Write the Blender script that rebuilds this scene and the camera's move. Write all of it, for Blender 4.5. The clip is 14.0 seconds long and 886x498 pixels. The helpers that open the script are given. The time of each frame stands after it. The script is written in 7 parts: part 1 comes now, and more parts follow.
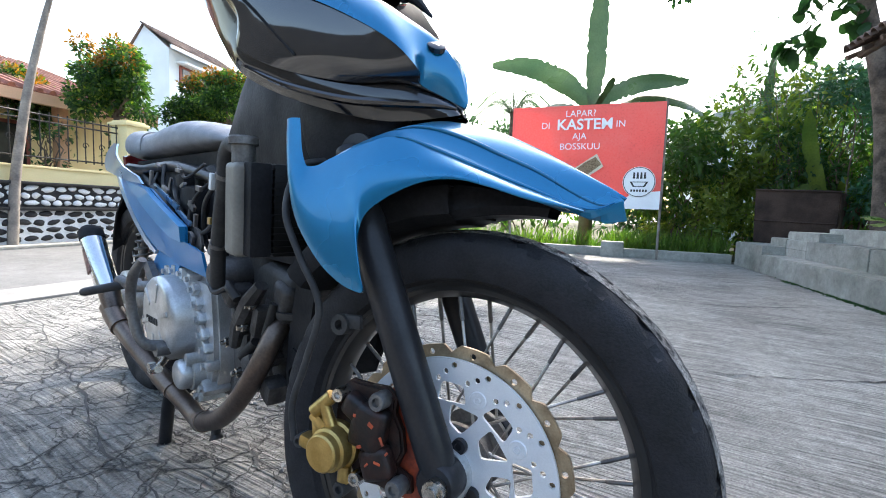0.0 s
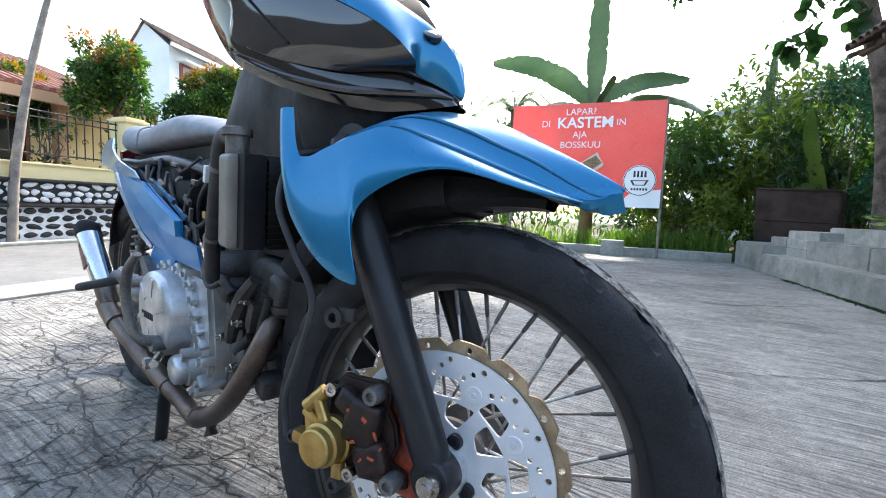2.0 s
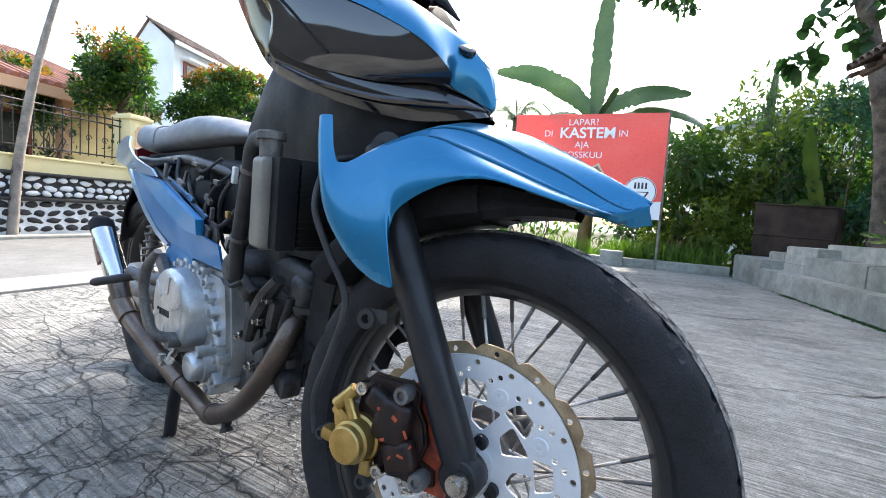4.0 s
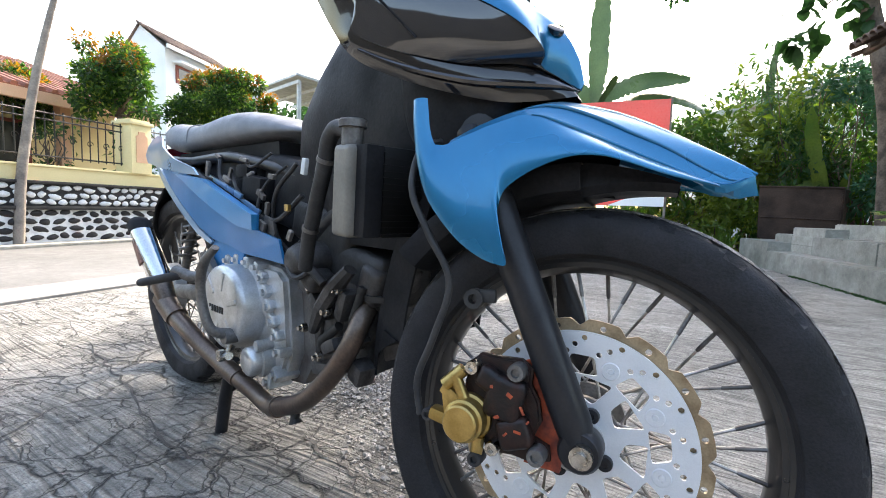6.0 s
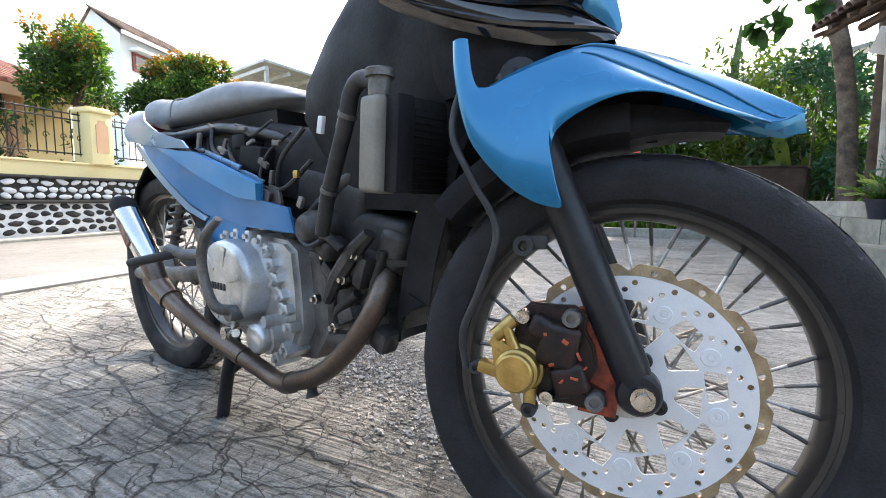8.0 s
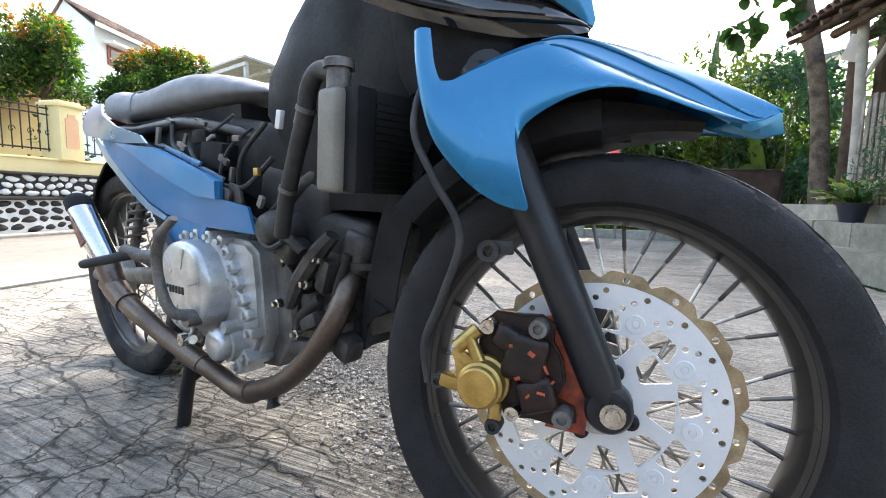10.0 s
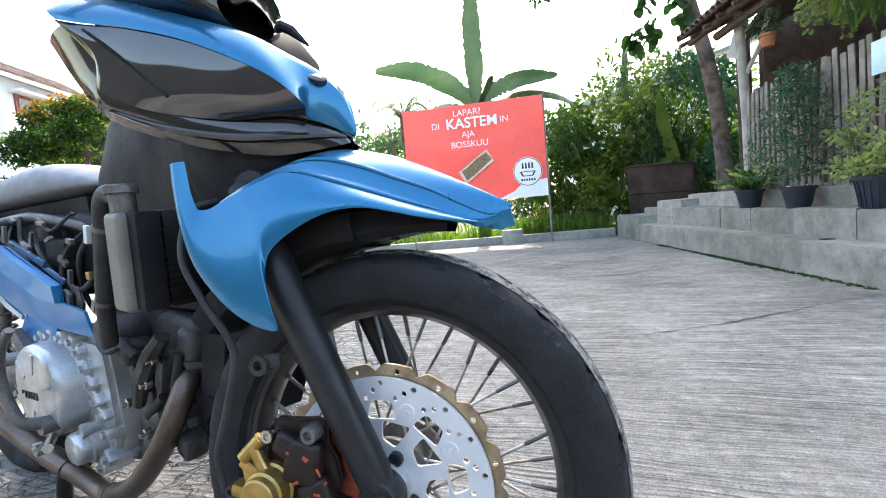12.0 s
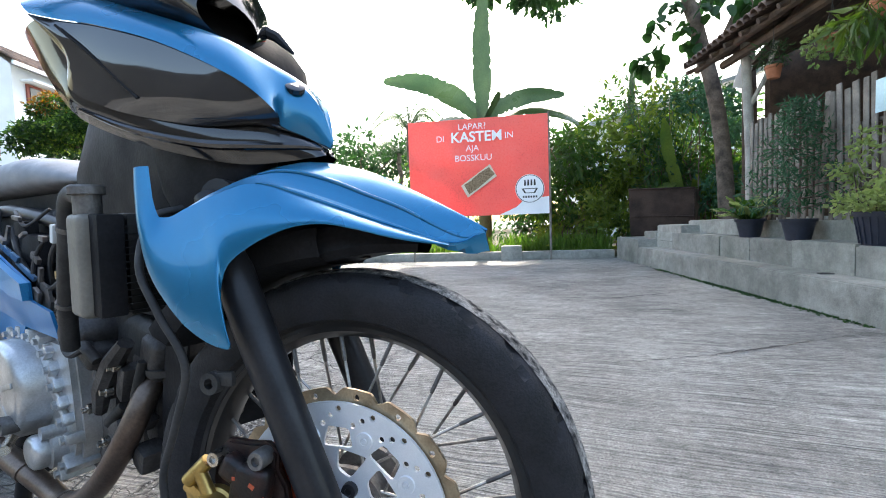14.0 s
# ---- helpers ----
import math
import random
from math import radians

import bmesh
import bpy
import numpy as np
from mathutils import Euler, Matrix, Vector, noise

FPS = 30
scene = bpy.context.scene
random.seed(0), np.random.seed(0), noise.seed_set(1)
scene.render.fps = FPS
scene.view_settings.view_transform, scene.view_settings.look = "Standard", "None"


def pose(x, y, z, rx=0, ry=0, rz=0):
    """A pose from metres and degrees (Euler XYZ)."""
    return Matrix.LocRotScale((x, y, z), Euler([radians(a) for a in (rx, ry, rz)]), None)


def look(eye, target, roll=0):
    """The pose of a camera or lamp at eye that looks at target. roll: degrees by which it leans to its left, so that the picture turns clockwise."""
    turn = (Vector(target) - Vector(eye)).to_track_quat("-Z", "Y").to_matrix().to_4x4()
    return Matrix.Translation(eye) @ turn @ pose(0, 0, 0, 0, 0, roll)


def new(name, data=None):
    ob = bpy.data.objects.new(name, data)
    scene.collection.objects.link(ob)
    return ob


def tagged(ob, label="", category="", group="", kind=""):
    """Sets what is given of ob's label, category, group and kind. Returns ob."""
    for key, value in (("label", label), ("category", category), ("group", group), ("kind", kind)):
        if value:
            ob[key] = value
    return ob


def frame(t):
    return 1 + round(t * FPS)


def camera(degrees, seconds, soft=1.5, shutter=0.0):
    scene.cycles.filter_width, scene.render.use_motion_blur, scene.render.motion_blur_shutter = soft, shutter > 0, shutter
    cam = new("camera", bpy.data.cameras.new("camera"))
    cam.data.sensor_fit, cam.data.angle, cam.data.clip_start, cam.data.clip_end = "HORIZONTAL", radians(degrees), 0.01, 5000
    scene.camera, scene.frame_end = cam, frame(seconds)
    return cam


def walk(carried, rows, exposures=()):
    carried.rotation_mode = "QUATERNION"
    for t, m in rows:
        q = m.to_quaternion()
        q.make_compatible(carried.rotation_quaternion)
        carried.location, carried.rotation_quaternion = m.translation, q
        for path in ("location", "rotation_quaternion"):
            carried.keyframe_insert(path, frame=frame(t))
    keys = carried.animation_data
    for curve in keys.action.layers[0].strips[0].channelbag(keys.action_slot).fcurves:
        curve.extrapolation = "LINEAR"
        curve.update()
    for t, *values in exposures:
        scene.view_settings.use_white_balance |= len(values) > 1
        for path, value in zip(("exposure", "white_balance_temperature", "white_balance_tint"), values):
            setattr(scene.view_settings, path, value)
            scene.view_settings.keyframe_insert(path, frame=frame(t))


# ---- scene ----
# the camera and its walk
cam = camera(88.0, 14.0, 1.0)
PATH = [
    (0, (0.209, -0.076, 0.577), (-0.630, 1.731, 0.404), 2.03),
    (0.5, (0.214, -0.074, 0.576), (-0.623, 1.734, 0.408), 1.65),
    (1, (0.213, -0.072, 0.575), (-0.625, 1.735, 0.404), 1.80),
    (1.5, (0.212, -0.071, 0.573), (-0.629, 1.735, 0.398), 1.89),
    (2, (0.210, -0.067, 0.570), (-0.629, 1.739, 0.391), 2.20),
    (2.5, (0.208, -0.065, 0.569), (-0.628, 1.743, 0.389), 2.60),
    (3, (0.204, -0.069, 0.571), (-0.633, 1.739, 0.400), 2.86),
    (3.2, (0.202, -0.076, 0.574), (-0.640, 1.732, 0.424), 3.29),
    (5.3, (0.124, -0.141, 0.562), (-0.694, 1.676, 0.401), 4.47),
    (5.5, (0.111, -0.150, 0.564), (-0.739, 1.655, 0.430), 5.07),
    (6, (0.089, -0.147, 0.549), (-0.733, 1.669, 0.375), 1.81),
    (6.5, (0.070, -0.149, 0.537), (-0.689, 1.691, 0.346), 0.17),
    (7, (0.048, -0.150, 0.526), (-0.677, 1.701, 0.302), -0.86),
    (7.5, (0.029, -0.159, 0.515), (-0.684, 1.697, 0.297), 0.06),
    (7.7, (0.021, -0.163, 0.508), (-0.695, 1.692, 0.292), 0.48),
    (9.8, (0.004, -0.143, 0.496), (-0.670, 1.725, 0.261), 1.04),
    (10, (0.024, -0.124, 0.505), (-0.619, 1.757, 0.288), 1.10),
    (10.5, (0.071, -0.103, 0.530), (-0.502, 1.802, 0.327), -1.14),
    (11, (0.123, -0.098, 0.556), (-0.395, 1.825, 0.370), -3.33),
    (11.5, (0.171, -0.095, 0.576), (-0.334, 1.831, 0.391), -5.35),
    (12, (0.219, -0.097, 0.595), (-0.246, 1.841, 0.426), -5.20),
    (12.5, (0.239, -0.087, 0.596), (-0.192, 1.860, 0.451), -3.23),
    (13, (0.227, -0.075, 0.587), (-0.217, 1.868, 0.427), -2.26),
    (13.5, (0.217, -0.064, 0.586), (-0.234, 1.880, 0.450), -1.13),
    (14, (0.245, -0.070, 0.603), (-0.220, 1.872, 0.484), -2.05),
]
walk(cam, [(t, look(eye, target, roll)) for t, eye, target, roll in PATH],
     [(0, 2.05, 6400, 10), (3.2, 2.1, 6400, 10), (5.5, 2.2, 6950, 12), (7.5, 2.3, 7100, 12), (10, 2.4, 7250, 12), (11, 2.5, 7100, 12), (12, 2.45, 6850, 11), (12.5, 2.25, 6700, 10), (13.5, 2.15, 6700, 10), (14, 2.15, 6650, 10)])

# world, sun, exposure
SUN_EL, SUN_AZ = radians(43), radians(-6)      # height, and turn from +y towards +x
world = bpy.data.worlds.new("sky")
scene.world = world
world.use_nodes = True
wn = world.node_tree
sky = wn.nodes.new("ShaderNodeTexSky")
sky.sky_type, sky.sun_disc = "NISHITA", False
sky.sun_elevation, sky.sun_rotation = SUN_EL, SUN_AZ
sky.air_density, sky.dust_density, sky.ozone_density = 1.4, 3.0, 1.2
wn.nodes["Background"].inputs["Strength"].default_value = 0.15
wn.links.new(sky.outputs[0], wn.nodes["Background"].inputs["Color"])
sun = new("sun", bpy.data.lights.new("sun", "SUN"))
sun.data.energy, sun.data.angle, sun.data.color = 2.5, radians(0.9), (1.0, 0.95, 0.87)
to_sun = Vector((math.sin(SUN_AZ) * math.cos(SUN_EL), math.cos(SUN_AZ) * math.cos(SUN_EL), math.sin(SUN_EL)))
sun.matrix_world = Matrix.Translation((0, 0, 30)) @ to_sun.to_track_quat("Z", "Y").to_matrix().to_4x4()


# ---- materials ----
def mat(name, color, rough=0.6, metal=0.0, var=0.25, scale=8.0, fine=120.0, bump=0.15, coat=0.0, spec=0.5, tint=None, fleck=0.0, island=0.0):
    """A painted, cast or grown surface: two scales of noise in colour and roughness, and a fine relief. Coordinates are metres."""
    m = bpy.data.materials.new(name)
    m.use_nodes = True
    nt, b = m.node_tree, m.node_tree.nodes["Principled BSDF"]
    N, L = nt.nodes.new, nt.links.new
    b.inputs["Metallic"].default_value = metal
    b.inputs["Coat Weight"].default_value = coat
    b.inputs["Coat Roughness"].default_value = 0.06
    b.inputs["Specular IOR Level"].default_value = spec
    tc = N("ShaderNodeTexCoord")
    big, small = N("ShaderNodeTexNoise"), N("ShaderNodeTexNoise")
    big.inputs["Scale"].default_value, small.inputs["Scale"].default_value = scale, fine
    big.inputs["Detail"].default_value, small.inputs["Detail"].default_value = 4, 3
    for n in (big, small):
        L(tc.outputs["Object"], n.inputs["Vector"])
    tint = tint or tuple(c * (1 - var) for c in color)
    mix = N("ShaderNodeMix")
    mix.data_type = "RGBA"
    mix.inputs[6].default_value, mix.inputs[7].default_value = (*color, 1), (*tint, 1)
    ramp = N("ShaderNodeMapRange")
    ramp.inputs[1].default_value, ramp.inputs[2].default_value = 0.38, 0.66
    L(big.outputs[0], ramp.inputs[0])
    L(ramp.outputs[0], mix.inputs[0])
    out = mix.outputs[2]
    hsv = N("ShaderNodeHueSaturation")
    vr = N("ShaderNodeMapRange")
    vr.inputs[1].default_value, vr.inputs[2].default_value = 0.25, 0.75
    vr.inputs[3].default_value, vr.inputs[4].default_value = 1 - var * 0.5 - fleck, 1 + var * 0.5 + fleck
    L(small.outputs[0], vr.inputs[0])
    if island:
        geo = N("ShaderNodeNewGeometry")
        obi = N("ShaderNodeObjectInfo")
        a = N("ShaderNodeMath")
        a.operation = "ADD"
        L(geo.outputs["Random Per Island"], a.inputs[0])
        L(obi.outputs["Random"], a.inputs[1])
        ir = N("ShaderNodeMapRange")
        ir.inputs[1].default_value, ir.inputs[2].default_value = 0, 2
        ir.inputs[3].default_value, ir.inputs[4].default_value = 1 - island, 1 + island
        L(a.outputs[0], ir.inputs[0])
        mu = N("ShaderNodeMath")
        mu.operation = "MULTIPLY"
        L(vr.outputs[0], mu.inputs[0])
        L(ir.outputs[0], mu.inputs[1])
        L(mu.outputs[0], hsv.inputs["Value"])
    else:
        L(vr.outputs[0], hsv.inputs["Value"])
    L(out, hsv.inputs["Color"])
    L(hsv.outputs[0], b.inputs["Base Color"])
    rr = N("ShaderNodeMapRange")
    rr.inputs[1].default_value, rr.inputs[2].default_value = 0.3, 0.7
    rr.inputs[3].default_value, rr.inputs[4].default_value = max(0.02, rough * 0.8), min(1, rough * 1.2)
    L(big.outputs[0], rr.inputs[0])
    L(rr.outputs[0], b.inputs["Roughness"])
    if bump:
        bp = N("ShaderNodeBump")
        bp.inputs["Strength"].default_value, bp.inputs["Distance"].default_value = bump, 0.004
        L(small.outputs[0], bp.inputs["Height"])
        L(bp.outputs[0], b.inputs["Normal"])
    return m


def leaf_mat(name, color, tint, rough=0.45):
    """Leaves: a thin sheet that lets light through, in many shades."""
    m = mat(name, color, rough, 0, 0.3, 1.3, 40, 0.05, 0, 0.4, tint, 0, 0.45)
    nt = m.node_tree
    b, o = nt.nodes["Principled BSDF"], nt.nodes["Material Output"]
    tr, ms = nt.nodes.new("ShaderNodeBsdfTranslucent"), nt.nodes.new("ShaderNodeMixShader")
    src = b.inputs["Base Color"].links[0].from_socket
    g = nt.nodes.new("ShaderNodeHueSaturation")
    g.inputs["Saturation"].default_value, g.inputs["Value"].default_value = 1.15, 1.5
    nt.links.new(src, g.inputs["Color"])
    nt.links.new(g.outputs[0], tr.inputs["Color"])
    ms.inputs[0].default_value = 0.5
    nt.links.new(b.outputs[0], ms.inputs[1])
    nt.links.new(tr.outputs[0], ms.inputs[2])
    nt.links.new(ms.outputs[0], o.inputs["Surface"])
    return m


def concrete_mat(name, base, dark, broom=True, crack=0.0, turn=0.0):
    """Poured concrete: broom lines, stains, pits and, where it is old, a net of cracks."""
    m = bpy.data.materials.new(name)
    m.use_nodes = True
    nt, b = m.node_tree, m.node_tree.nodes["Principled BSDF"]
    N, L = nt.nodes.new, nt.links.new
    tc, mp = N("ShaderNodeTexCoord"), N("ShaderNodeMapping")
    mp.inputs["Rotation"].default_value[2] = radians(turn)
    L(tc.outputs["Object"], mp.inputs["Vector"])

    def noise_tex(scale, detail=4, rough=0.55):
        n = N("ShaderNodeTexNoise")
        n.inputs["Scale"].default_value, n.inputs["Detail"].default_value, n.inputs["Roughness"].default_value = scale, detail, rough
        L(mp.outputs[0], n.inputs["Vector"])
        return n.outputs[0]

    def span(sock, a, c, lo, hi):
        r = N("ShaderNodeMapRange")
        for i, v in enumerate((a, c, lo, hi)):
            r.inputs[i + 1].default_value = v
        L(sock, r.inputs[0])
        return r.outputs[0]

    def maths(op, a, c):
        k = N("ShaderNodeMath")
        k.operation = op
        for i, v in enumerate((a, c)):
            if isinstance(v, (int, float)):
                k.inputs[i].default_value = v
            else:
                L(v, k.inputs[i])
        return k.outputs[0]

    stain = span(noise_tex(0.9, 6, 0.65), 0.36, 0.64, 0, 1)
    mix = N("ShaderNodeMix")
    mix.data_type = "RGBA"
    mix.inputs[6].default_value, mix.inputs[7].default_value = (*base, 1), (*dark, 1)
    L(stain, mix.inputs[0])
    k = 1.0 if broom else 0.35
    grit = span(noise_tex(170, 4, 0.7), 0.3, 0.7, 1 - 0.45 * k, 1 + 0.42 * k)
    patch = span(noise_tex(7, 6, 0.75), 0.3, 0.7, 0.68, 1.28)
    value = maths("MULTIPLY", grit, patch)
    mott = span(noise_tex(26, 6, 0.8), 0.34, 0.66, 1 - 0.34 * k, 1 + 0.30 * k)
    value = maths("MULTIPLY", value, mott)
    pits = span(noise_tex(58, 3, 0.6), 0.62, 0.72, 1.0, 1 - 0.55 * k)
    value = maths("MULTIPLY", value, pits)
    obi = N("ShaderNodeObjectInfo")
    value = maths("MULTIPLY", value, span(obi.outputs["Random"], 0, 1, 0.86, 1.14))
    height = maths("MULTIPLY", noise_tex(110, 4), 0.6)
    if broom:
        st = N("ShaderNodeMapping")
        st.inputs["Scale"].default_value = (2.6, 105, 1)
        wob = N("ShaderNodeVectorMath")
        wob.operation = "MULTIPLY_ADD"
        wn_ = N("ShaderNodeTexNoise")
        wn_.inputs["Scale"].default_value = 1.6
        L(mp.outputs[0], wn_.inputs["Vector"])
        L(wn_.outputs["Color"], wob.inputs[0])
        wob.inputs[1].default_value = (0.0, 0.11, 0.0)
        L(mp.outputs[0], wob.inputs[2])
        L(wob.outputs[0], st.inputs["Vector"])
        bn = N("ShaderNodeTexNoise")
        bn.inputs["Scale"].default_value, bn.inputs["Detail"].default_value = 1.0, 3
        L(st.outputs[0], bn.inputs["Vector"])
        worn = span(noise_tex(1.7, 5, 0.6), 0.35, 0.6, 0.25, 1.0)
        lines = maths("MULTIPLY", maths("SUBTRACT", bn.outputs[0], 0.5), worn)
        value = maths("MULTIPLY", value, maths("ADD", 1.0, maths("MULTIPLY", lines, 3.3)))
        height = maths("ADD", height, maths("MULTIPLY", lines, 4.5))
    if crack:
        warp = N("ShaderNodeVectorMath")
        warp.operation = "MULTIPLY_ADD"
        w2 = N("ShaderNodeTexNoise")
        w2.inputs["Scale"].default_value, w2.inputs["Detail"].default_value = 8.0, 7
        L(tc.outputs["Object"], w2.inputs["Vector"])
        L(w2.outputs["Color"], warp.inputs[0])
        warp.inputs[1].default_value = (0.17, 0.17, 0)
        L(tc.outputs["Object"], warp.inputs[2])
        where = span(noise_tex(0.55, 3), 0.40, 0.54, 0.3, 1)
        sx = N("ShaderNodeSeparateXYZ")
        L(tc.outputs["Object"], sx.inputs[0])
        # the old, crazed slab lies behind and beside the rear wheel
        side = span(maths("ADD", sx.outputs[0], maths("MULTIPLY", sx.outputs[1], 0.25)), 0.3, -0.35, 0.0, 1.0)
        # dirt and broken mortar under the engine, with the bike's shade painted in
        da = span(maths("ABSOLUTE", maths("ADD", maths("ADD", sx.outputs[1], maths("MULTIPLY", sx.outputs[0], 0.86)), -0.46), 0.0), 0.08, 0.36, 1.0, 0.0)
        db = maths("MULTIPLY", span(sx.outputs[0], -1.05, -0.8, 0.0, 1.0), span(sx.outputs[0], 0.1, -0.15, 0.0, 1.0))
        dirt_shade = span(maths("MULTIPLY", maths("MULTIPLY", da, db), span(noise_tex(6, 6, 0.7), 0.34, 0.58, 0.15, 1.0)), 0.1, 0.55, 0.0, 1.0)
        value = maths("MULTIPLY", value, maths("SUBTRACT", 1.0, maths("MULTIPLY", dirt_shade, 0.68)))
        height = maths("ADD", height, maths("MULTIPLY", maths("MULTIPLY", dirt_shade, noise_tex(45, 4, 0.7)), 2.5))
        for scale, wide in ((2.7, 0.020), (6.2, 0.026), (13.0, 0.022)):
            v = N("ShaderNodeTexVoronoi")
            v.feature = "DISTANCE_TO_EDGE"
            v.inputs["Scale"].default_value = scale
            L(warp.outputs[0], v.inputs["Vector"])
            line = span(v.outputs["Distance"], 0.0, wide, 1.0, 0.0)
            faint = span(noise_tex(scale * 0.7, 4, 0.7), 0.36, 0.50, 0.12, 1.0)
            line = maths("MULTIPLY", maths("MULTIPLY", line, faint), maths("MULTIPLY", side, where if scale > 5 else 1.0))
            line = maths("MULTIPLY", line, crack)
            value = maths("MULTIPLY", value, maths("SUBTRACT", 1.0, maths("MULTIPLY", line, 0.85)))
            height = maths("SUBTRACT", height, maths("MULTIPLY", line, 2.2))
    hsv = N("ShaderNodeHueSaturation")
    L(mix.outputs[2], hsv.inputs["Color"])
    L(value, hsv.inputs["Value"])
    L(hsv.outputs[0], b.inputs["Base Color"])
    b.inputs["Roughness"].default_value = 0.78
    bp = N("ShaderNodeBump")
    bp.inputs["Strength"].default_value, bp.inputs["Distance"].default_value = 0.25 + 0.55 * k, 0.006
    L(height, bp.inputs["Height"])
    L(bp.outputs[0], b.inputs["Normal"])
    return m


BLUE = mat("blue_pearl_paint", (0.002, 0.160, 0.330), 0.28, 0.5, 0.10, 5, 1400, 0.03, 0.55, 0.5, (0.002, 0.150, 0.305), 0.2)
BLUE_DULL = mat("blue_side_paint", (0.006, 0.170, 0.42), 0.45, 0.0, 0.16, 5, 600, 0.03, 0.2, 0.35, None, 0.06)
BLUE_PALE = mat("pale_blue_panel_paint", (0.025, 0.25, 0.53), 0.40, 0.0, 0.14, 5, 600, 0.03, 0.3, 0.4, None, 0.06)
SILVER_BLUE = mat("pale_silver_blue_paint", (0.24, 0.44, 0.67), 0.30, 0.5, 0.10, 5, 600, 0.02, 0.8)
GLOSS = mat("gloss_black_plastic", (0.014, 0.014, 0.016), 0.10, 0, 0.3, 9, 300, 0.012, 0.6)
LENS = mat("smoked_lens", (0.026, 0.026, 0.030), 0.07, 0, 0.3, 9, 300, 0.004, 1.0, 0.6)
BLACK = mat("matt_black_plastic", (0.019, 0.019, 0.021), 0.60, 0, 0.4, 14, 220, 0.12, 0, 0.12)
FORK = mat("black_painted_steel", (0.020, 0.020, 0.023), 0.42, 0.0, 0.35, 20, 260, 0.06, 0.1, 0.3)
RUBBER = mat("tyre_rubber", (0.024, 0.023, 0.026), 0.66, 0, 0.5, 24, 380, 0.25, 0, 0.25, (0.020, 0.019, 0.019))
# dusty worn tread, its pale specks brightened to stand in for grazing sun
DUST_SUN = mat("scuffed_sunlit_tread", (0.30, 0.285, 0.265), 0.9, 0, 0.9, 70, 420, 0.6, 0, 0.2, (0.014, 0.014, 0.015), 0.4)
HOSE = mat("rubber_hose", (0.034, 0.033, 0.034), 0.6, 0, 0.4, 24, 300, 0.12)
RIM = mat("black_rim", (0.016, 0.016, 0.017), 0.34, 0.0, 0.3, 24, 300, 0.03, 0.3)
STEEL = mat("spoke_steel", (0.50, 0.48, 0.45), 0.40, 0.85, 0.3, 30, 300, 0.05, 0, 0.5, (0.20, 0.18, 0.16))
CHROME = mat("bolt_steel", (0.62, 0.60, 0.57), 0.25, 1.0, 0.3, 50, 400, 0.05, 0, 0.5, (0.35, 0.31, 0.26))
DISC = mat("brushed_disc_steel", (0.80, 0.82, 0.85), 0.46, 0.45, 0.08, 20, 700, 0.03)
BRASS = mat("gold_anodised", (0.52, 0.36, 0.13), 0.36, 0.85, 0.2, 40, 400, 0.05, 0, 0.5, (0.40, 0.26, 0.08))
BRONZE = mat("worn_bronze_edge", (0.46, 0.36, 0.235), 0.42, 0.65, 0.3, 40, 400, 0.05, 0, 0.5, (0.28, 0.20, 0.12))
ALLOY = mat("cast_aluminium", (0.60, 0.61, 0.62), 0.36, 0.7, 0.22, 22, 340, 0.12, 0, 0.5, (0.40, 0.40, 0.39))
SOOT_ALLOY = mat("sooty_cast_aluminium", (0.075, 0.070, 0.068), 0.55, 0.3, 0.5, 26, 240, 0.25, 0, 0.5, (0.025, 0.022, 0.021))
GREY_ALLOY = mat("oily_cast_aluminium", (0.19, 0.185, 0.18), 0.5, 0.6, 0.4, 22, 240, 0.2, 0, 0.5, (0.09, 0.08, 0.075))
GRUBBY = mat("sooty_metal", (0.026, 0.024, 0.023), 0.65, 0.0, 0.5, 20, 240, 0.2)
PIPE = mat("heat_stained_steel", (0.155, 0.118, 0.095), 0.40, 0.75, 0.4, 9, 260, 0.06, 0, 0.5, (0.085, 0.058, 0.048))
MUFFLER = mat("polished_muffler", (0.72, 0.72, 0.72), 0.20, 1.0, 0.15, 12, 300, 0.03)
RADSHELL = mat("grey_radiator_tank", (0.19, 0.175, 0.15), 0.55, 0.1, 0.2, 14, 260, 0.08, 0, 0.5, (0.14, 0.128, 0.108))
FIN = mat("radiator_core", (0.010, 0.010, 0.010), 0.6, 0.3, 0.4, 20, 300, 0.1)
SEAT = mat("grey_seat_vinyl", (0.20, 0.21, 0.23), 0.52, 0, 0.12, 30, 900, 0.22, 0, 0.4)
RED_PAINT = mat("worn_orange_red", (0.50, 0.085, 0.03), 0.5, 0, 0.4, 60, 300, 0.1, 0, 0.5, (0.16, 0.03, 0.02))
OLD_BLACK = mat("chipped_black_paint", (0.010, 0.008, 0.008), 0.45, 0.1, 0.4, 70, 300, 0.15, 0, 0.4, (0.035, 0.014, 0.010))
WHITE_P = mat("white_plastic", (0.7, 0.72, 0.72), 0.5, 0, 0.1)

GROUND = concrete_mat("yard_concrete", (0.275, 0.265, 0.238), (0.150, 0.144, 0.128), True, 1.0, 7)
ROAD = concrete_mat("road_concrete", (0.20, 0.195, 0.185), (0.135, 0.132, 0.125), False, 0.0)
STEPS = concrete_mat("step_concrete", (0.40, 0.385, 0.34), (0.19, 0.19, 0.16), False, 0.0)
EARTH = mat("garden_earth", (0.09, 0.075, 0.05), 0.95, 0, 0.5, 3, 40, 0.8, 0, 0.2, (0.06, 0.07, 0.03))
WALL_W = mat("white_plaster", (0.74, 0.77, 0.80), 0.85, 0, 0.08, 1.2, 60, 0.1)
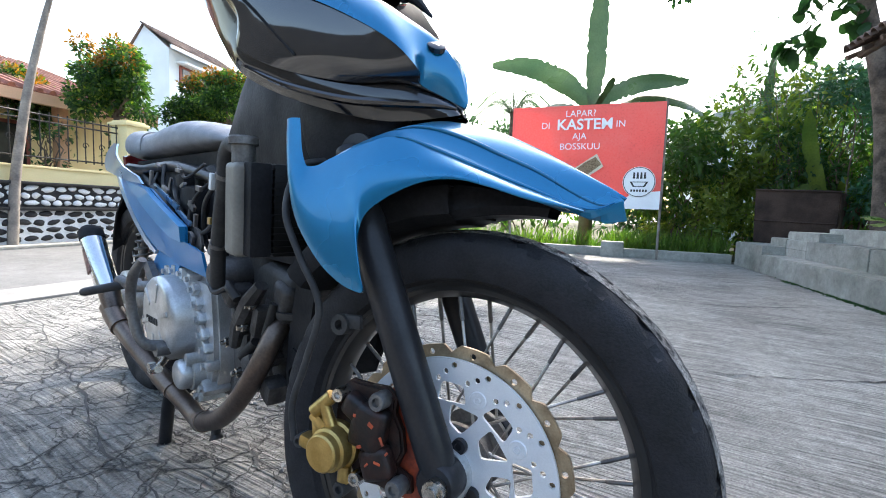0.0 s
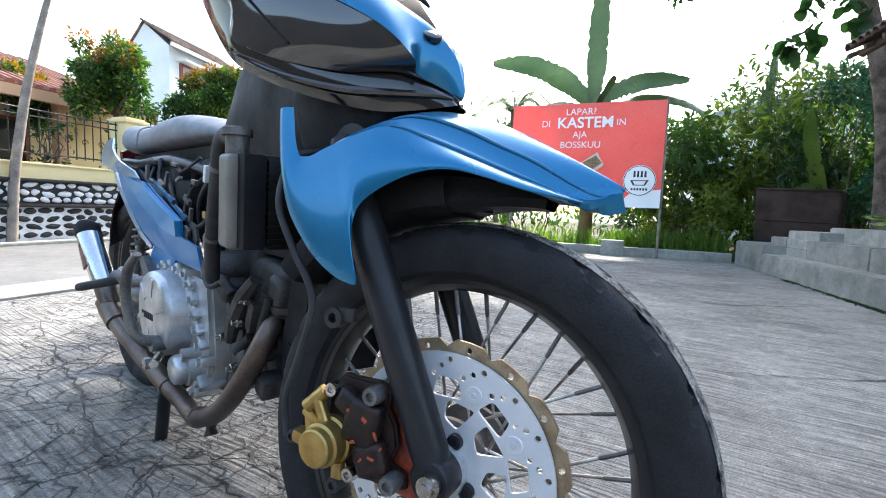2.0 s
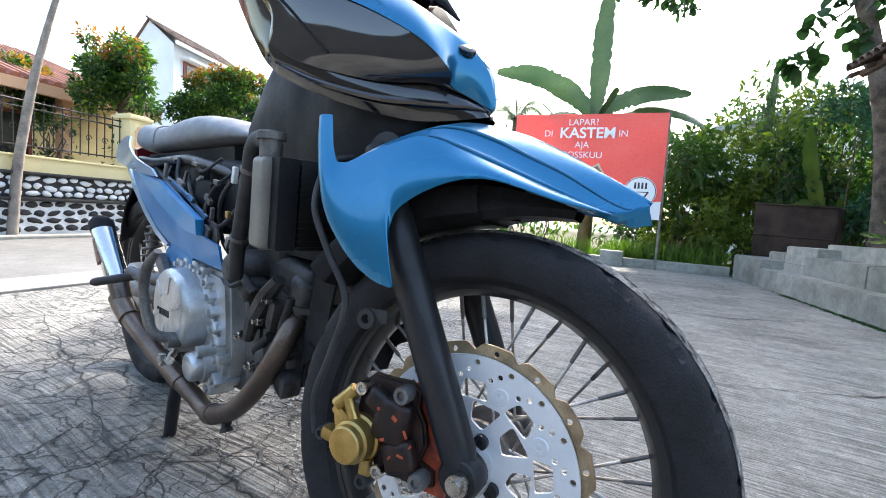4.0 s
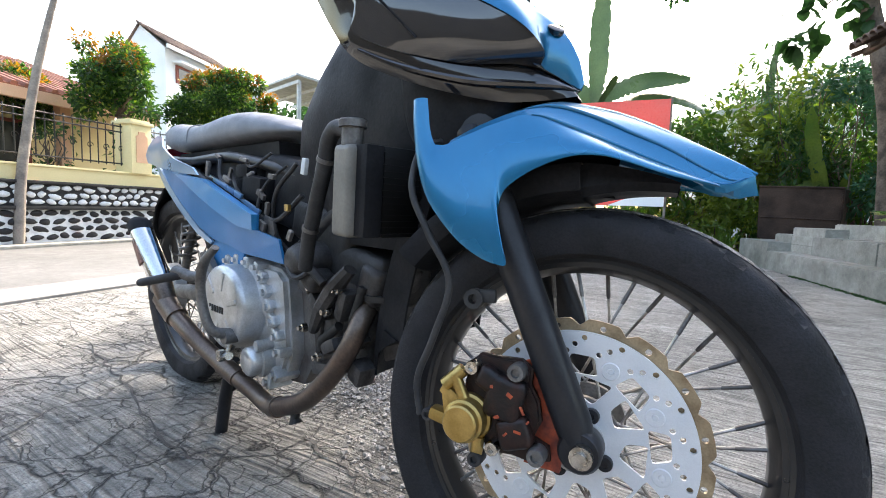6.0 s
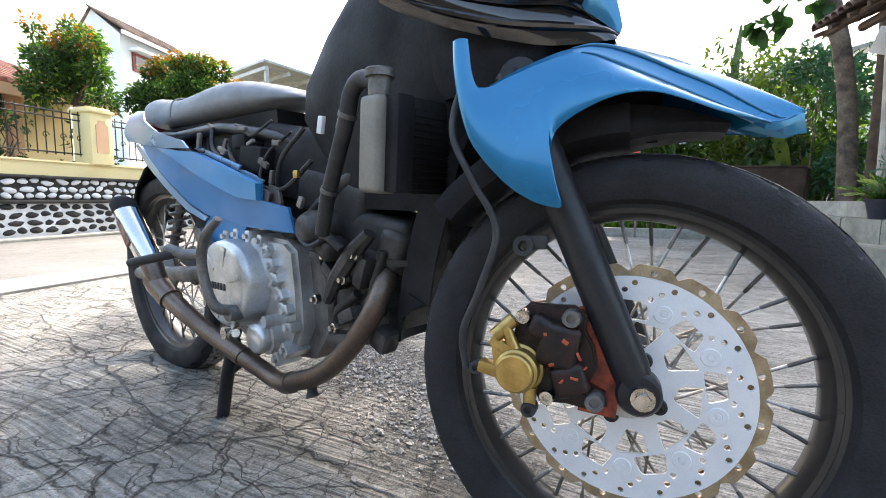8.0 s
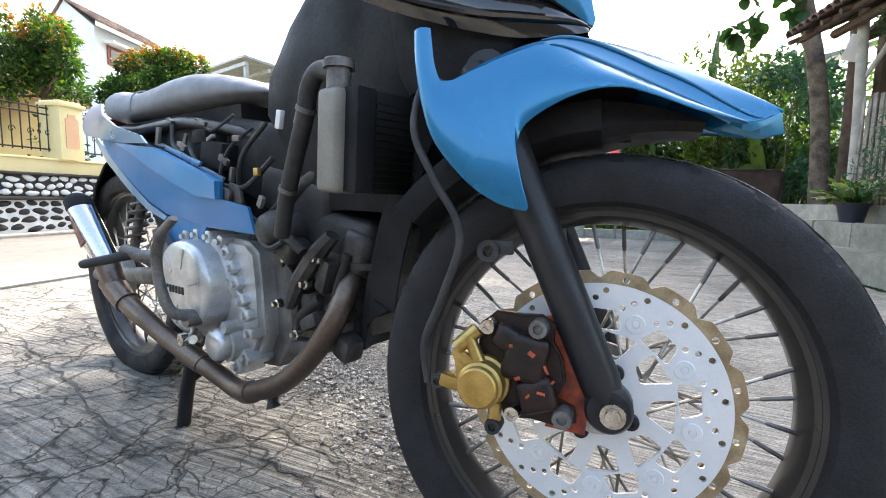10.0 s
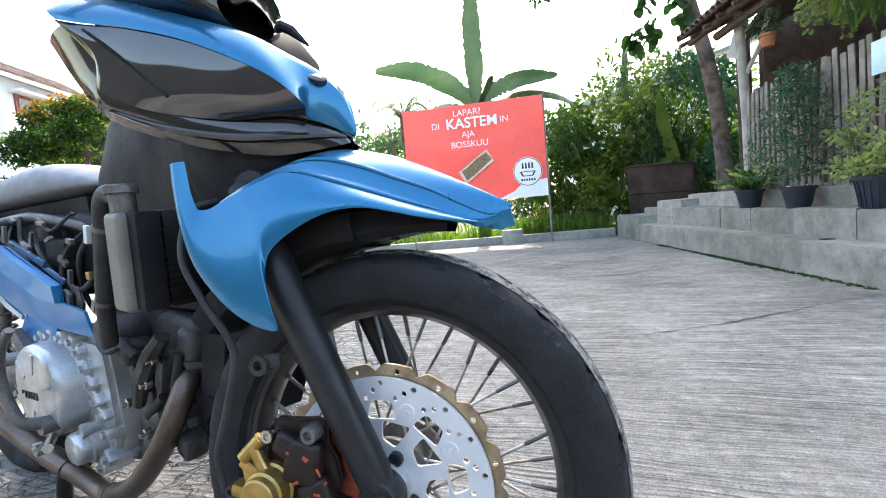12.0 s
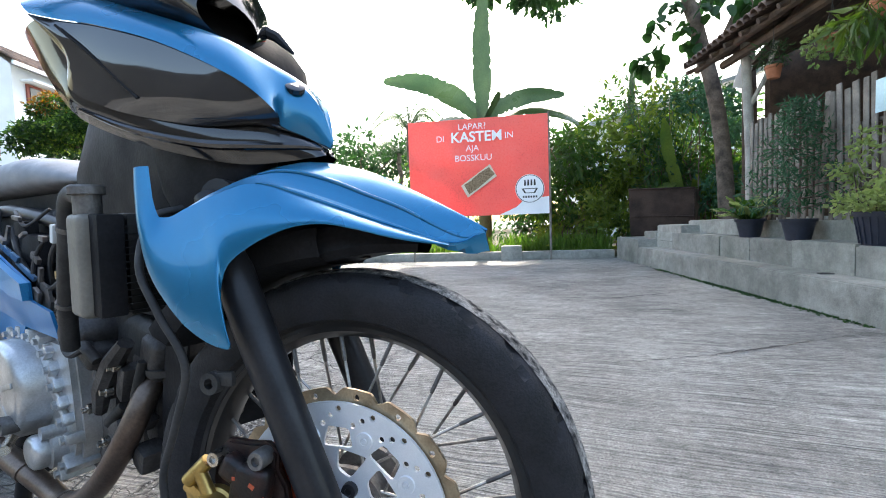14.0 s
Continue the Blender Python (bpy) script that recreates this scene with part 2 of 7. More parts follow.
WALL_Y = mat("cream_yellow_paint", (0.78, 0.66, 0.36), 0.8, 0, 0.12, 1.2, 60, 0.1)
PEACH = mat("peach_paint", (0.70, 0.42, 0.26), 0.8, 0, 0.12, 1.2, 60, 0.1)
ROOF = mat("clay_tile", (0.30, 0.13, 0.09), 0.85, 0, 0.4, 3, 40, 0.4, 0, 0.3, (0.16, 0.08, 0.06))
ROOF_OLD = mat("old_dark_tile", (0.20, 0.13, 0.10), 0.9, 0, 0.5, 3, 40, 0.4, 0, 0.3, (0.07, 0.055, 0.05))
BLACKWALL = mat("black_painted_mortar", (0.012, 0.012, 0.014), 0.7, 0, 0.4, 6, 80, 0.3)
WHITESTONE = mat("white_painted_stone", (0.66, 0.67, 0.68), 0.75, 0, 0.18, 8, 80, 0.3, 0, 0.4, None, 0, 0.12)
IRON = mat("dark_ironwork", (0.025, 0.024, 0.024), 0.5, 0.3, 0.4)
STEEL_GREY = mat("grey_steel_frame", (0.42, 0.45, 0.47), 0.5, 0.3, 0.2)
GLASSDARK = mat("dark_window_glass", (0.02, 0.022, 0.025), 0.08, 0, 0.2)
WIN_RED = mat("red_brown_frame", (0.24, 0.06, 0.045), 0.6)
BARK = mat("grey_brown_bark", (0.17, 0.13, 0.10), 0.95, 0, 0.5, 9, 60, 1.0, 0, 0.2, (0.07, 0.055, 0.045))
POLE = mat("weathered_pole", (0.30, 0.26, 0.22), 0.9, 0, 0.4, 6, 60, 0.6, 0, 0.2, (0.15, 0.13, 0.12))
BAMBOO = mat("weathered_bamboo", (0.22, 0.195, 0.165), 0.8, 0, 0.3, 9, 90, 0.4, 0, 0.3, (0.12, 0.105, 0.09), 0, 0.3)
TIMBER = mat("old_brown_timber", (0.13, 0.085, 0.06), 0.85, 0, 0.4, 8, 90, 0.5, 0, 0.3, (0.07, 0.05, 0.04))
PALE_TIMBER = mat("bleached_timber", (0.42, 0.39, 0.34), 0.85, 0, 0.3, 8, 90, 0.4)
POT = mat("black_plastic_pot", (0.020, 0.024, 0.040), 0.45, 0, 0.3, 14, 120, 0.1)
TERRA = mat("terracotta", (0.42, 0.15, 0.07), 0.8, 0, 0.25, 14, 120, 0.2)
RUST = mat("rusty_sheet_iron", (0.055, 0.032, 0.022), 0.8, 0.1, 0.5, 5, 70, 0.4, 0, 0.3, (0.025, 0.017, 0.014))
BANNER = leaf_mat("red_vinyl", (0.74, 0.155, 0.125), (0.68, 0.125, 0.10))
BANNER.node_tree.nodes["Mix Shader"].inputs[0].default_value = 0.25
BANNER_W = mat("white_vinyl_print", (0.92, 0.91, 0.90), 0.5, 0, 0.05, 4, 60, 0.02)
BANNER_D = mat("dark_vinyl_print", (0.05, 0.045, 0.04), 0.5, 0, 0.2, 30, 90, 0.03)
FOOD = mat("printed_food_brown", (0.30, 0.20, 0.11), 0.5, 0, 0.6, 60, 160, 0.03, 0, 0.4, (0.12, 0.07, 0.03))
FOOD_BOX = mat("printed_box_cream", (0.68, 0.60, 0.45), 0.5, 0, 0.15, 20, 90, 0.03)
POSTER = mat("pale_blue_paper", (0.55, 0.75, 0.80), 0.6, 0, 0.15, 5, 60, 0.03)
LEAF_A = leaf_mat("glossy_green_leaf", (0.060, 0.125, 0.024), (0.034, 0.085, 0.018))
# light green kept bright so that its leaves read as sunlit
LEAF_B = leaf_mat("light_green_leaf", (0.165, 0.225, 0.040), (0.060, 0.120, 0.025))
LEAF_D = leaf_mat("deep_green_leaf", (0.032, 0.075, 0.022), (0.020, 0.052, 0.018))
LEAF_R = leaf_mat("orange_young_leaf", (0.30, 0.13, 0.03), (0.14, 0.11, 0.025))
LEAF_V = leaf_mat("variegated_leaf", (0.29, 0.34, 0.13), (0.11, 0.18, 0.05))
LEAF_BAN = leaf_mat("banana_leaf", (0.075, 0.120, 0.050), (0.045, 0.085, 0.035), 0.3)
LEAF_BAN.node_tree.nodes["Mix Shader"].inputs[0].default_value = 0.22
LEAF_F = leaf_mat("fern_blue_green", (0.035, 0.095, 0.050), (0.060, 0.125, 0.060))
GRASS = leaf_mat("grass_blade", (0.110, 0.190, 0.035), (0.070, 0.140, 0.028))
STONE = mat("loose_gravel", (0.40, 0.385, 0.36), 0.9, 0, 0.4, 30, 200, 0.4, 0, 0.3, None, 0, 0.35)


# ---- mesh helpers ----
def finish(bm, sharp=38):
    bmesh.ops.recalc_face_normals(bm, faces=bm.faces)
    for f in bm.faces:
        f.smooth = True
    lim = radians(sharp)
    for e in bm.edges:
        if len(e.link_faces) == 2 and e.calc_face_angle(0) > lim:
            e.smooth = False


def part(name, bm, material, parent=None, label="", sharp=38, keep=False):
    """Links a bmesh as one mesh object, under a thing or a part where parent is given."""
    if not keep:
        finish(bm, sharp)
    me = bpy.data.meshes.new(name)
    bm.to_mesh(me)
    bm.free()
    me.materials.append(material)
    ob = new(name, me)
    if parent is not None:
        ob.parent = parent
    if label:
        ob["label"] = label
    return ob


def raw(name, verts, faces, material, parent=None, label="", smooth=False):
    me = bpy.data.meshes.new(name)
    me.from_pydata(verts, [], faces)
    if smooth:
        me.polygons.foreach_set("use_smooth", [True] * len(me.polygons))
    me.materials.append(material)
    ob = new(name, me)
    if parent is not None:
        ob.parent = parent
    if label:
        ob["label"] = label
    return ob


def thing(name, m, label, category, group="", kind=""):
    ob = new(name)
    ob.empty_display_size = 0.05
    ob.matrix_basis = m
    return tagged(ob, label, category, group, kind)


def spline(pts, n):
    """n points evenly along a Catmull-Rom curve through pts."""
    P = np.array(pts, float)
    P = np.vstack([2 * P[0] - P[1], P, 2 * P[-1] - P[-2]])
    out = []
    k = len(P) - 3
    for i in range(n):
        s = i / (n - 1) * k
        j = min(int(s), k - 1)
        u = s - j
        a, b, c, d = P[j:j + 4]
        out.append(0.5 * (2 * b + (c - a) * u + (2 * a - 5 * b + 4 * c - d) * u * u + (3 * b - a - 3 * c + d) * u ** 3))
    return np.array(out)


def box(bm, c, s, bevel=0.0, rot=(0, 0, 0), seg=2):
    m = Matrix.LocRotScale(c, Euler([radians(a) for a in rot]), s)
    r = bmesh.ops.create_cube(bm, size=1, matrix=m)
    if bevel:
        ed = list({e for v in r["verts"] for e in v.link_edges})
        bmesh.ops.bevel(bm, geom=ed, offset=bevel, segments=seg, affect="EDGES", profile=0.6)
    return bm


def tube(bm, pts, r, n=12, cap=True, smooth_to=0):
    """A round bar along points; r is one radius or one for each point."""
    P = spline(pts, smooth_to) if smooth_to else np.array(pts, float)
    R = np.interp(np.linspace(0, 1, len(P)), np.linspace(0, 1, len(r)), r) if isinstance(r, (list, tuple)) else np.full(len(P), r)
    T = np.gradient(P, axis=0)
    T /= np.linalg.norm(T, axis=1)[:, None] + 1e-12
    a = np.cross(T[0], (0, 0, 1) if abs(T[0][2]) < 0.9 else (1, 0, 0))
    rings = []
    for i in range(len(P)):
        a = a - T[i] * (a @ T[i])
        a /= np.linalg.norm(a) + 1e-12
        b = np.cross(T[i], a)
        rings.append([bm.verts.new(P[i] + R[i] * (math.cos(q) * a + math.sin(q) * b)) for q in (2 * math.pi * k / n for k in range(n))])
    for A, B in zip(rings, rings[1:]):
        for k in range(n):
            bm.faces.new((A[k], A[(k + 1) % n], B[(k + 1) % n], B[k]))
    if cap:
        bm.faces.new(rings[0][::-1])
        bm.faces.new(rings[-1])
    return bm


def lathe(bm, profile, centre=(0, 0, 0), axis="y", n=48, closed=False, arc=(0, 360)):
    """Turns a profile of (radius, along) round an axis through centre."""
    full = abs(arc[1] - arc[0] - 360) < 1e-6
    m = n if full else n + 1
    c = Vector(centre)
    rings = []
    for k in range(m):
        q = radians(arc[0] + (arc[1] - arc[0]) * k / n)
        ring = []
        for r, h in profile:
            u, v = r * math.cos(q), r * math.sin(q)
            p = {"y": (u, h, v), "z": (u, v, h), "x": (h, u, v)}[axis]
            ring.append(bm.verts.new(c + Vector(p)))
        rings.append(ring)
    last = len(profile) if closed else len(profile) - 1
    for k in range(n):
        A, B = rings[k], rings[(k + 1) % m]
        for j in range(last):
            j2 = (j + 1) % len(profile)
            bm.faces.new((A[j], A[j2], B[j2], B[j]))
    bmesh.ops.remove_doubles(bm, verts=bm.verts, dist=1e-6)
    return bm


def rod(bm, a, b, r, n=12):
    return tube(bm, [a, b], r, n)


def plate(bm, outer, holes=(), y0=0.0, y1=0.01, bevel=0.0):
    """A flat plate in x and z with holes, from y0 to y1."""
    edges = []
    for loop in (outer, *holes):
        vs = [bm.verts.new((x, y0, z)) for x, z in loop]
        edges += [bm.edges.new((vs[i], vs[(i + 1) % len(vs)])) for i in range(len(vs))]
    fill = bmesh.ops.triangle_fill(bm, edges=edges, use_beauty=True, use_dissolve=False)
    faces = [f for f in fill["geom"] if isinstance(f, bmesh.types.BMFace)]
    ext = bmesh.ops.extrude_face_region(bm, geom=faces)
    bmesh.ops.translate(bm, verts=[v for v in ext["geom"] if isinstance(v, bmesh.types.BMVert)], vec=(0, y1 - y0, 0))
    if faces and all(f.is_valid for f in faces):
        pass
    return bm


def sheet(bm, rows, thick=0.0, closed=False):
    """A surface through rows of points; with thick, a shell of that thickness."""
    V = [[bm.verts.new(p) for p in row] for row in rows]
    fs = []
    for A, B in zip(V, V[1:]):
        for j in range(len(A) - (0 if closed else 1)):
            j2 = (j + 1) % len(A)
            fs.append(bm.faces.new((A[j], A[j2], B[j2], B[j])))
    if thick:
        bmesh.ops.recalc_face_normals(bm, faces=fs)
        bmesh.ops.solidify(bm, geom=fs, thickness=thick)
    return bm


def mirror_y(bm):
    g = bmesh.ops.duplicate(bm, geom=bm.verts[:] + bm.edges[:] + bm.faces[:])
    vs = [v for v in g["geom"] if isinstance(v, bmesh.types.BMVert)]
    for v in vs:
        v.co.y = -v.co.y
    bmesh.ops.reverse_faces(bm, faces=[f for f in g["geom"] if isinstance(f, bmesh.types.BMFace)])
    return bm


def circle(cx, cz, r, n=12, turn=0.0):
    return [(cx + r * math.cos(turn + 2 * math.pi * k / n), cz + r * math.sin(turn + 2 * math.pi * k / n)) for k in range(n)]


def B():
    return bmesh.new()


def hex_bolt(bm, c, r, h, axis=(0, -1, 0), n=6):
    a = Vector(axis).normalized()
    return tube(bm, [Vector(c), Vector(c) + a * h], r, n)


def writing(name, body, size, m, material, parent, extrude=0.001, bold=0.0):
    """Raised lettering in the built-in font, turned into a mesh."""
    cu = bpy.data.curves.new(name, "FONT")
    cu.body, cu.size, cu.align_x, cu.align_y = body, size, "CENTER", "CENTER"
    cu.extrude, cu.offset = extrude, bold
    tmp = bpy.data.objects.new(name, cu)
    me = bpy.data.meshes.new_from_object(tmp)
    bpy.data.objects.remove(tmp)
    me.transform(m)
    me.materials.append(material)
    ob = new(name, me)
    ob.parent = parent
    return ob


# ---- the large structure ----
g = B()
for x, y in ((-220, -220), (220, -220), (220, 220), (-220, 220)):
    g.verts.new((x, y, 0))
g.faces.new(g.verts)
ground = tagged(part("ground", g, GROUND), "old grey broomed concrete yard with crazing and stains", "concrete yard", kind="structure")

# the village road beyond the yard, with its pale edge strip
ROADM = Matrix.Translation((-3.12, 2.0, 0)) @ Matrix.Rotation(radians(94), 4, "Z")
g = B()
box(g, (4, 1.55, 0.0), (40, 2.9, 0.012))
road = part("road", g, ROAD)
road.matrix_world = ROADM
tagged(road, "pale worn concrete village road", "road", kind="structure")
g = B()
box(g, (4, -0.02, 0.004), (40, 0.40, 0.024), 0.006)
strip = part("pavement", g, mat("pale_cement", (0.27, 0.26, 0.24), 0.85, 0, 0.2, 3, 60, 0.3))
strip.matrix_world = ROADM
tagged(strip, "pale cement edge strip along the road", "edge strip", kind="structure")


# unseen wall added behind the camera to darken reflections and cut sky light
g = B()
box(g, (0, -4.2, 1.1), (18, 0.2, 2.2))
tagged(part("wall_south", g, mat("dark_unseen_wall", (0.022, 0.024, 0.022), 0.9, 0, 0.4, 3, 60, 0.3)), "added plain dark wall behind the camera, unseen, to darken reflections", "wall", kind="structure")


def crack(pts, width, seed):
    """A ragged open crack in the slab, drawn as a thin dark sliver."""
    r = random.Random(seed)
    P = spline(pts, 46)
    g = B()
    last = None
    for i, p in enumerate(P):
        w = 0.6 * width * (0.25 + r.random()) * (0.2 + math.sin(math.pi * (i + 0.5) / 46))
        j = 0.022 * (r.random() - 0.5)
        row = [g.verts.new((p[0], p[1] + j - w, 0.003)), g.verts.new((p[0], p[1] + j + w, 0.003))]
        if last:
            g.faces.new((last[0], last[1], row[1], row[0]))
        last = row
    return tagged(part("crack", g, GRUBBY, keep=True), "ragged dark crack across the concrete", "crack", kind="structure")


crack([(0.31, 1.87), (0.58, 1.92), (0.94, 2.07), (1.21, 2.21), (1.48, 2.37), (1.75, 2.50)], 0.008, 1)
crack([(0.16, 3.47), (0.65, 3.45), (0.92, 3.58), (1.17, 3.74)], 0.020, 2)
crack([(0.10, 4.05), (0.45, 4.12), (0.75, 4.08), (1.05, 4.18)], 0.010, 3)
crack([(-2.53, 1.09), (-1.69, 0.80), (-1.30, 0.67), (-0.91, 0.52), (-0.70, 0.48), (-0.45, 0.36)], 0.006, 4)
crack([(-0.95, 0.88), (-0.65, 0.68), (-0.42, 0.60), (-0.28, 0.52)], 0.006, 5)
crack([(-1.9, 1.35), (-1.45, 1.12), (-1.15, 1.05), (-0.85, 1.10), (-0.6, 1.05)], 0.005, 6)
crack([(-1.35, 0.30), (-1.2, 0.55), (-1.25, 0.85), (-1.1, 1.2), (-1.2, 1.5)], 0.005, 7)
crack([(-2.1, 0.55), (-1.9, 0.85), (-1.98, 1.2), (-1.8, 1.6)], 0.005, 8)



# ---- the motorcycle ----
BIKE = Matrix.Translation((0.083, 0.379, -0.074)) @ Matrix.Rotation(radians(-22.8), 4, "Z") @ Matrix.Scale(1.12, 4)
bike = thing("motorcycle", BIKE, "blue and black underbone motorcycle on its stand, side fairings removed", "motorcycle")
FX, FZ, FR = -0.006, 0.284, 0.285


def tyre(bm, c, R, half, bead, grooves, seed=0):
    n = 216
    prof = [(bead, -half * 0.70), (bead + 0.004, -half * 0.86), (bead + (R - bead) * 0.30, -half * 0.98), (bead + (R - bead) * 0.55, -half),
            (R - 0.016, -half * 0.93), (R - 0.011, -half * 0.84), (R - 0.008, -half * 0.72), (R - 0.0045, -half * 0.54), (R - 0.002, -half * 0.34), (R - 0.0005, -half * 0.15), (R, 0)]
    prof = prof + [(r, -h) for r, h in prof[-2::-1]]
    prof += [(bead - 0.006, half * 0.5), (bead - 0.006, -half * 0.5)]
    lathe(bm, prof, c, "y", n, True)
    for v in bm.verts:
        dx, dz = v.co.x - c[0], v.co.z - c[2]
        r = math.hypot(dx, dz)
        w = (v.co.y - c[1]) / half
        if r > R - 0.013 and 0.10 < abs(w) < 0.90:
            a = math.degrees(math.atan2(dz, dx)) % 360
            k = (a + (abs(w) - 0.1) * 17 * (1 if w < 0 else -1) + (0 if w < 0 else grooves / 2)) % grooves
            if k < 2.4:
                f = 1 - 0.0065 / r
                v.co.x, v.co.z = c[0] + dx * f, c[2] + dz * f
    return bm


def wheel(name, c, R, half, bead, spokes, hub_r, phase, parent):
    g = B()
    lathe(g, [(bead + 0.006, -half * 0.74), (bead + 0.007, -half * 0.64), (bead - 0.012, -half * 0.52), (bead - 0.021, -half * 0.20), (bead - 0.021, half * 0.20), (bead - 0.012, half * 0.52),
              (bead + 0.007, half * 0.64), (bead + 0.006, half * 0.74), (bead - 0.006, half * 0.60), (bead - 0.006, -half * 0.60)], c, "y", 96, True)
    rim = part(name, g, RIM, parent, "black spoked wheel rim")
    part("tyre", tyre(B(), c, R, half, bead, 16.36), RUBBER, rim, "black road tyre with curved tread cuts", 25)
    # ring of worn, dusty tread with sunlight painted into its colour
    g = B()
    lathe(g, [(R - 0.0040, -half * 0.56), (R - 0.0015, -half * 0.36), (R + 0.0002, -half * 0.16), (R + 0.0006, 0), (R + 0.0002, half * 0.16), (R - 0.0015, half * 0.36), (R - 0.0040, half * 0.56), (R - 0.012, 0)], c, "y", 120, True)
    part("tread", g, DUST_SUN, rim, "dusty worn tread band, coloured bright as if sunlit", 60)
    g = B()
    lathe(g, [(0.008, -0.040), (hub_r * 0.8, -0.040), (hub_r, -0.036), (hub_r, -0.028), (hub_r * 0.62, -0.022), (hub_r * 0.62, 0.022), (hub_r, 0.028), (hub_r, 0.036), (hub_r * 0.8, 0.042), (0.008, 0.042)], c, "y", 40)
    part("hub", g, GREY_ALLOY, rim)
    for k in range(spokes):
        a = radians(phase + 360 * k / spokes)
        side = -1 if k % 2 else 1
        lean = radians(24 if (k // 2) % 2 else -24)
        p0 = Vector((c[0] + hub_r * 0.9 * math.cos(a + lean * 1.6), c[1] + side * 0.031, c[2] + hub_r * 0.9 * math.sin(a + lean * 1.6)))
        p1 = Vector((c[0] + (bead - 0.018) * math.cos(a), c[1] + side * 0.006, c[2] + (bead - 0.018) * math.sin(a)))
        d = (p1 - p0).normalized()
        g = B()
        tube(g, [p0, p1 - d * 0.030], 0.0019, 6)
        part("spoke", g, STEEL, rim)
        g = B()
        tube(g, [p1 - d * 0.034, p1 - d * 0.031, p1], [0.0021, 0.0028, 0.0028], 6)
        part("spoke_nipple", g, GREY_ALLOY, rim)
    return rim


front = wheel("front_wheel", (FX, 0, FZ), FR, 0.044, 0.221, 36, 0.050, 3, bike)

# brake disc: pale perforated plate on a scalloped bronze rotor
RB, PH = 0.0963, 27.0
holes = []
for k in range(18):
    for j, r in enumerate((0.1250, 0.1165, 0.1085)):
        a = radians(PH + 20 * k + 5 + (j - 1) * 5.2)
        holes.append(circle(FX + r * math.cos(a), FZ + r * math.sin(a), 0.0036, 8))


def window(r, a, pts):
    ca, sa = math.cos(a), math.sin(a)
    loop = []
    P = [Vector(p) for p in pts]
    for i, p in enumerate(P):                       # round each corner
        q, s = P[i - 1], P[(i + 1) % len(P)]
        for t in (0.0, 0.5, 1.0):
            e = p + (q - p).normalized() * 0.0045
            f = p + (s - p).normalized() * 0.0045
            w = e.lerp(p, t).lerp(p.lerp(f, t), t)
            u, v = r + w.x, w.y
            loop.append((FX + u * ca - v * sa, FZ + u * sa + v * ca))
    return loop


for k in range(9):
    a = radians(PH + 40 * k)
    holes.append(window(0.0645, a + radians(8), [(-0.016, -0.005), (0.014, -0.021), (0.014, 0.017), (-0.009, 0.013)]))
    holes.append(window(0.0925, a + radians(20), [(-0.011, -0.019), (0.011, -0.014), (0.012, 0.014), (-0.011, 0.019)]))
for k in range(4):
    a = radians(62 + 90 * k)
    holes.append(circle(FX + 0.0385 * math.cos(a), FZ + 0.0385 * math.sin(a), 0.0045, 8))
g = B()
plate(g, circle(FX, FZ, 0.1325, 120), holes + [circle(FX, FZ, 0.020, 24)], -0.0535, -0.0495)
disc = part("brake_disc", g, DISC, front, "pale steel front brake disc drilled with holes", 30)
outer = []
for k in range(240):
    a = 2 * math.pi * k / 240
    s = (k % 15) / 15
    r = 0.1470 if 0.16 < s < 0.84 else 0.1470 - 0.0085 * (1 - min(s, 1 - s) / 0.16) ** 0.7
    outer.append((FX + r * math.cos(a), FZ + r * math.sin(a)))
rh = [circle(FX + 0.1382 * math.cos(radians(22.5 * k + 11)), FZ + 0.1382 * math.sin(radians(22.5 * k + 11)), 0.0038, 8) for k in range(16)]
g = B()
plate(g, outer, rh + [circle(FX, FZ, 0.118, 90)], -0.0470, -0.0425)
part("rotor_edge", g, BRONZE, front, "scalloped bronze brake rotor edge")
for k in range(9):
    a = radians(PH + 40 * k)
    g = B()
    lathe(g, [(0.0, -0.0555), (0.0030, -0.0555), (0.0036, -0.0541), (0.0040, -0.0541), (0.0044, -0.0550), (0.0096, -0.0550), (0.0104, -0.0538), (0.0108, -0.0530)], (FX + RB * math.cos(a), 0, FZ + RB * math.sin(a)), "y", 20)
    part("rivet", g, DISC, front, "", 12)
for k in range(4):
    a = radians(62 + 90 * k)
    g = B()
    lathe(g, [(0.0, -0.0595), (0.004, -0.0595), (0.0045, -0.0615), (0.0085, -0.0605), (0.0092, -0.058), (0.0092, -0.053)], (FX + 0.0385 * math.cos(a), 0, FZ + 0.0385 * math.sin(a)), "y", 18)
    part("disc_bolt", g, FORK, front, "black disc bolt")
g = B()
lathe(g, [(0.010, -0.058), (0.019, -0.058), (0.021, -0.066), (0.0325, -0.066), (0.034, -0.063), (0.034, -0.052)], (FX, 0, FZ), "y", 36)
part("hub_seal", g, ALLOY, front)

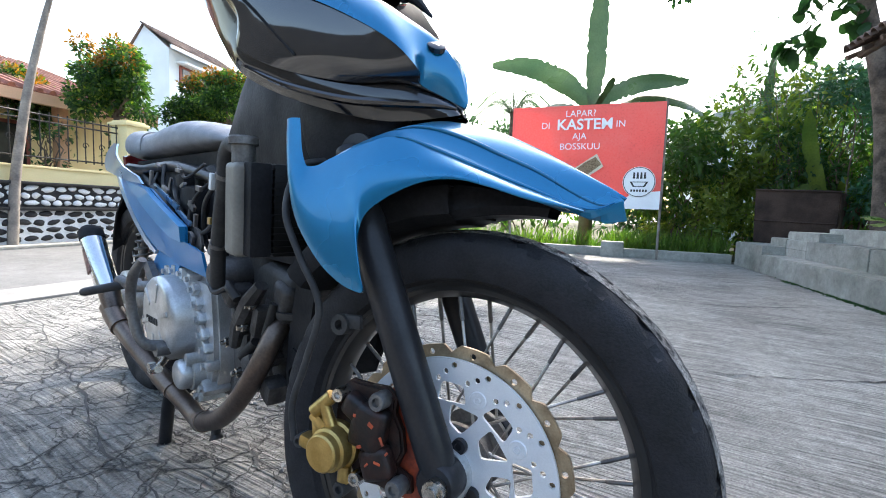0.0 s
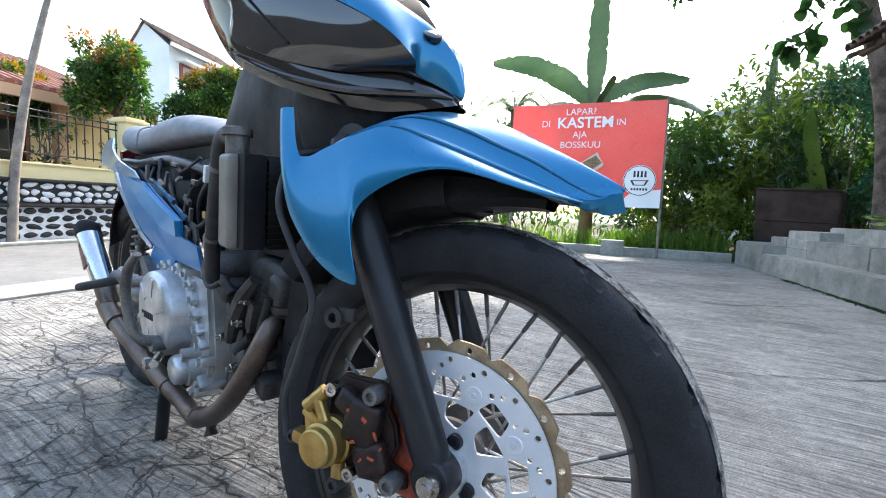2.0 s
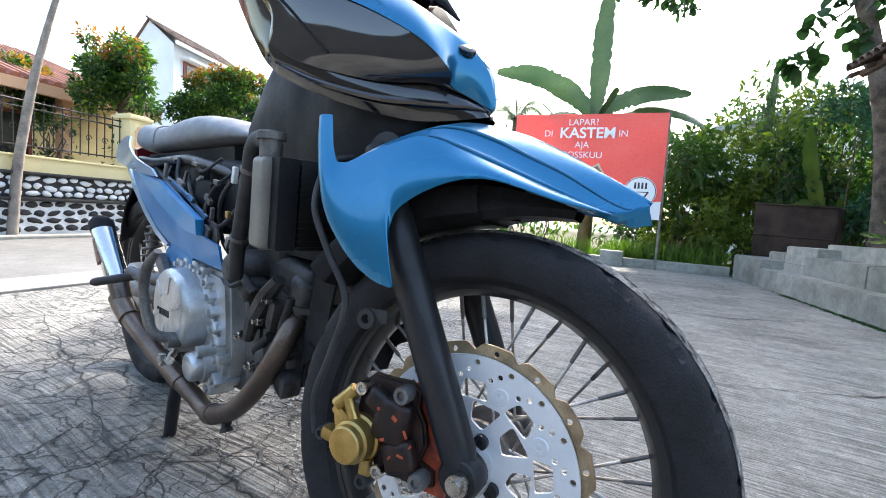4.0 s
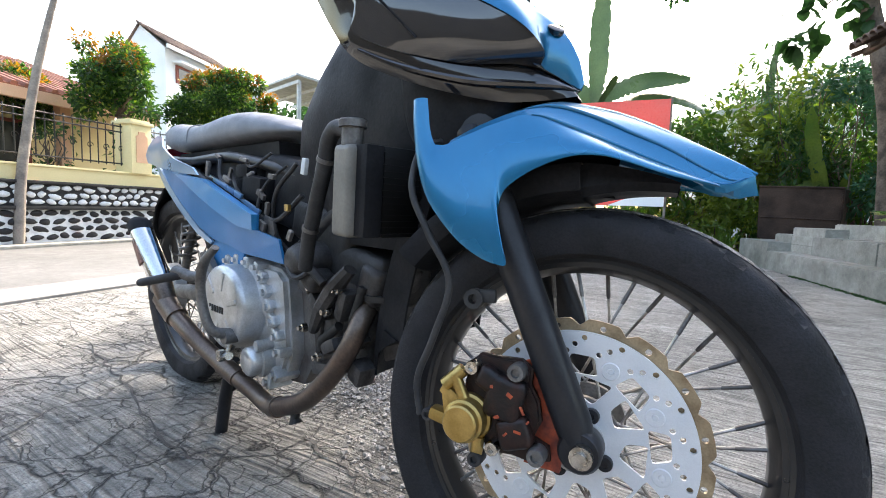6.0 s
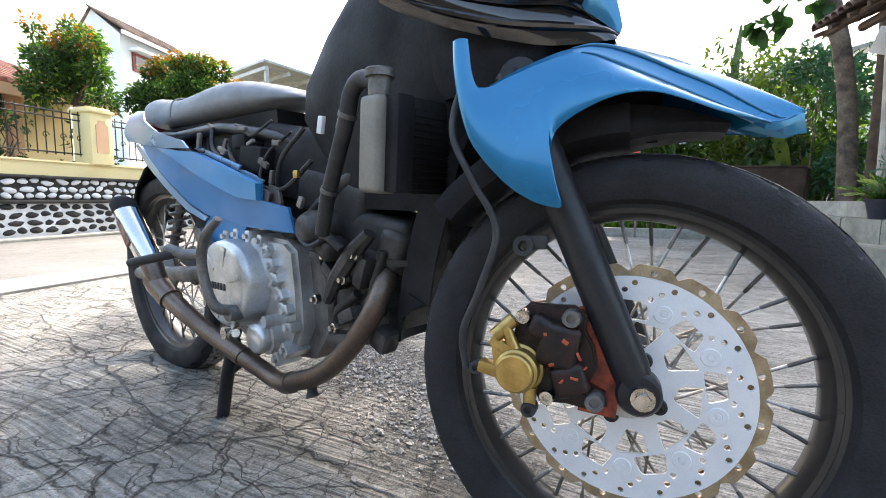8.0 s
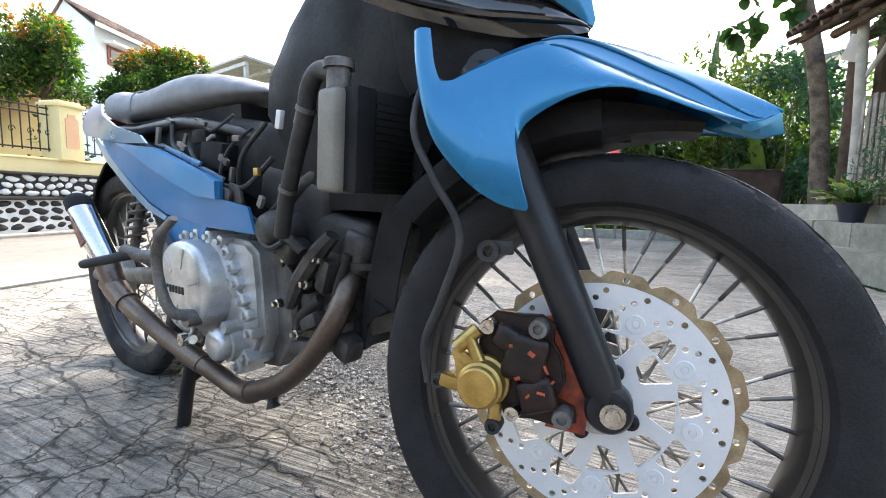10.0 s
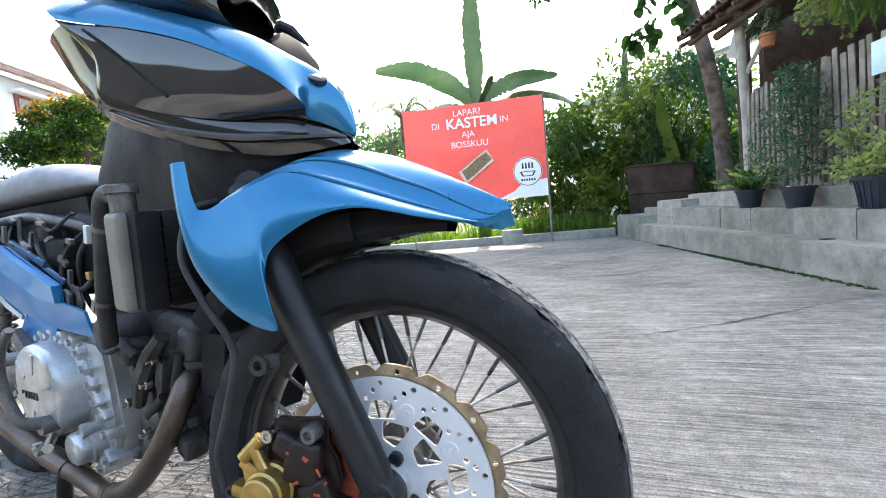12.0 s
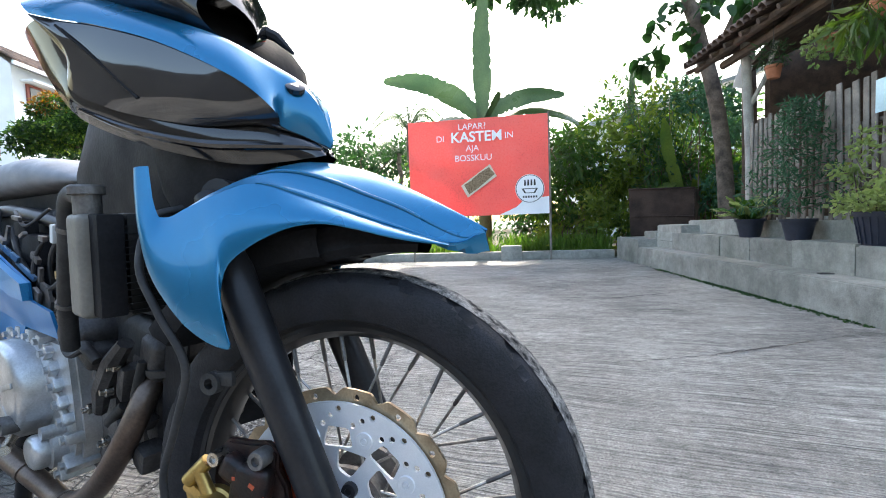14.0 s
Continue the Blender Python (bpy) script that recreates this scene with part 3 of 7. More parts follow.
# fork: two black legs, axle and nut
for s in (-1, 1):
    g = B()
    y = 0.088 * s
    tube(g, [(-0.150, y * 0.82, 0.665), (-0.105, y, 0.575), (-0.095, y, 0.55)], 0.0155, 20)
    tube(g, [(-0.112, y, 0.592), (-0.104, y, 0.572), (-0.083, y, 0.515), (-0.004, y, 0.318), (0.002, y, 0.300)], [0.0195, 0.0225, 0.0225, 0.0215, 0.0195], 24)
    lathe(g, [(0.0, -0.018), (0.021, -0.018), (0.024, -0.014), (0.024, 0.014), (0.021, 0.018), (0.0, 0.018)], (0.006, y, 0.291), "y", 28)
    leg = part("fork_leg", g, FORK, bike, "black telescopic fork leg")
    if s < 0:
        g = B()
        lathe(g, [(0.0, -0.124), (0.0075, -0.124), (0.0082, -0.119), (0.0082, -0.109)], (0.010, 0, 0.291), "y", 16)
        hex_bolt(g, (0.010, -0.1065, 0.291), 0.0125, 0.0115, (0, -1, 0), 14)
        part("axle_nut", g, CHROME, leg, "weathered steel axle nut")
g = B()
rod(g, (0.004, -0.10, 0.2885), (0.004, 0.10, 0.2885), 0.0075)
part("axle", g, CHROME, bike)
g = B()
tube(g, [(-0.135, -0.075, 0.66), (-0.135, 0.075, 0.66)], 0.026, 16)
tube(g, [(-0.165, 0.0, 0.62), (-0.215, 0.0, 0.80)], 0.024, 16)
part("fork_yoke", g, FORK, bike)

# caliper on its bracket
g = B()
plate(g, [(-0.128, 0.372), (-0.112, 0.386), (-0.086, 0.384), (-0.062, 0.384), (-0.048, 0.374), (-0.050, 0.356), (-0.040, 0.338), (-0.037, 0.315), (-0.046, 0.296), (-0.028, 0.288), (-0.026, 0.272), (-0.048, 0.266), (-0.072, 0.270), (-0.102, 0.268), (-0.110, 0.285), (-0.128, 0.300), (-0.134, 0.34)], (), -0.100, -0.088)
bmesh.ops.bevel(g, geom=[e for e in g.edges if len(e.link_faces) == 2 and e.calc_face_angle(0) > 0.9 and abs(e.verts[0].co.y - e.verts[1].co.y) < 1e-5], offset=0.003, segments=2, affect="EDGES")
cal = part("brake_caliper", g, OLD_BLACK, bike, "front brake caliper with chipped black bracket and gold body")
g = B()
plate(g, [(-0.075, 0.375), (-0.046, 0.385), (-0.040, 0.350), (-0.026, 0.315), (-0.014, 0.285), (-0.018, 0.256), (-0.060, 0.260), (-0.046, 0.31)], (), -0.0865, -0.078)
part("caliper_bracket", g, RED_PAINT, cal, "worn orange-red bracket")
for dx, dz, sx, sz, a in ((-0.078, 0.338, 0.046, 0.052, 12), (-0.066, 0.300, 0.040, 0.036, -18), (-0.098, 0.358, 0.030, 0.028, 30)):
    g = B()
    box(g, (dx, -0.106, dz), (sx, 0.022, sz), 0.009, (0, a, 0), 3)
    part("caliper_housing", g, OLD_BLACK, cal)
for dx, dz, sx, sz, a in ((-0.070, 0.345, 0.012, 0.008, 20), (-0.055, 0.330, 0.005, 0.016, -15), (-0.085, 0.318, 0.006, 0.010, 40), (-0.060, 0.305, 0.014, 0.005, 5), (-0.092, 0.352, 0.006, 0.006, 0), (-0.074, 0.300, 0.004, 0.010, 25), (-0.048, 0.318, 0.008, 0.004, -30)):
    g = B()
    box(g, (dx, -0.1168, dz), (sx * 0.62, 0.0016, sz * 0.62), 0.0005, (0, a * 1.7, 0))
    part("paint_chip", g, RED_PAINT, cal)
g = B()
lathe(g, [(0.0, -0.137), (0.0195, -0.137), (0.0215, -0.135), (0.0220, -0.127), (0.0250, -0.125), (0.0255, -0.110), (0.0285, -0.108), (0.0285, -0.096)], (-0.124, 0, 0.308), "y", 36)
part("caliper_piston", g, BRASS, cal, "gold piston cover")
g = B()
tube(g, [(-0.126, -0.112, 0.325), (-0.134, -0.113, 0.345), (-0.140, -0.114, 0.358)], [0.008, 0.007, 0.008], 10)
tube(g, [(-0.152, -0.116, 0.345), (-0.130, -0.110, 0.366)], 0.0085, 14)
box(g, (-0.144, -0.110, 0.334), (0.030, 0.018, 0.014), 0.004, (0, 35, 0))
box(g, (-0.156, -0.110, 0.305), (0.034, 0.020, 0.016), 0.005, (0, 12, 0))
box(g, (-0.148, -0.108, 0.322), (0.014, 0.018, 0.034), 0.004, (0, -8, 0))
tube(g, [(-0.110, -0.108, 0.288), (-0.112, -0.108, 0.268)], [0.008, 0.0075], 12)
part("caliper_body", g, BRASS, cal, "gold anodised caliper body")
for x, z, r, m_ in ((-0.118, 0.370, 0.0085, CHROME), (-0.064, 0.371, 0.0105, GREY_ALLOY), (-0.091, 0.279, 0.0085, CHROME), (-0.039, 0.280, 0.0105, GREY_ALLOY), (-0.112, 0.262, 0.009, HOSE), (-0.176, 0.304, 0.008, HOSE)):
    g = B()
    lathe(g, [(0, -0.113), (r * 0.45, -0.113), (r * 0.5, -0.117), (r * 0.9, -0.117), (r, -0.114), (r, -0.096)], (x, 0, z), "y", 16)
    part("caliper_bolt", g, m_, cal)
g = B()
tube(g, [(-0.190, -0.070, 0.655), (-0.200, -0.105, 0.640), (-0.203, -0.122, 0.585), (-0.178, -0.122, 0.53), (-0.150, -0.116, 0.470), (-0.172, -0.112, 0.40), (-0.195, -0.108, 0.345), (-0.190, -0.108, 0.300)], 0.0045, 10, True, 40)
part("brake_hose", g, HOSE, bike)
g = B()
lathe(g, [(0.006, -0.118), (0.012, -0.118), (0.0125, -0.106), (0.006, -0.106)], (-0.118, 0, 0.452), "y", 16, True)
box(g, (-0.105, -0.110, 0.456), (0.028, 0.008, 0.016), 0.003)
part("hose_clip", g, GRUBBY, bike)

# front mudguard: a crease line above, the lower edge, the ridge and the middle line of its top
UP = [(-0.184, -0.122, 0.697), (-0.182, -0.122, 0.680), (-0.179, -0.122, 0.657), (-0.171, -0.122, 0.638), (-0.156, -0.121, 0.638), (-0.143, -0.120, 0.643), (-0.133, -0.119, 0.647), (-0.121, -0.118, 0.651), (-0.110, -0.117, 0.655), (-0.097, -0.115, 0.659),
      (-0.083, -0.113, 0.663), (-0.066, -0.109, 0.667), (-0.044, -0.102, 0.665), (-0.018, -0.091, 0.655), (0.010, -0.079, 0.643), (0.040, -0.066, 0.630), (0.078, -0.049, 0.614), (0.138, -0.021, 0.5915)]
LOW = [(-0.202, -0.125, 0.695), (-0.200, -0.127, 0.662), (-0.192, -0.130, 0.617), (-0.175, -0.132, 0.570), (-0.138, -0.135, 0.526), (-0.106, -0.136, 0.503), (-0.080, -0.137, 0.494), (-0.072, -0.137, 0.496), (-0.076, -0.136, 0.513), (-0.083, -0.133, 0.542),
       (-0.085, -0.129, 0.562), (-0.077, -0.126, 0.582), (-0.050, -0.120, 0.601), (-0.016, -0.110, 0.615), (0.016, -0.097, 0.618), (0.047, -0.083, 0.611), (0.088, -0.060, 0.598), (0.138, -0.030, 0.5875)]
RIDGE = [(-0.165, -0.092, 0.650), (-0.15, -0.092, 0.656), (-0.128, -0.091, 0.665), (-0.090, -0.088, 0.677), (-0.062, -0.084, 0.682), (-0.045, -0.078, 0.684), (-0.022, -0.068, 0.681), (0.012, -0.054, 0.669), (0.045, -0.043, 0.653), (0.085, -0.031, 0.634), (0.147, -0.013, 0.598), (0.175, -0.001, 0.6035)]
MIDL = [(-0.160, 0, 0.672), (-0.145, 0, 0.680), (-0.12, 0, 0.690), (-0.075, 0, 0.704), (-0.048, 0, 0.708), (-0.026, 0, 0.707), (0.000, 0, 0.700), (0.030, 0, 0.690), (0.062, 0, 0.675), (0.100, 0, 0.654), (0.155, 0, 0.621), (0.178, 0, 0.6055)]
CREASE = UP[3:5] + [UP[6]] + UP[10:12] + UP[12:18] + [(0.173, -0.003, 0.602)]
NU = 73
up, low = spline(UP, NU), spline(LOW, NU)
for s in (1, -1):
    g = B()
    rows = []
    for i in range(NU):
        row = []
        for j in range(17):
            v = j / 16
            p = up[i] * (1 - v) + low[i] * v
            p = p + np.array((0, -0.006 * math.sin(math.pi * v) ** 0.8, 0))
            row.append((p[0], p[1] * s, p[2]))
        rows.append(row)
    sheet(g, rows, 0.003)
    if s == 1:
        mud = part("front_mudguard", g, BLUE, bike, "glossy pearl blue front mudguard with sculpted sides", 40)
    else:
        part("mudguard_side", g, BLUE, mud, "", 40)
cr, rg, md = (spline(q, 60) for q in (CREASE, RIDGE, MIDL))
g = B()
rows = []
for i in range(60):
    half = []
    for j in range(6):
        v = j / 6
        p = cr[i] * (1 - v) + rg[i] * v
        half.append(p + np.array((0, 0, -0.0075 * math.sin(math.pi * v))))
    for j in range(9):
        v = j / 8
        p = rg[i] * (1 - v) + md[i] * v
        half.append(np.array((p[0], p[1], rg[i][2] + (md[i][2] - rg[i][2]) * (1 - (1 - v) ** 1.7))))
    rows.append([tuple(p) for p in half] + [(p[0], -p[1], p[2]) for p in half[-2::-1]])
sheet(g, rows, 0.003)
part("mudguard_top", g, BLUE, mud, "", 10)
for s in (1, -1):   # raised fold lines along the top
    for line, first in ((cr, 24), (rg, 20)):
        g = B()
        tube(g, [(p[0], p[1] * s, p[2] + 0.0008) for p in line[first:58]], [0.0008, 0.0024, 0.0026, 0.0022, 0.0012], 8)
        part("mudguard_ridge", g, BLUE, mud)
g = B()
lathe(g, [(0.291, -0.045), (0.300, -0.066), (0.320, -0.072), (0.333, -0.068), (0.333, 0.068), (0.320, 0.072), (0.300, 0.066), (0.291, 0.045)], (FX, 0, FZ), "y", 26, True, (90, 138))
rows = []
for k in range(13):   # tapering forward under the mudguard
    a = radians(92 - 1.75 * k)
    u = k / 12
    hw, ri, ro = 0.058 - 0.030 * u ** 1.2, 0.292 + 0.024 * u, 0.336 - 0.008 * u
    rows.append([(FX + r * math.cos(a), hw * w, FZ + r * math.sin(a)) for r, w in ((ro, -0.9), (ri + 0.010, -1.0), (ri, -0.8), (ri, 0.8), (ri + 0.010, 1.0), (ro, 0.9))])
sheet(g, rows)
lathe(g, [(0.298, -0.004), (0.388, -0.004), (0.388, 0.004), (0.298, 0.004)], (FX, 0, FZ), "y", 20, True, (84, 120))
part("mudguard_liner", g, BLACK, mud, "matt black inner mudguard")
g = B()
rows = []
path = spline([(-0.262, 0, 0.57), (-0.318, 0, 0.51), (-0.350, 0, 0.43), (-0.366, 0, 0.36), (-0.366, 0, 0.312)], 24)
for k, p in enumerate(path):
    cut = 0.0 if k < 19 else 0.010 * (k - 18)
    fw = 0.060 * min(1, 0.4 + k / 12)
    rows.append([(p[0] + 0.036 * w * w + f * fw * (1 - cut * 12), w * 0.074, p[2] + 0.010 * w * w + f * (0.020 + cut)) for w, f in ((-1, 1), (-1, 0.5), (-1, 0), (-0.85, 0), (-0.5, 0), (0, 0), (0.5, 0), (0.85, 0), (1, 0), (1, 0.5), (1, 1))])
sheet(g, rows, 0.003)
part("mud_flap", g, BLACK, bike, "matt black flap behind the front wheel", 30)

# the front wheel stands turned a little away from the road side
STEER = Matrix.Translation((-0.0222, -0.0284, 0.1215)) @ Euler((radians(-4.48), radians(-2.46), radians(21.0))).to_matrix().to_4x4() @ Matrix.Scale(0.777, 4)
for o in list(bike.children):
    if not o.name.startswith("mud_flap"):
        o.matrix_basis = STEER

PIV = Vector((-0.13, 0, 0.6))   # where the steering axis meets the yoke
TURNED = STEER @ Matrix.Translation(PIV) @ Matrix.Rotation(radians(-8.0), 4, Vector((-0.41, 0, 0.912)).normalized()) @ Matrix.Translation((0.006, -0.010, 0.002)) @ Matrix.Translation(-PIV)

# headlamp cowl: four lines from nose to rear corner, on its right side
SH = [(-0.016, 0, 0.734), (-0.026, -0.01, 0.774), (-0.048, -0.026, 0.807), (-0.081, -0.05, 0.832), (-0.119, -0.074, 0.856), (-0.192, -0.091, 0.887), (-0.272, -0.107, 0.917), (-0.343, -0.118, 0.931), (-0.367, -0.122, 0.926)]
BD = [(-0.02, -0.003, 0.725), (-0.047, -0.02, 0.74), (-0.062, -0.046, 0.748), (-0.054, -0.07, 0.759), (-0.088, -0.092, 0.794), (-0.169, -0.112, 0.84), (-0.248, -0.125, 0.87), (-0.298, -0.133, 0.883), (-0.34, -0.136, 0.897)]
LB = [(-0.023, -0.004, 0.723), (-0.042, -0.02, 0.736), (-0.083, -0.052, 0.749), (-0.146, -0.079, 0.75), (-0.212, -0.098, 0.764), (-0.265, -0.109, 0.782), (-0.31, -0.114, 0.809), (-0.304, -0.12, 0.842), (-0.342, -0.131, 0.895)]
LP = [(-0.026, -0.004, 0.718), (-0.024, -0.017, 0.712), (-0.074, -0.039, 0.705), (-0.119, -0.058, 0.705), (-0.195, -0.077, 0.724), (-0.272, -0.087, 0.753), (-0.326, -0.095, 0.784), (-0.361, -0.1, 0.831), (-0.396, -0.105, 0.894)]
NS = 49
sh, bd, lb, lp = (spline(q, NS) for q in (SH, BD, LB, LP))


def strip(bm, a, b, n, out, both=True, over=0.0):
    """A domed strip between two lines, on both sides of the bike."""
    rows = []
    for i in range(NS):
        row = []
        for j in range(n):
            v = j / (n - 1)
            p = a[i] * (1 - v) + b[i] * v
            k = min(1, 6 * i / NS)
            row.append((p[0] + 0.0 * out * k * math.sin(math.pi * v), p[1] - out * k * math.sin(math.pi * v), p[2] + over))
        rows.append(row)
    sheet(bm, rows)
    if both:
        mirror_y(bm)
    return bm


g = strip(B(), sh, bd, 9, 0.007)
rows = []
for i in range(NS):
    p = sh[i]
    rows.append([(p[0] - 0.03 * (1 - w * w) * min(1, i / 10) * 0.3, -p[1] * w, p[2] + (0.009 * min(1, i / 12)) * (1 - w * w)) for w in (-1, -0.75, -0.5, -0.25, 0, 0.25, 0.5, 0.75, 1)])
sheet(g, rows)
bmesh.ops.remove_doubles(g, verts=g.verts, dist=1e-5)
cowl = part("front_cowl", g, BLUE, bike, "glossy pearl blue headlamp cowl", 55)
cowl.matrix_basis = STEER
g = strip(B(), bd + np.array((0, 0.003, 0)), lb, 9, 0.006)
part("headlamp_lens", g, LENS, cowl, "smoked glossy headlamp lens", 60)
g = strip(B(), lb + np.array((0, 0.004, 0)), lp, 8, 0.004)
part("cowl_lip", g, GLOSS, cowl, "glossy black lower cowl", 60)
for s in (-1, 1):
    g = B()   # fold line of the lower cowl
    fold = [lb[i] * 0.45 + lp[i] * 0.55 for i in (3, 8, 14, 20, 27, 34)]
    tube(g, [(p[0], s * (p[1] - 0.004), p[2]) for p in fold], [0.002, 0.0045, 0.006, 0.005, 0.002], 8, True, 24)
    part("cowl_fin", g, GLOSS, cowl)
    g = B()   # seam in the lens
    seam = [bd[42] * 0.8 + lb[42] * 0.2, bd[34] * 0.55 + lb[34] * 0.45, bd[27] * 0.25 + lb[27] * 0.75]
    tube(g, [(p[0], s * (p[1] - 0.005), p[2]) for p in seam], 0.0018, 6, True, 12)
    part("lens_seam", g, BLACK, cowl)
g = B()
nrm = Vector((0.50, -0.58, 0.64)).normalized()
cb = Vector(sh[12]) * 0.85 + Vector(bd[12]) * 0.15 + Vector((0.002, -0.003, 0.002))
tube(g, [cb - nrm * 0.006, cb + nrm * 0.0002, cb + nrm * 0.0010], [0.0125, 0.0125, 0.0110], 28)
part("badge", g, GLOSS, cowl, "round dark badge with a pale emblem")
g = B()
tube(g, [cb + nrm * 0.0009, cb + nrm * 0.0015], 0.007, 3)
part("emblem", g, CHROME, cowl)
g = B()   # instrument cover and bar between the grips
rows = []
for x, w, z0, z1 in ((-0.150, 0.050, 0.875, 0.93), (-0.160, 0.085, 0.875, 0.985), (-0.19, 0.105, 0.88, 1.03), (-0.25, 0.115, 0.89, 1.06), (-0.33, 0.105, 0.895, 1.06), (-0.38, 0.06, 0.92, 1.02)):
    rows.append([(x, w * math.cos(a), (z0 + z1) / 2 + (z1 - z0) / 2 * math.sin(a)) for a in (2 * math.pi * k / 20 for k in range(20))])
sheet(g, rows, 0, True)
bars = []   # parts on the handlebar, which turn with the wheel
bars.append(part("instrument_cover", g, GLOSS, bike, "black instrument cover on the handlebar"))
g = B()
tube(g, [(-0.45, -0.34, 1.03), (-0.37, -0.18, 1.02), (-0.33, 0.0, 1.0), (-0.37, 0.18, 1.02), (-0.45, 0.34, 1.03)], 0.011, 12, True, 30)
bars.append(part("handlebar", g, FORK, bike))
for s in (-1, 1):
    g = B()
    tube(g, [(-0.395, 0.22 * s, 1.022), (-0.456, 0.345 * s, 1.031)], 0.0165, 14)
    bars.append(part("grip", g, HOSE, bike))
    g = B()
    tube(g, [(-0.175, 0.075 * s, 0.93), (-0.150, 0.090 * s, 0.915), (-0.128, 0.098 * s, 0.888)], [0.009, 0.008, 0.002], 8)
    bars.append(part("brake_lever", g, FORK, bike))

# dark inner leg shield behind the cowl
def oval(cx, hx, hy, z, n=28, p=2.6):
    out = []
    for k in range(n):
        a = 2 * math.pi * k / n
        c, s = math.cos(a), math.sin(a)
        out.append((cx + hx * math.copysign(abs(c) ** (2 / p), c), hy * math.copysign(abs(s) ** (2 / p), s), z))
    return out


g = B()
sheet(g, [oval(-0.30, 0.055, 0.070, 0.865, 36, 5), oval(-0.30, 0.072, 0.078, 0.845, 36, 5), oval(-0.315, 0.125, 0.086, 0.80, 36, 5), oval(-0.345, 0.165, 0.090, 0.75, 36, 5), oval(-0.375, 0.195, 0.092, 0.69, 36, 5), oval(-0.39, 0.190, 0.090, 0.64, 36, 5), oval(-0.37, 0.150, 0.080, 0.57, 36, 5), oval(-0.36, 0.11, 0.07, 0.50, 36, 5)], 0, True)
bmesh.ops.contextual_create(g, geom=[e for e in g.edges if len(e.link_faces) == 1 and e.verts[0].co.z < 0.51])
bmesh.ops.contextual_create(g, geom=[e for e in g.edges if len(e.link_faces) == 1 and e.verts[0].co.z > 0.86])
part("leg_shield", g, BLACK, bike, "matt black inner leg shield", 50)
g = B()   # plate under the cowl, over the mudguard
sheet(g, [oval(-0.215, 0.080, 0.045, 0.835), oval(-0.205, 0.090, 0.046, 0.78), oval(-0.195, 0.095, 0.044, 0.72), oval(-0.195, 0.085, 0.042, 0.685), oval(-0.205, 0.06, 0.036, 0.66)], 0, True)
bmesh.ops.contextual_create(g, geom=[e for e in g.edges if len(e.link_faces) == 1 and e.verts[0].co.z < 0.67])
bars.append(part("under_cowl", g, BLACK, bike, "matt black under-cowl", 50))
for o in bars:
    o.matrix_basis = TURNED
# radiator
g = B()
box(g, (-0.318, -0.140, 0.592), (0.046, 0.038, 0.130), 0.010, (0, 3, 0), 4)
rad = part("radiator", g, RADSHELL, bike, "radiator with grey side tank and black core")
g = B()
box(g, (-0.286, -0.132, 0.592), (0.030, 0.030, 0.128), 0.004, (0, 3, 0))
part("tank_end", g, BLACK, rad, "dark side face of the tank")
g = B()
box(g, (-0.295, -0.005, 0.592), (0.034, 0.215, 0.13), 0.004, (0, 3, 0))
part("radiator_core", g, FIN, rad)
for k in range(14):
    g = B()
    box(g, (-0.2770, -0.02, 0.532 + 0.0090 * k), (0.004, 0.20, 0.0015), 0)
    part("fin", g, FIN, rad)
g = B()
tube(g, [(-0.316, -0.140, 0.655), (-0.315, -0.140, 0.683)], 0.0155, 20)
lathe(g, [(0.0, 0.0115), (0.018, 0.0115), (0.020, 0.009), (0.020, 0.0), (0.016, 0.0)], (-0.315, -0.140, 0.681), "z", 24)
part("radiator_cap", g, GREY_ALLOY, rad)
g = B()
tube(g, [(-0.322, -0.142, 0.678), (-0.352, -0.144, 0.684), (-0.376, -0.144, 0.668), (-0.392, -0.142, 0.63), (-0.425, -0.138, 0.575), (-0.462, -0.132, 0.515), (-0.490, -0.125, 0.46)], 0.0125, 14, True, 40)
part("radiator_hose", g, HOSE, rad, "black rubber radiator hose")
for x, y, z in ((-0.388, -0.142, 0.64), (-0.452, -0.134, 0.531)):
    g = B()
    tube(g, [(x + 0.0015, y, z + 0.003), (x - 0.0015, y, z - 0.003)], 0.0146, 16)
    box(g, (x - 0.012, y - 0.008, z - 0.010), (0.004, 0.004, 0.018), 0.001, (0, 25, 0))
    part("hose_clamp", g, GREY_ALLOY, rad)

rad.matrix_basis = Matrix.Translation((-0.274, -0.150, 0.573)) @ Matrix.Scale(0.8, 4) @ Matrix.Translation((0.318, 0.140, -0.592))
before = set(bike.children_recursive)

# frame tubes and the dark works between seat and engine
g = B()
for y in (-0.055, 0.055):
    tube(g, [(-0.20, y * 0.5, 0.72), (-0.40, y, 0.60), (-0.58, y * 1.2, 0.47), (-0.66, y * 1.3, 0.40)], 0.019, 14, True, 20)
    tube(g, [(-0.50, y, 0.62), (-0.80, y * 1.3, 0.69), (-1.18, y * 1.2, 0.73)], 0.013, 12, True, 20)
    tube(g, [(-0.72, y * 1.3, 0.42), (-0.86, y * 1.3, 0.58), (-1.05, y * 1.2, 0.70)], 0.012, 12, True, 20)
part("frame", g, FORK, bike, "black tubular steel frame")
g = B()
box(g, (-0.60, 0.0, 0.600), (0.24, 0.14, 0.15), 0.02, (0, 12, 0), 3)
box(g, (-0.62, 0.0, 0.50), (0.18, 0.10, 0.09), 0.02, (0, 6, 0), 3)
box(g, (-0.82, 0.0, 0.62), (0.26, 0.13, 0.17), 0.02, (0, 8, 0), 3)
box(g, (-1.05, 0.0, 0.675), (0.34, 0.11, 0.10), 0.02, (0, 6, 0), 3)
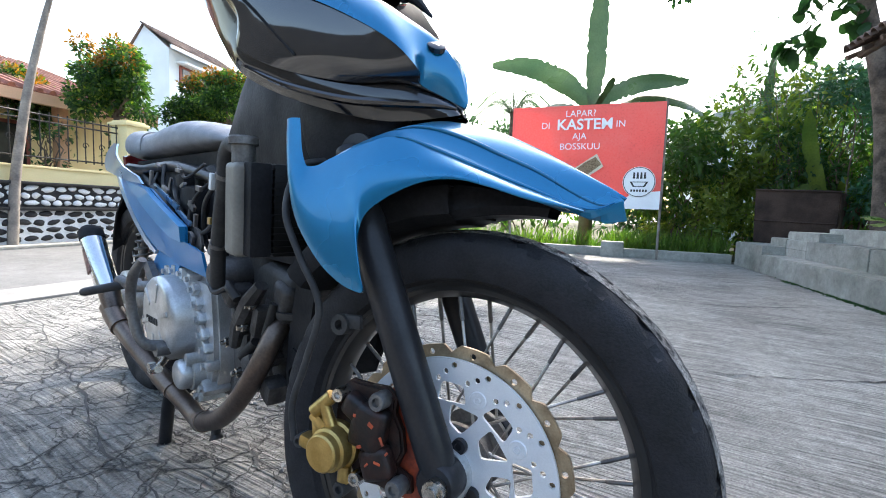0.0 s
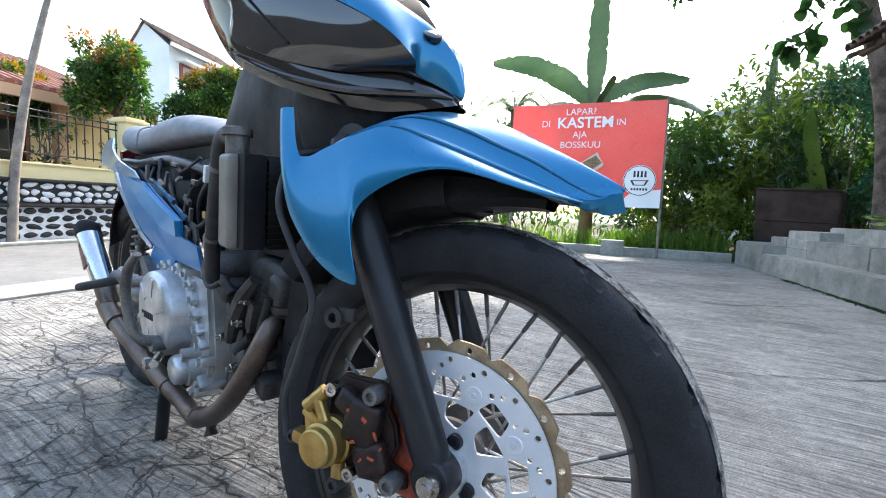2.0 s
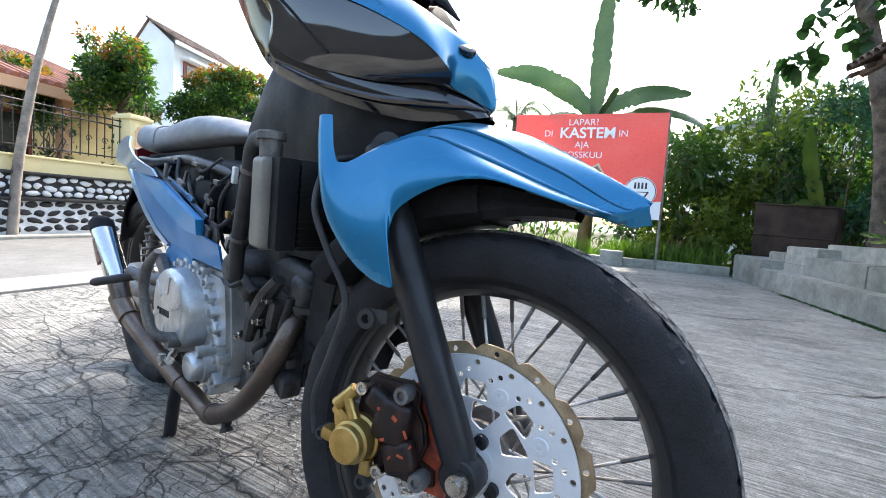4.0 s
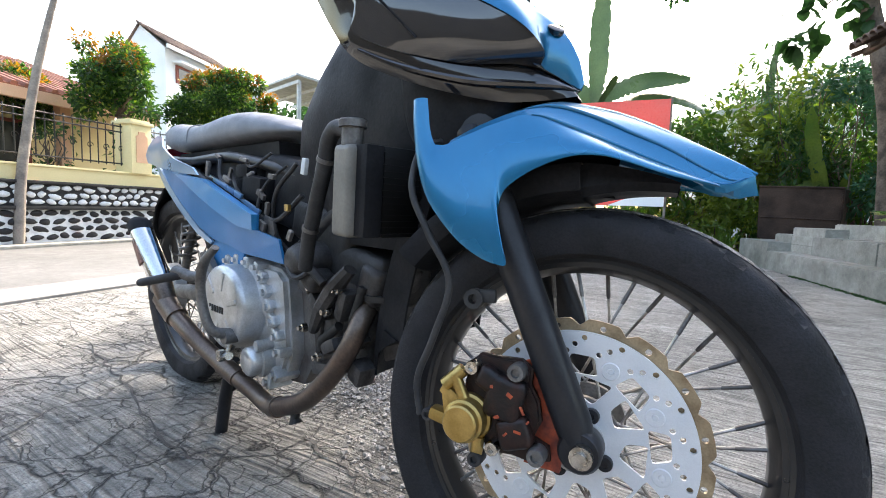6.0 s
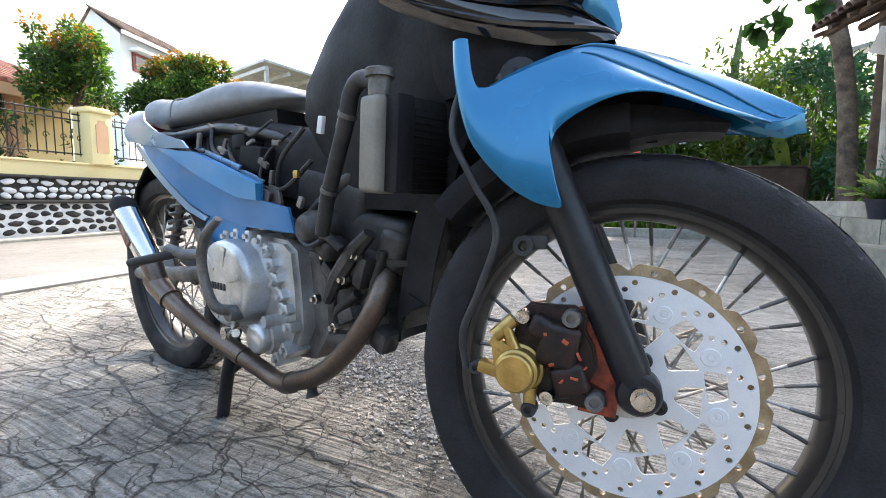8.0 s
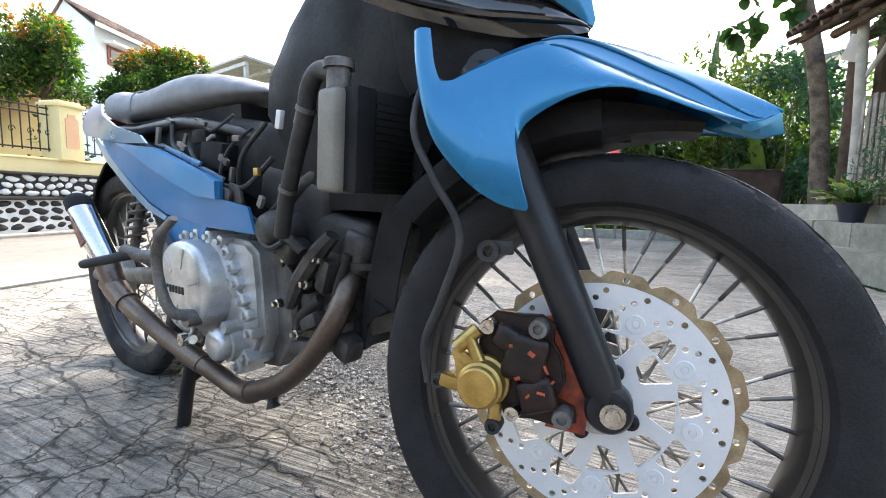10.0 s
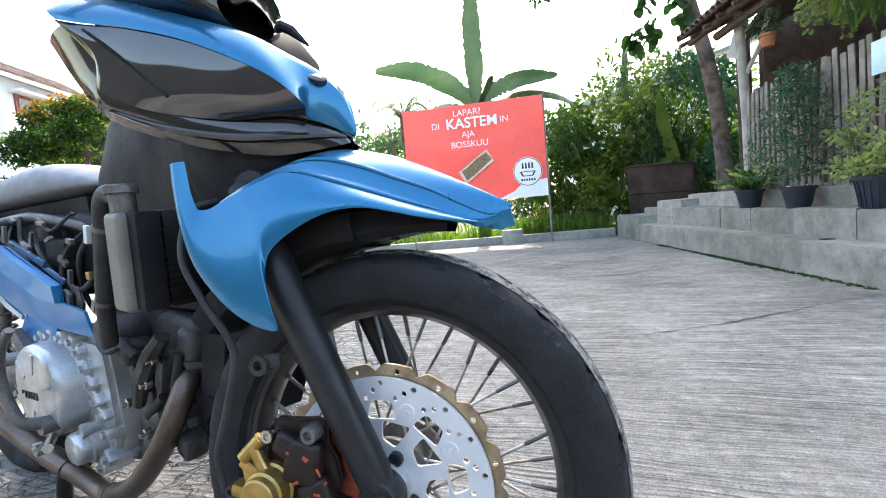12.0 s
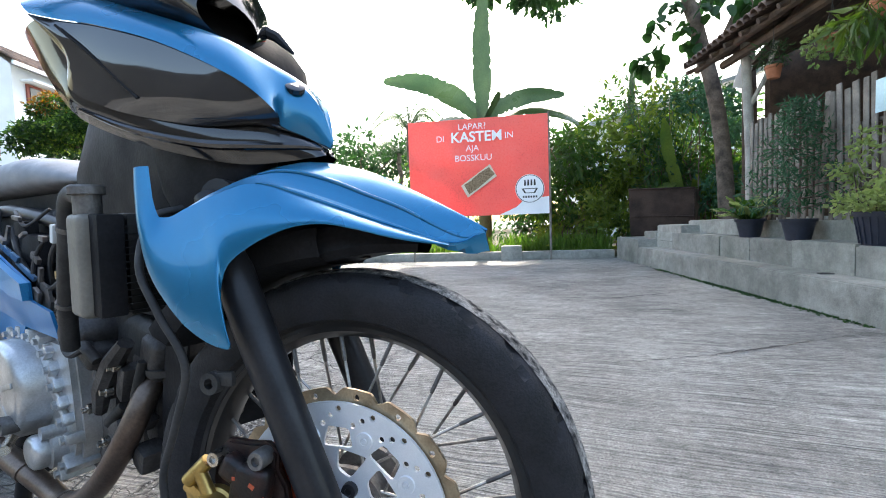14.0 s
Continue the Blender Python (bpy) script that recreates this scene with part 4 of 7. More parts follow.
part("airbox", g, BLACK, bike, "black airbox under the seat")
g = B()
box(g, (-0.70, -0.085, 0.615), (0.07, 0.03, 0.055), 0.006, (0, 10, 0))
box(g, (-0.735, -0.09, 0.655), (0.045, 0.02, 0.03), 0.004)
part("relay", g, BLACK, bike)
for i, (pts, r) in enumerate((
        ([(-0.52, -0.10, 0.66), (-0.58, -0.11, 0.60), (-0.60, -0.10, 0.52), (-0.54, -0.09, 0.47)], 0.004),
        ([(-0.50, -0.10, 0.60), (-0.56, -0.115, 0.55), (-0.66, -0.11, 0.56), (-0.74, -0.10, 0.60), (-0.80, -0.09, 0.66)], 0.0045),
        ([(-0.86, -0.085, 0.70), (-0.84, -0.095, 0.65), (-0.80, -0.10, 0.62), (-0.78, -0.10, 0.57)], 0.004),
        ([(-0.47, -0.09, 0.55), (-0.50, -0.12, 0.48), (-0.47, -0.125, 0.45), (-0.44, -0.11, 0.47)], 0.005),
        ([(-0.92, -0.08, 0.69), (-0.90, -0.095, 0.655), (-0.86, -0.10, 0.64)], 0.003),
        ([(-0.58, -0.09, 0.66), (-0.61, -0.115, 0.62), (-0.63, -0.12, 0.57), (-0.62, -0.11, 0.53)], 0.003),
        ([(-0.64, -0.09, 0.69), (-0.67, -0.11, 0.66), (-0.70, -0.11, 0.68), (-0.74, -0.10, 0.69)], 0.003))):
    g = B()
    tube(g, pts, r, 8, True, 24)
    part("wire", g, HOSE, bike)
for x, y, z, sx, sz, a, m in ((-0.390, -0.150, 0.642, 0.011, 0.026, 12, WHITE_P), (-0.62, -0.118, 0.60, 0.030, 0.012, 30, GREY_ALLOY), (-0.57, -0.12, 0.635, 0.024, 0.010, 8, GREY_ALLOY), (-0.60, -0.125, 0.535, 0.028, 0.022, 20, GREY_ALLOY),
                              (-0.76, -0.115, 0.635, 0.030, 0.010, 25, GREY_ALLOY), (-0.86, -0.11, 0.665, 0.012, 0.035, 12, GREY_ALLOY), (-0.51, -0.12, 0.575, 0.013, 0.013, 0, BRASS), (-0.69, -0.115, 0.675, 0.026, 0.008, 10, GREY_ALLOY),
                              (-0.585, -0.122, 0.572, 0.010, 0.026, 15, GREY_ALLOY), (-0.655, -0.12, 0.643, 0.02, 0.007, -20, GREY_ALLOY), (-0.80, -0.115, 0.69, 0.018, 0.007, 30, GREY_ALLOY), (-0.49, -0.125, 0.525, 0.012, 0.02, 30, GREY_ALLOY)):
    g = B()
    box(g, (x, y, z), (sx, 0.006, sz), 0.0015, (0, a, 0))
    part("bracket", g, m, bike)

g = B()
sheet(g, [[(-1.27, -0.06, 0.77), (-1.29, 0, 0.79), (-1.27, 0.06, 0.77)], [(-1.28, -0.055, 0.735), (-1.30, 0, 0.745), (-1.28, 0.055, 0.735)]], 0.01)
part("tail_lamp", g, mat("red_tail_lens", (0.25, 0.01, 0.01), 0.15), bike)
g = B()
rows = []
for x, z in ((-1.22, 0.70), (-1.31, 0.66), (-1.375, 0.60), (-1.41, 0.53), (-1.42, 0.47)):
    rows.append([(x + 0.03 * w * w, 0.062 * w, z - 0.02 * abs(w) ** 3) for w in (-1, -0.6, 0, 0.6, 1)])
sheet(g, rows, 0.004)
part("rear_mudguard", g, BLACK, bike, "matt black rear mudguard")

# rear wheel, swing arm, shock
rear = wheel("rear_wheel", (-1.235, 0, 0.345), 0.280, 0.046, 0.218, 36, 0.055, 0, bike)
g = B()
for s in (-1, 1):
    tube(g, [(-0.80, s * 0.085, 0.37), (-0.95, s * 0.088, 0.355), (-1.26, s * 0.088, 0.335)], [0.02, 0.019, 0.016], 14)
part("swing_arm", g, GREY_ALLOY, bike, "grey swing arm")
g = B()
lathe(g, [(0.0, -0.080), (0.055, -0.078), (0.068, -0.070), (0.070, -0.045), (0.0, -0.045)], (-1.235, 0, 0.335), "y", 36)
part("brake_drum", g, ALLOY, bike)
for s in (-1, 1):
    g = B()
    tube(g, [(-1.13, s * 0.062, 0.40), (-1.03, s * 0.058, 0.66)], 0.010, 12)
    pts = []
    for k in range(90):
        a = 2 * math.pi * k / 11
        u = k / 89
        c = Vector((-1.12 + 0.07 * u, s * 0.062 - 0.003 * s * u, 0.425 + 0.18 * u))
        pts.append(c + Vector((0.019 * math.cos(a), 0.019 * math.sin(a), 0.0)))
    tube(g, pts, 0.0038, 6)
    part("shock_absorber", g, GREY_ALLOY, bike)

# engine
EX, EZ = -0.712, 0.362
g = B()
sheet(g, [[(x, y, z) for x, z in ((-0.86, 0.33), (-0.85, 0.40), (-0.80, 0.445), (-0.70, 0.462), (-0.60, 0.462), (-0.54, 0.44), (-0.505, 0.38), (-0.50, 0.30), (-0.54, 0.245), (-0.64, 0.228), (-0.78, 0.238), (-0.84, 0.27))] for y in (-0.075, -0.07, 0.07, 0.075)], 0, True)
for lo in (True, False):
    bmesh.ops.contextual_create(g, geom=[e for e in g.edges if len(e.link_faces) == 1 and ((e.verts[0].co.y < 0) == lo)])
engine = part("engine", g, GREY_ALLOY, bike, "liquid-cooled engine with silver clutch cover and horizontal cylinder")
g = B()
outline = [(-0.825, 0.37), (-0.80, 0.425), (-0.74, 0.448), (-0.66, 0.452), (-0.585, 0.448), (-0.555, 0.43), (-0.545, 0.37), (-0.54, 0.30), (-0.565, 0.258), (-0.63, 0.240), (-0.70, 0.262), (-0.78, 0.285), (-0.82, 0.32)]
plate(g, outline, (), -0.105, -0.072)
bmesh.ops.bevel(g, geom=[e for e in g.edges if abs(e.verts[0].co.y + 0.105) < 1e-5 and abs(e.verts[1].co.y + 0.105) < 1e-5 and len(e.link_faces) == 2 and e.calc_face_angle(0) > 0.5], offset=0.008, segments=2, affect="EDGES")
cover = part("crankcase_cover", g, ALLOY, engine, "silver crankcase cover")
g = B()
lathe(g, [(0.0, -0.152), (0.050, -0.152), (0.068, -0.1505), (0.074, -0.149), (0.079, -0.145), (0.081, -0.138), (0.083, -0.100)], (EX, 0, EZ), "y", 64)
clutch = part("clutch_cover", g, ALLOY, engine, "round silver clutch cover")
for k in range(6):
    a = radians(60 * k + 15)
    g = B()
    box(g, (EX + 0.050 * math.cos(a), -0.1515, EZ + 0.050 * math.sin(a)), (0.036, 0.004, 0.009), 0.0015, (0, -math.degrees(a), 0))
    part("cover_rib", g, ALLOY, clutch)
for k in range(6):
    g = B()
    box(g, (EX - 0.038 + 0.0105 * k, -0.1520, EZ - 0.006), (0.0062, 0.0026, 0.0125), 0.0005)
    part("letter_bar", g, GRUBBY, clutch, "dark bar of raised lettering")
BOSS = [(-0.760, 0.446, 80), (-0.722, 0.452, 86), (-0.682, 0.451, 92), (-0.645, 0.444, 70), (-0.628, 0.424, 38), (-0.612, 0.400, 34), (-0.598, 0.376, 30), (-0.582, 0.352, 28), (-0.566, 0.330, 24), (-0.556, 0.304, 8), (-0.570, 0.262, -40), (-0.600, 0.240, -70)]
for k, (x, z, a) in enumerate(BOSS):
    g = B()
    box(g, (x, -0.096, z), (0.026, 0.046, 0.017), 0.005, (0, -a, 0))
    tube(g, [(x, -0.117, z), (x, -0.124, z)], 0.0062, 6)
    part("cover_boss", g, ALLOY, engine)
for k, (x, z, w, h, a) in enumerate(((-0.662, 0.432, 0.050, 0.028, 12), (-0.640, 0.408, 0.040, 0.024, 32), (-0.624, 0.384, 0.040, 0.020, 32), (-0.608, 0.360, 0.042, 0.022, 30), (-0.592, 0.336, 0.040, 0.020, 26))):
    g = B()   # stepped ribs between the bosses
    box(g, (x, -0.100, z), (w, 0.030, h), 0.006, (0, a, 0), 3)
    part("cover_fin", g, ALLOY, engine)
g = B()
lathe(g, [(0.0, -0.146), (0.021, -0.146), (0.025, -0.143), (0.0265, -0.138), (0.0265, -0.126), (0.031, -0.124), (0.033, -0.100)], (-0.622, 0, 0.276), "y", 32)
part("filter_cap", g, ALLOY, engine, "small round silver cap")
for q, r_, n_ in (((-0.605, 0.307), 0.010, 12), ((-0.575, 0.262), 0.008, 6)):
    g = B()
    tube(g, [(q[0], -0.10, q[1]), (q[0], -0.135 if n_ > 6 else -0.118, q[1])], r_, n_)
    part("filler_plug", g, ALLOY, engine)
g = B()   # cylinder and head, almost lying
for k, (x, h, w) in enumerate(((-0.50, 0.125, 0.13), (-0.470, 0.115, 0.12), (-0.435, 0.125, 0.125), (-0.395, 0.13, 0.135), (-0.360, 0.12, 0.13))):
    box(g, (x, 0.0, 0.372 + 0.004 * k), (0.034, w * 1.15, h), 0.008, (0, 8, 0))
part("cylinder", g, SOOT_ALLOY, engine, "dull grey engine cylinder and head")
g = B()
lathe(g, [(0.0, -0.128), (0.020, -0.128), (0.026, -0.124), (0.034, -0.112), (0.036, -0.06), (0.030, -0.02)], (-0.485, 0, 0.478), "y", 28)
box(g, (-0.470, -0.095, 0.455), (0.075, 0.040, 0.040), 0.012, (0, 30, 0), 3)
part("throttle_body", g, SOOT_ALLOY, engine, "dull grey throttle body")
g = B()   # cast strut rising to the head cover
tube(g, [(-0.465, -0.098, 0.362), (-0.430, -0.104, 0.402), (-0.392, -0.102, 0.445), (-0.362, -0.096, 0.478)], [0.009, 0.012, 0.014, 0.010], 8)
part("head_strut", g, SOOT_ALLOY, engine)
g = B()
box(g, (-0.345, -0.040, 0.452), (0.050, 0.085, 0.066), 0.014, (0, 18, 0), 3)
part("head_cover", g, SOOT_ALLOY, engine, "dull grey cylinder head cover")
g = B()
box(g, (-0.42, -0.025, 0.468), (0.20, 0.10, 0.090), 0.02, (0, 10, 0), 3)
box(g, (-0.50, -0.02, 0.535), (0.20, 0.11, 0.09), 0.02, (0, 14, 0), 3)
part("intake_box", g, GRUBBY, engine, "sooty black intake")
g = B()
lathe(g, [(0.022, -0.004), (0.030, -0.004), (0.031, 0.006), (0.022, 0.006)], (-0.335, -0.055, 0.432), "z", 20, True)
part("exhaust_flange", g, GRUBBY, engine)
g = B()
tube(g, [(-0.45, -0.075, 0.43), (-0.46, -0.105, 0.455), (-0.43, -0.12, 0.47), (-0.40, -0.115, 0.45)], 0.007, 14, True, 16)
tube(g, [(-0.395, -0.07, 0.36), (-0.36, -0.09, 0.40), (-0.345, -0.085, 0.45)], [0.008, 0.007, 0.006], 12)
tube(g, [(-0.47, -0.08, 0.33), (-0.44, -0.095, 0.35), (-0.40, -0.09, 0.38)], [0.007, 0.008, 0.007], 12)
part("water_pipe", g, GRUBBY, engine)
for x, z, sx, sz, a in ((-0.46, 0.40, 0.05, 0.022, 35), (-0.42, 0.345, 0.04, 0.02, -25), (-0.385, 0.415, 0.022, 0.05, 20), (-0.50, 0.425, 0.035, 0.02, 10), (-0.36, 0.37, 0.03, 0.025, 45), (-0.44, 0.305, 0.06, 0.02, -12), (-0.345, 0.325, 0.03, 0.03, 20)):
    g = B()
    box(g, (x, -0.085, z), (sx, 0.03, sz), 0.006, (0, a, 0))
    part("engine_lug", g, SOOT_ALLOY, engine)
for x, z in ((-0.385, 0.44), (-0.415, 0.40), (-0.37, 0.345), (-0.46, 0.43), (-0.44, 0.325), (-0.49, 0.36)):
    g = B()
    lathe(g, [(0, -0.112), (0.004, -0.112), (0.0045, -0.107), (0.0075, -0.106), (0.008, -0.098)], (x, 0, z), "y", 12)
    part("engine_bolt", g, CHROME, engine)

# exhaust
EXP = [(-0.372, -0.045, 0.43), (-0.348, -0.080, 0.405), (-0.353, -0.105, 0.355), (-0.390, -0.118, 0.303), (-0.440, -0.125, 0.262), (-0.50, -0.128, 0.234), (-0.58, -0.125, 0.210), (-0.70, -0.135, 0.235), (-0.83, -0.145, 0.270), (-0.92, -0.152, 0.310), (-0.985, -0.158, 0.352)]
g = B()
tube(g, EXP, [0.015, 0.0148, 0.0148, 0.0148, 0.0148, 0.015, 0.015, 0.0155, 0.0165, 0.019, 0.021], 20, True, 70)
exh = part("exhaust", g, PIPE, bike, "heat-stained steel exhaust with polished muffler")
g = B()
tube(g, [(-0.965, -0.156, 0.345), (-0.99, -0.158, 0.382), (-0.996, -0.158, 0.390)], [0.019, 0.021, 0.0215], 24)
part("muffler_cone", g, PIPE, exh)
g = B()
tube(g, [(-0.992, -0.158, 0.385), (-1.002, -0.158, 0.398), (-1.095, -0.164, 0.512), (-1.102, -0.164, 0.522)], [0.021, 0.0235, 0.0245, 0.0235], 32)
part("muffler", g, MUFFLER, exh, "polished steel muffler can")
g = B()
tube(g, [(-1.098, -0.164, 0.516), (-1.113, -0.165, 0.536), (-1.122, -0.165, 0.547)], [0.0255, 0.0255, 0.017], 28)
part("muffler_tip", g, BLACK, exh, "black muffler end cap")
g = B()
box(g, (-1.058, -0.1850, 0.462), (0.020, 0.004, 0.082), 0.002, (0, -38, 0))
part("muffler_plate", g, mat("maker_plate", (0.30, 0.16, 0.12), 0.45, 0.4, 0.5, 60, 200), exh, "small stained plate on the muffler")
for u in (0.965, 0.945, 0.925, 0.72, 0.70, 0.56):
    i = int(u * 69)
    P_ = spline(EXP, 70)
    g = B()
    rr = 0.0222 if u > 0.9 else 0.0172
    tube(g, [P_[i - 1], P_[i], P_[i + 1]], rr, 20)
    part("pipe_ring", g, PIPE, exh)
g = B()
tube(g, [(-0.465, -0.125, 0.245), (-0.468, -0.126, 0.226), (-0.465, -0.126, 0.218)], [0.009, 0.007, 0.011], 10)
part("pipe_stub", g, GRUBBY, exh)

# stand, footrests, levers
g = B()
tube(g, [(-0.775, -0.10, 0.235), (-0.80, -0.105, 0.15), (-0.835, -0.105, 0.02)], 0.0125, 12)
tube(g, [(-0.795, -0.105, 0.165), (-0.76, 0.0, 0.235)], 0.010, 12)
box(g, (-0.840, -0.105, 0.009), (0.055, 0.034, 0.012), 0.004, (0, -3, 0))
part("prop_stand", g, FORK, bike, "black prop stand")
g = B()
tube(g, [(-0.80, -0.10, 0.405), (-0.86, -0.145, 0.40), (-0.90, -0.16, 0.415)], 0.012, 12)
foot_ = part("footrest", g, GREY_ALLOY, bike, "grey aluminium footrest")
g = B()
tube(g, [(-0.875, -0.150, 0.405), (-0.88, -0.154, 0.405), (-0.94, -0.210, 0.392), (-0.945, -0.214, 0.391)], [0.0070, 0.0092, 0.0092, 0.0075], 16)
part("footrest_rubber", g, HOSE, foot_, "dark worn rubber footrest grip")
g = B()
plate(g, [(-0.70, 0.33), (-0.745, 0.345), (-0.86, 0.43), (-0.87, 0.455), (-0.845, 0.46), (-0.78, 0.40), (-0.705, 0.36)], [circle(-0.80, 0.40, 0.010, 10)], -0.125, -0.113)
part("footrest_bracket", g, GREY_ALLOY, bike)
g = B()
tube(g, [(-0.665, -0.150, 0.318), (-0.668, -0.185, 0.335), (-0.680, -0.195, 0.40), (-0.665, -0.195, 0.455), (-0.630, -0.19, 0.492)], [0.011, 0.0085, 0.008, 0.0085, 0.0065], 12, True, 28)
tube(g, [(-0.665, -0.135, 0.316), (-0.665, -0.165, 0.316)], 0.014, 14)
part("kick_starter", g, GREY_ALLOY, bike, "dull steel kick-start lever")
g = B()
tube(g, [(-0.70, -0.13, 0.30), (-0.65, -0.165, 0.285), (-0.63, -0.17, 0.29)], 0.007, 10)
hex_bolt(g, (-0.655, -0.168, 0.286), 0.011, 0.010)
part("brake_pedal", g, CHROME, bike)


for o in bike.children_recursive:   # the tail sits low and a little off the line of the front
    if o in before or o.type != "MESH":
        continue
    side_ = -1 if (o.scale.y < 0 or (o.parent and o.parent.scale.y < 0)) else 1
    for v in o.data.vertices:
        v.co.y -= side_ * 0.11 * max(0.0, -v.co.x - 0.62)
        v.co.z -= 0.16 * max(0.0, v.co.z - 0.42) + 0.02 * min(1.0, max(0.0, -v.co.x - 0.85) / 0.2)


def lean(x):
    """Middle line of the tail, which stands a little off the line of the front."""
    return -0.11 * max(0.0, -x - 0.62)


# seat
g = B()
rows = []
for x, w, z0, z1 in ((-1.33, 0.025, 0.725, 0.750), (-1.315, 0.042, 0.706, 0.764), (-1.26, 0.054, 0.690, 0.768), (-1.18, 0.060, 0.682, 0.755), (-1.10, 0.064, 0.681, 0.748), (-1.01, 0.068, 0.681, 0.751), (-0.92, 0.070, 0.682, 0.757), (-0.84, 0.070, 0.683, 0.753), (-0.76, 0.066, 0.685, 0.738), (-0.70, 0.060, 0.687, 0.722), (-0.65, 0.050, 0.688, 0.706), (-0.63, 0.035, 0.690, 0.697)):
    ring = []
    for k in range(24):
        a = 2 * math.pi * k / 24
        c, s = math.cos(a), math.sin(a)
        zz = (z0 + 0.35 * (z1 - z0))
        ring.append((x, lean(x) + w * math.copysign(abs(c) ** 0.75, c), zz + (z1 - zz if s > 0 else zz - z0) * math.copysign(abs(s) ** 0.8, s)))
    rows.append(ring)
A = np.array(rows)
fine = [spline(A[:, k], 44) for k in range(24)]
sheet(g, [[fine[k][i] for k in range(24)] for i in range(44)], 0, True)
for lo in (True, False):
    bmesh.ops.contextual_create(g, geom=[e for e in g.edges if len(e.link_faces) == 1 and ((e.verts[0].co.x < -1.0) == lo)])
seat = part("seat", g, SEAT, bike, "grey vinyl two-up seat", 60)
g = B()
for s in (-1, 1):
    tube(g, [(-1.10, lean(-1.10) + s * 0.0645, 0.700), (-1.10, lean(-1.10) + s * 0.060, 0.732), (-1.10, lean(-1.10) + s * 0.04, 0.746), (-1.10, lean(-1.10), 0.7495)], 0.0016, 6, False, 16)
part("seam", g, SEAT, seat)

g = B()
sheet(g, [[(x, lean(x) + y, z) for y, z in ((-0.040, 0.60), (-0.044, 0.678), (0.044, 0.678), (0.040, 0.60))] for x in (-0.70, -0.78, -0.92, -1.06, -1.20)], 0, True)
for lo in (True, False):
    bmesh.ops.contextual_create(g, geom=[e for e in g.edges if len(e.link_faces) == 1 and ((e.verts[0].co.x < -1.0) == lo)])
part("seat_tray", g, BLACK, bike, "matt black tray under the seat", 30)


def panel(name, pts, y0, y1, material, parent, label="", thick=0.004, bulge=0.010):
    """A body panel: an outline in x and z that leans from y0 at its rear to y1 at its front, softly domed."""
    bm = B()
    plate(bm, pts, (), 0, thick)
    bmesh.ops.subdivide_edges(bm, edges=bm.edges[:], cuts=1, use_grid_fill=True)
    xs = [p[0] for p in pts]
    zs = [p[1] for p in pts]
    for v in bm.verts:
        u = (v.co.x - min(xs)) / (max(xs) - min(xs))
        w = (v.co.z - min(zs)) / (max(zs) - min(zs))
        v.co.y += y0 + (y1 - y0) * u - bulge * math.sin(math.pi * w)
    return part(name, bm, material, parent, label, 30)


for s in (1, -1):
    side = panel("side_panel", [(-1.29, 0.652), (-1.15, 0.634), (-0.99, 0.613), (-0.865, 0.602), (-0.72, 0.567), (-0.596, 0.537), (-0.604, 0.510), (-0.518, 0.500), (-0.512, 0.461), (-0.60, 0.462), (-0.688, 0.463), (-0.762, 0.473), (-0.845, 0.478), (-0.93, 0.500), (-1.04, 0.544), (-1.20, 0.607)], -0.135, -0.125, BLUE_DULL, bike, "blue painted side panel below the seat")
    up_p = panel("side_panel_ridge", [(-1.10, 0.626), (-0.99, 0.614), (-0.866, 0.603), (-0.72, 0.568), (-0.596, 0.537), (-0.604, 0.510), (-0.673, 0.514), (-0.76, 0.535), (-0.873, 0.566), (-0.99, 0.600)], -0.151, -0.141, BLUE_PALE, side, "", 0.010, 0.006)
    trim = panel("side_panel_edge", [(-1.315, 0.648), (-1.29, 0.650), (-1.19, 0.604), (-1.04, 0.540), (-0.93, 0.496), (-0.845, 0.474), (-0.86, 0.466), (-0.95, 0.484), (-1.06, 0.526), (-1.21, 0.590)], -0.142, -0.133, SILVER_BLUE, side, "", 0.004, 0.004)
    low_p = panel("side_panel_foot", [(-0.848, 0.476), (-0.762, 0.475), (-0.684, 0.465), (-0.700, 0.442), (-0.765, 0.418), (-0.815, 0.404), (-0.875, 0.418), (-0.872, 0.445)], -0.128, -0.120, BLUE_DULL, side, "", 0.004, 0.006)
    tail = panel("tail_cover", [(-1.29, 0.700), (-1.26, 0.716), (-1.22, 0.722), (-1.165, 0.716), (-1.13, 0.688), (-1.035, 0.654), (-0.91, 0.628), (-0.895, 0.612), (-1.02, 0.620), (-1.16, 0.637), (-1.275, 0.654), (-1.295, 0.675)], -0.158, -0.148, SILVER_BLUE, bike, "pale silver-blue tail cover", 0.004, 0.012)
    for pts_ in ([(-0.915, 0.614), (-0.880, 0.614), (-0.700, 0.571), (-0.712, 0.562)], [(-0.700, 0.562), (-0.680, 0.562), (-0.612, 0.543), (-0.622, 0.536)]):
        panel("panel_tab", pts_, -0.128, -0.124, SILVER_BLUE, side, "", 0.004, 0.0)
    for pts_ in ([(-0.800, 0.597), (-0.786, 0.594), (-0.770, 0.622), (-0.778, 0.625)], [(-0.600, 0.536), (-0.570, 0.530), (-0.562, 0.508), (-0.570, 0.486), (-0.600, 0.492), (-0.606, 0.512)]):
        panel("panel_bracket", pts_, -0.121, -0.119, GREY_ALLOY, side, "dull metal bracket behind the panel", 0.004, 0.0)
    if s == -1:
        for o in (side, tail):
            o.scale = (1, -1, 1)


# ---- steps and terrace beside the yard ----
def line_x(y, off=0.0):
    return 1.80 - 0.157 * (y - 2.55) + off


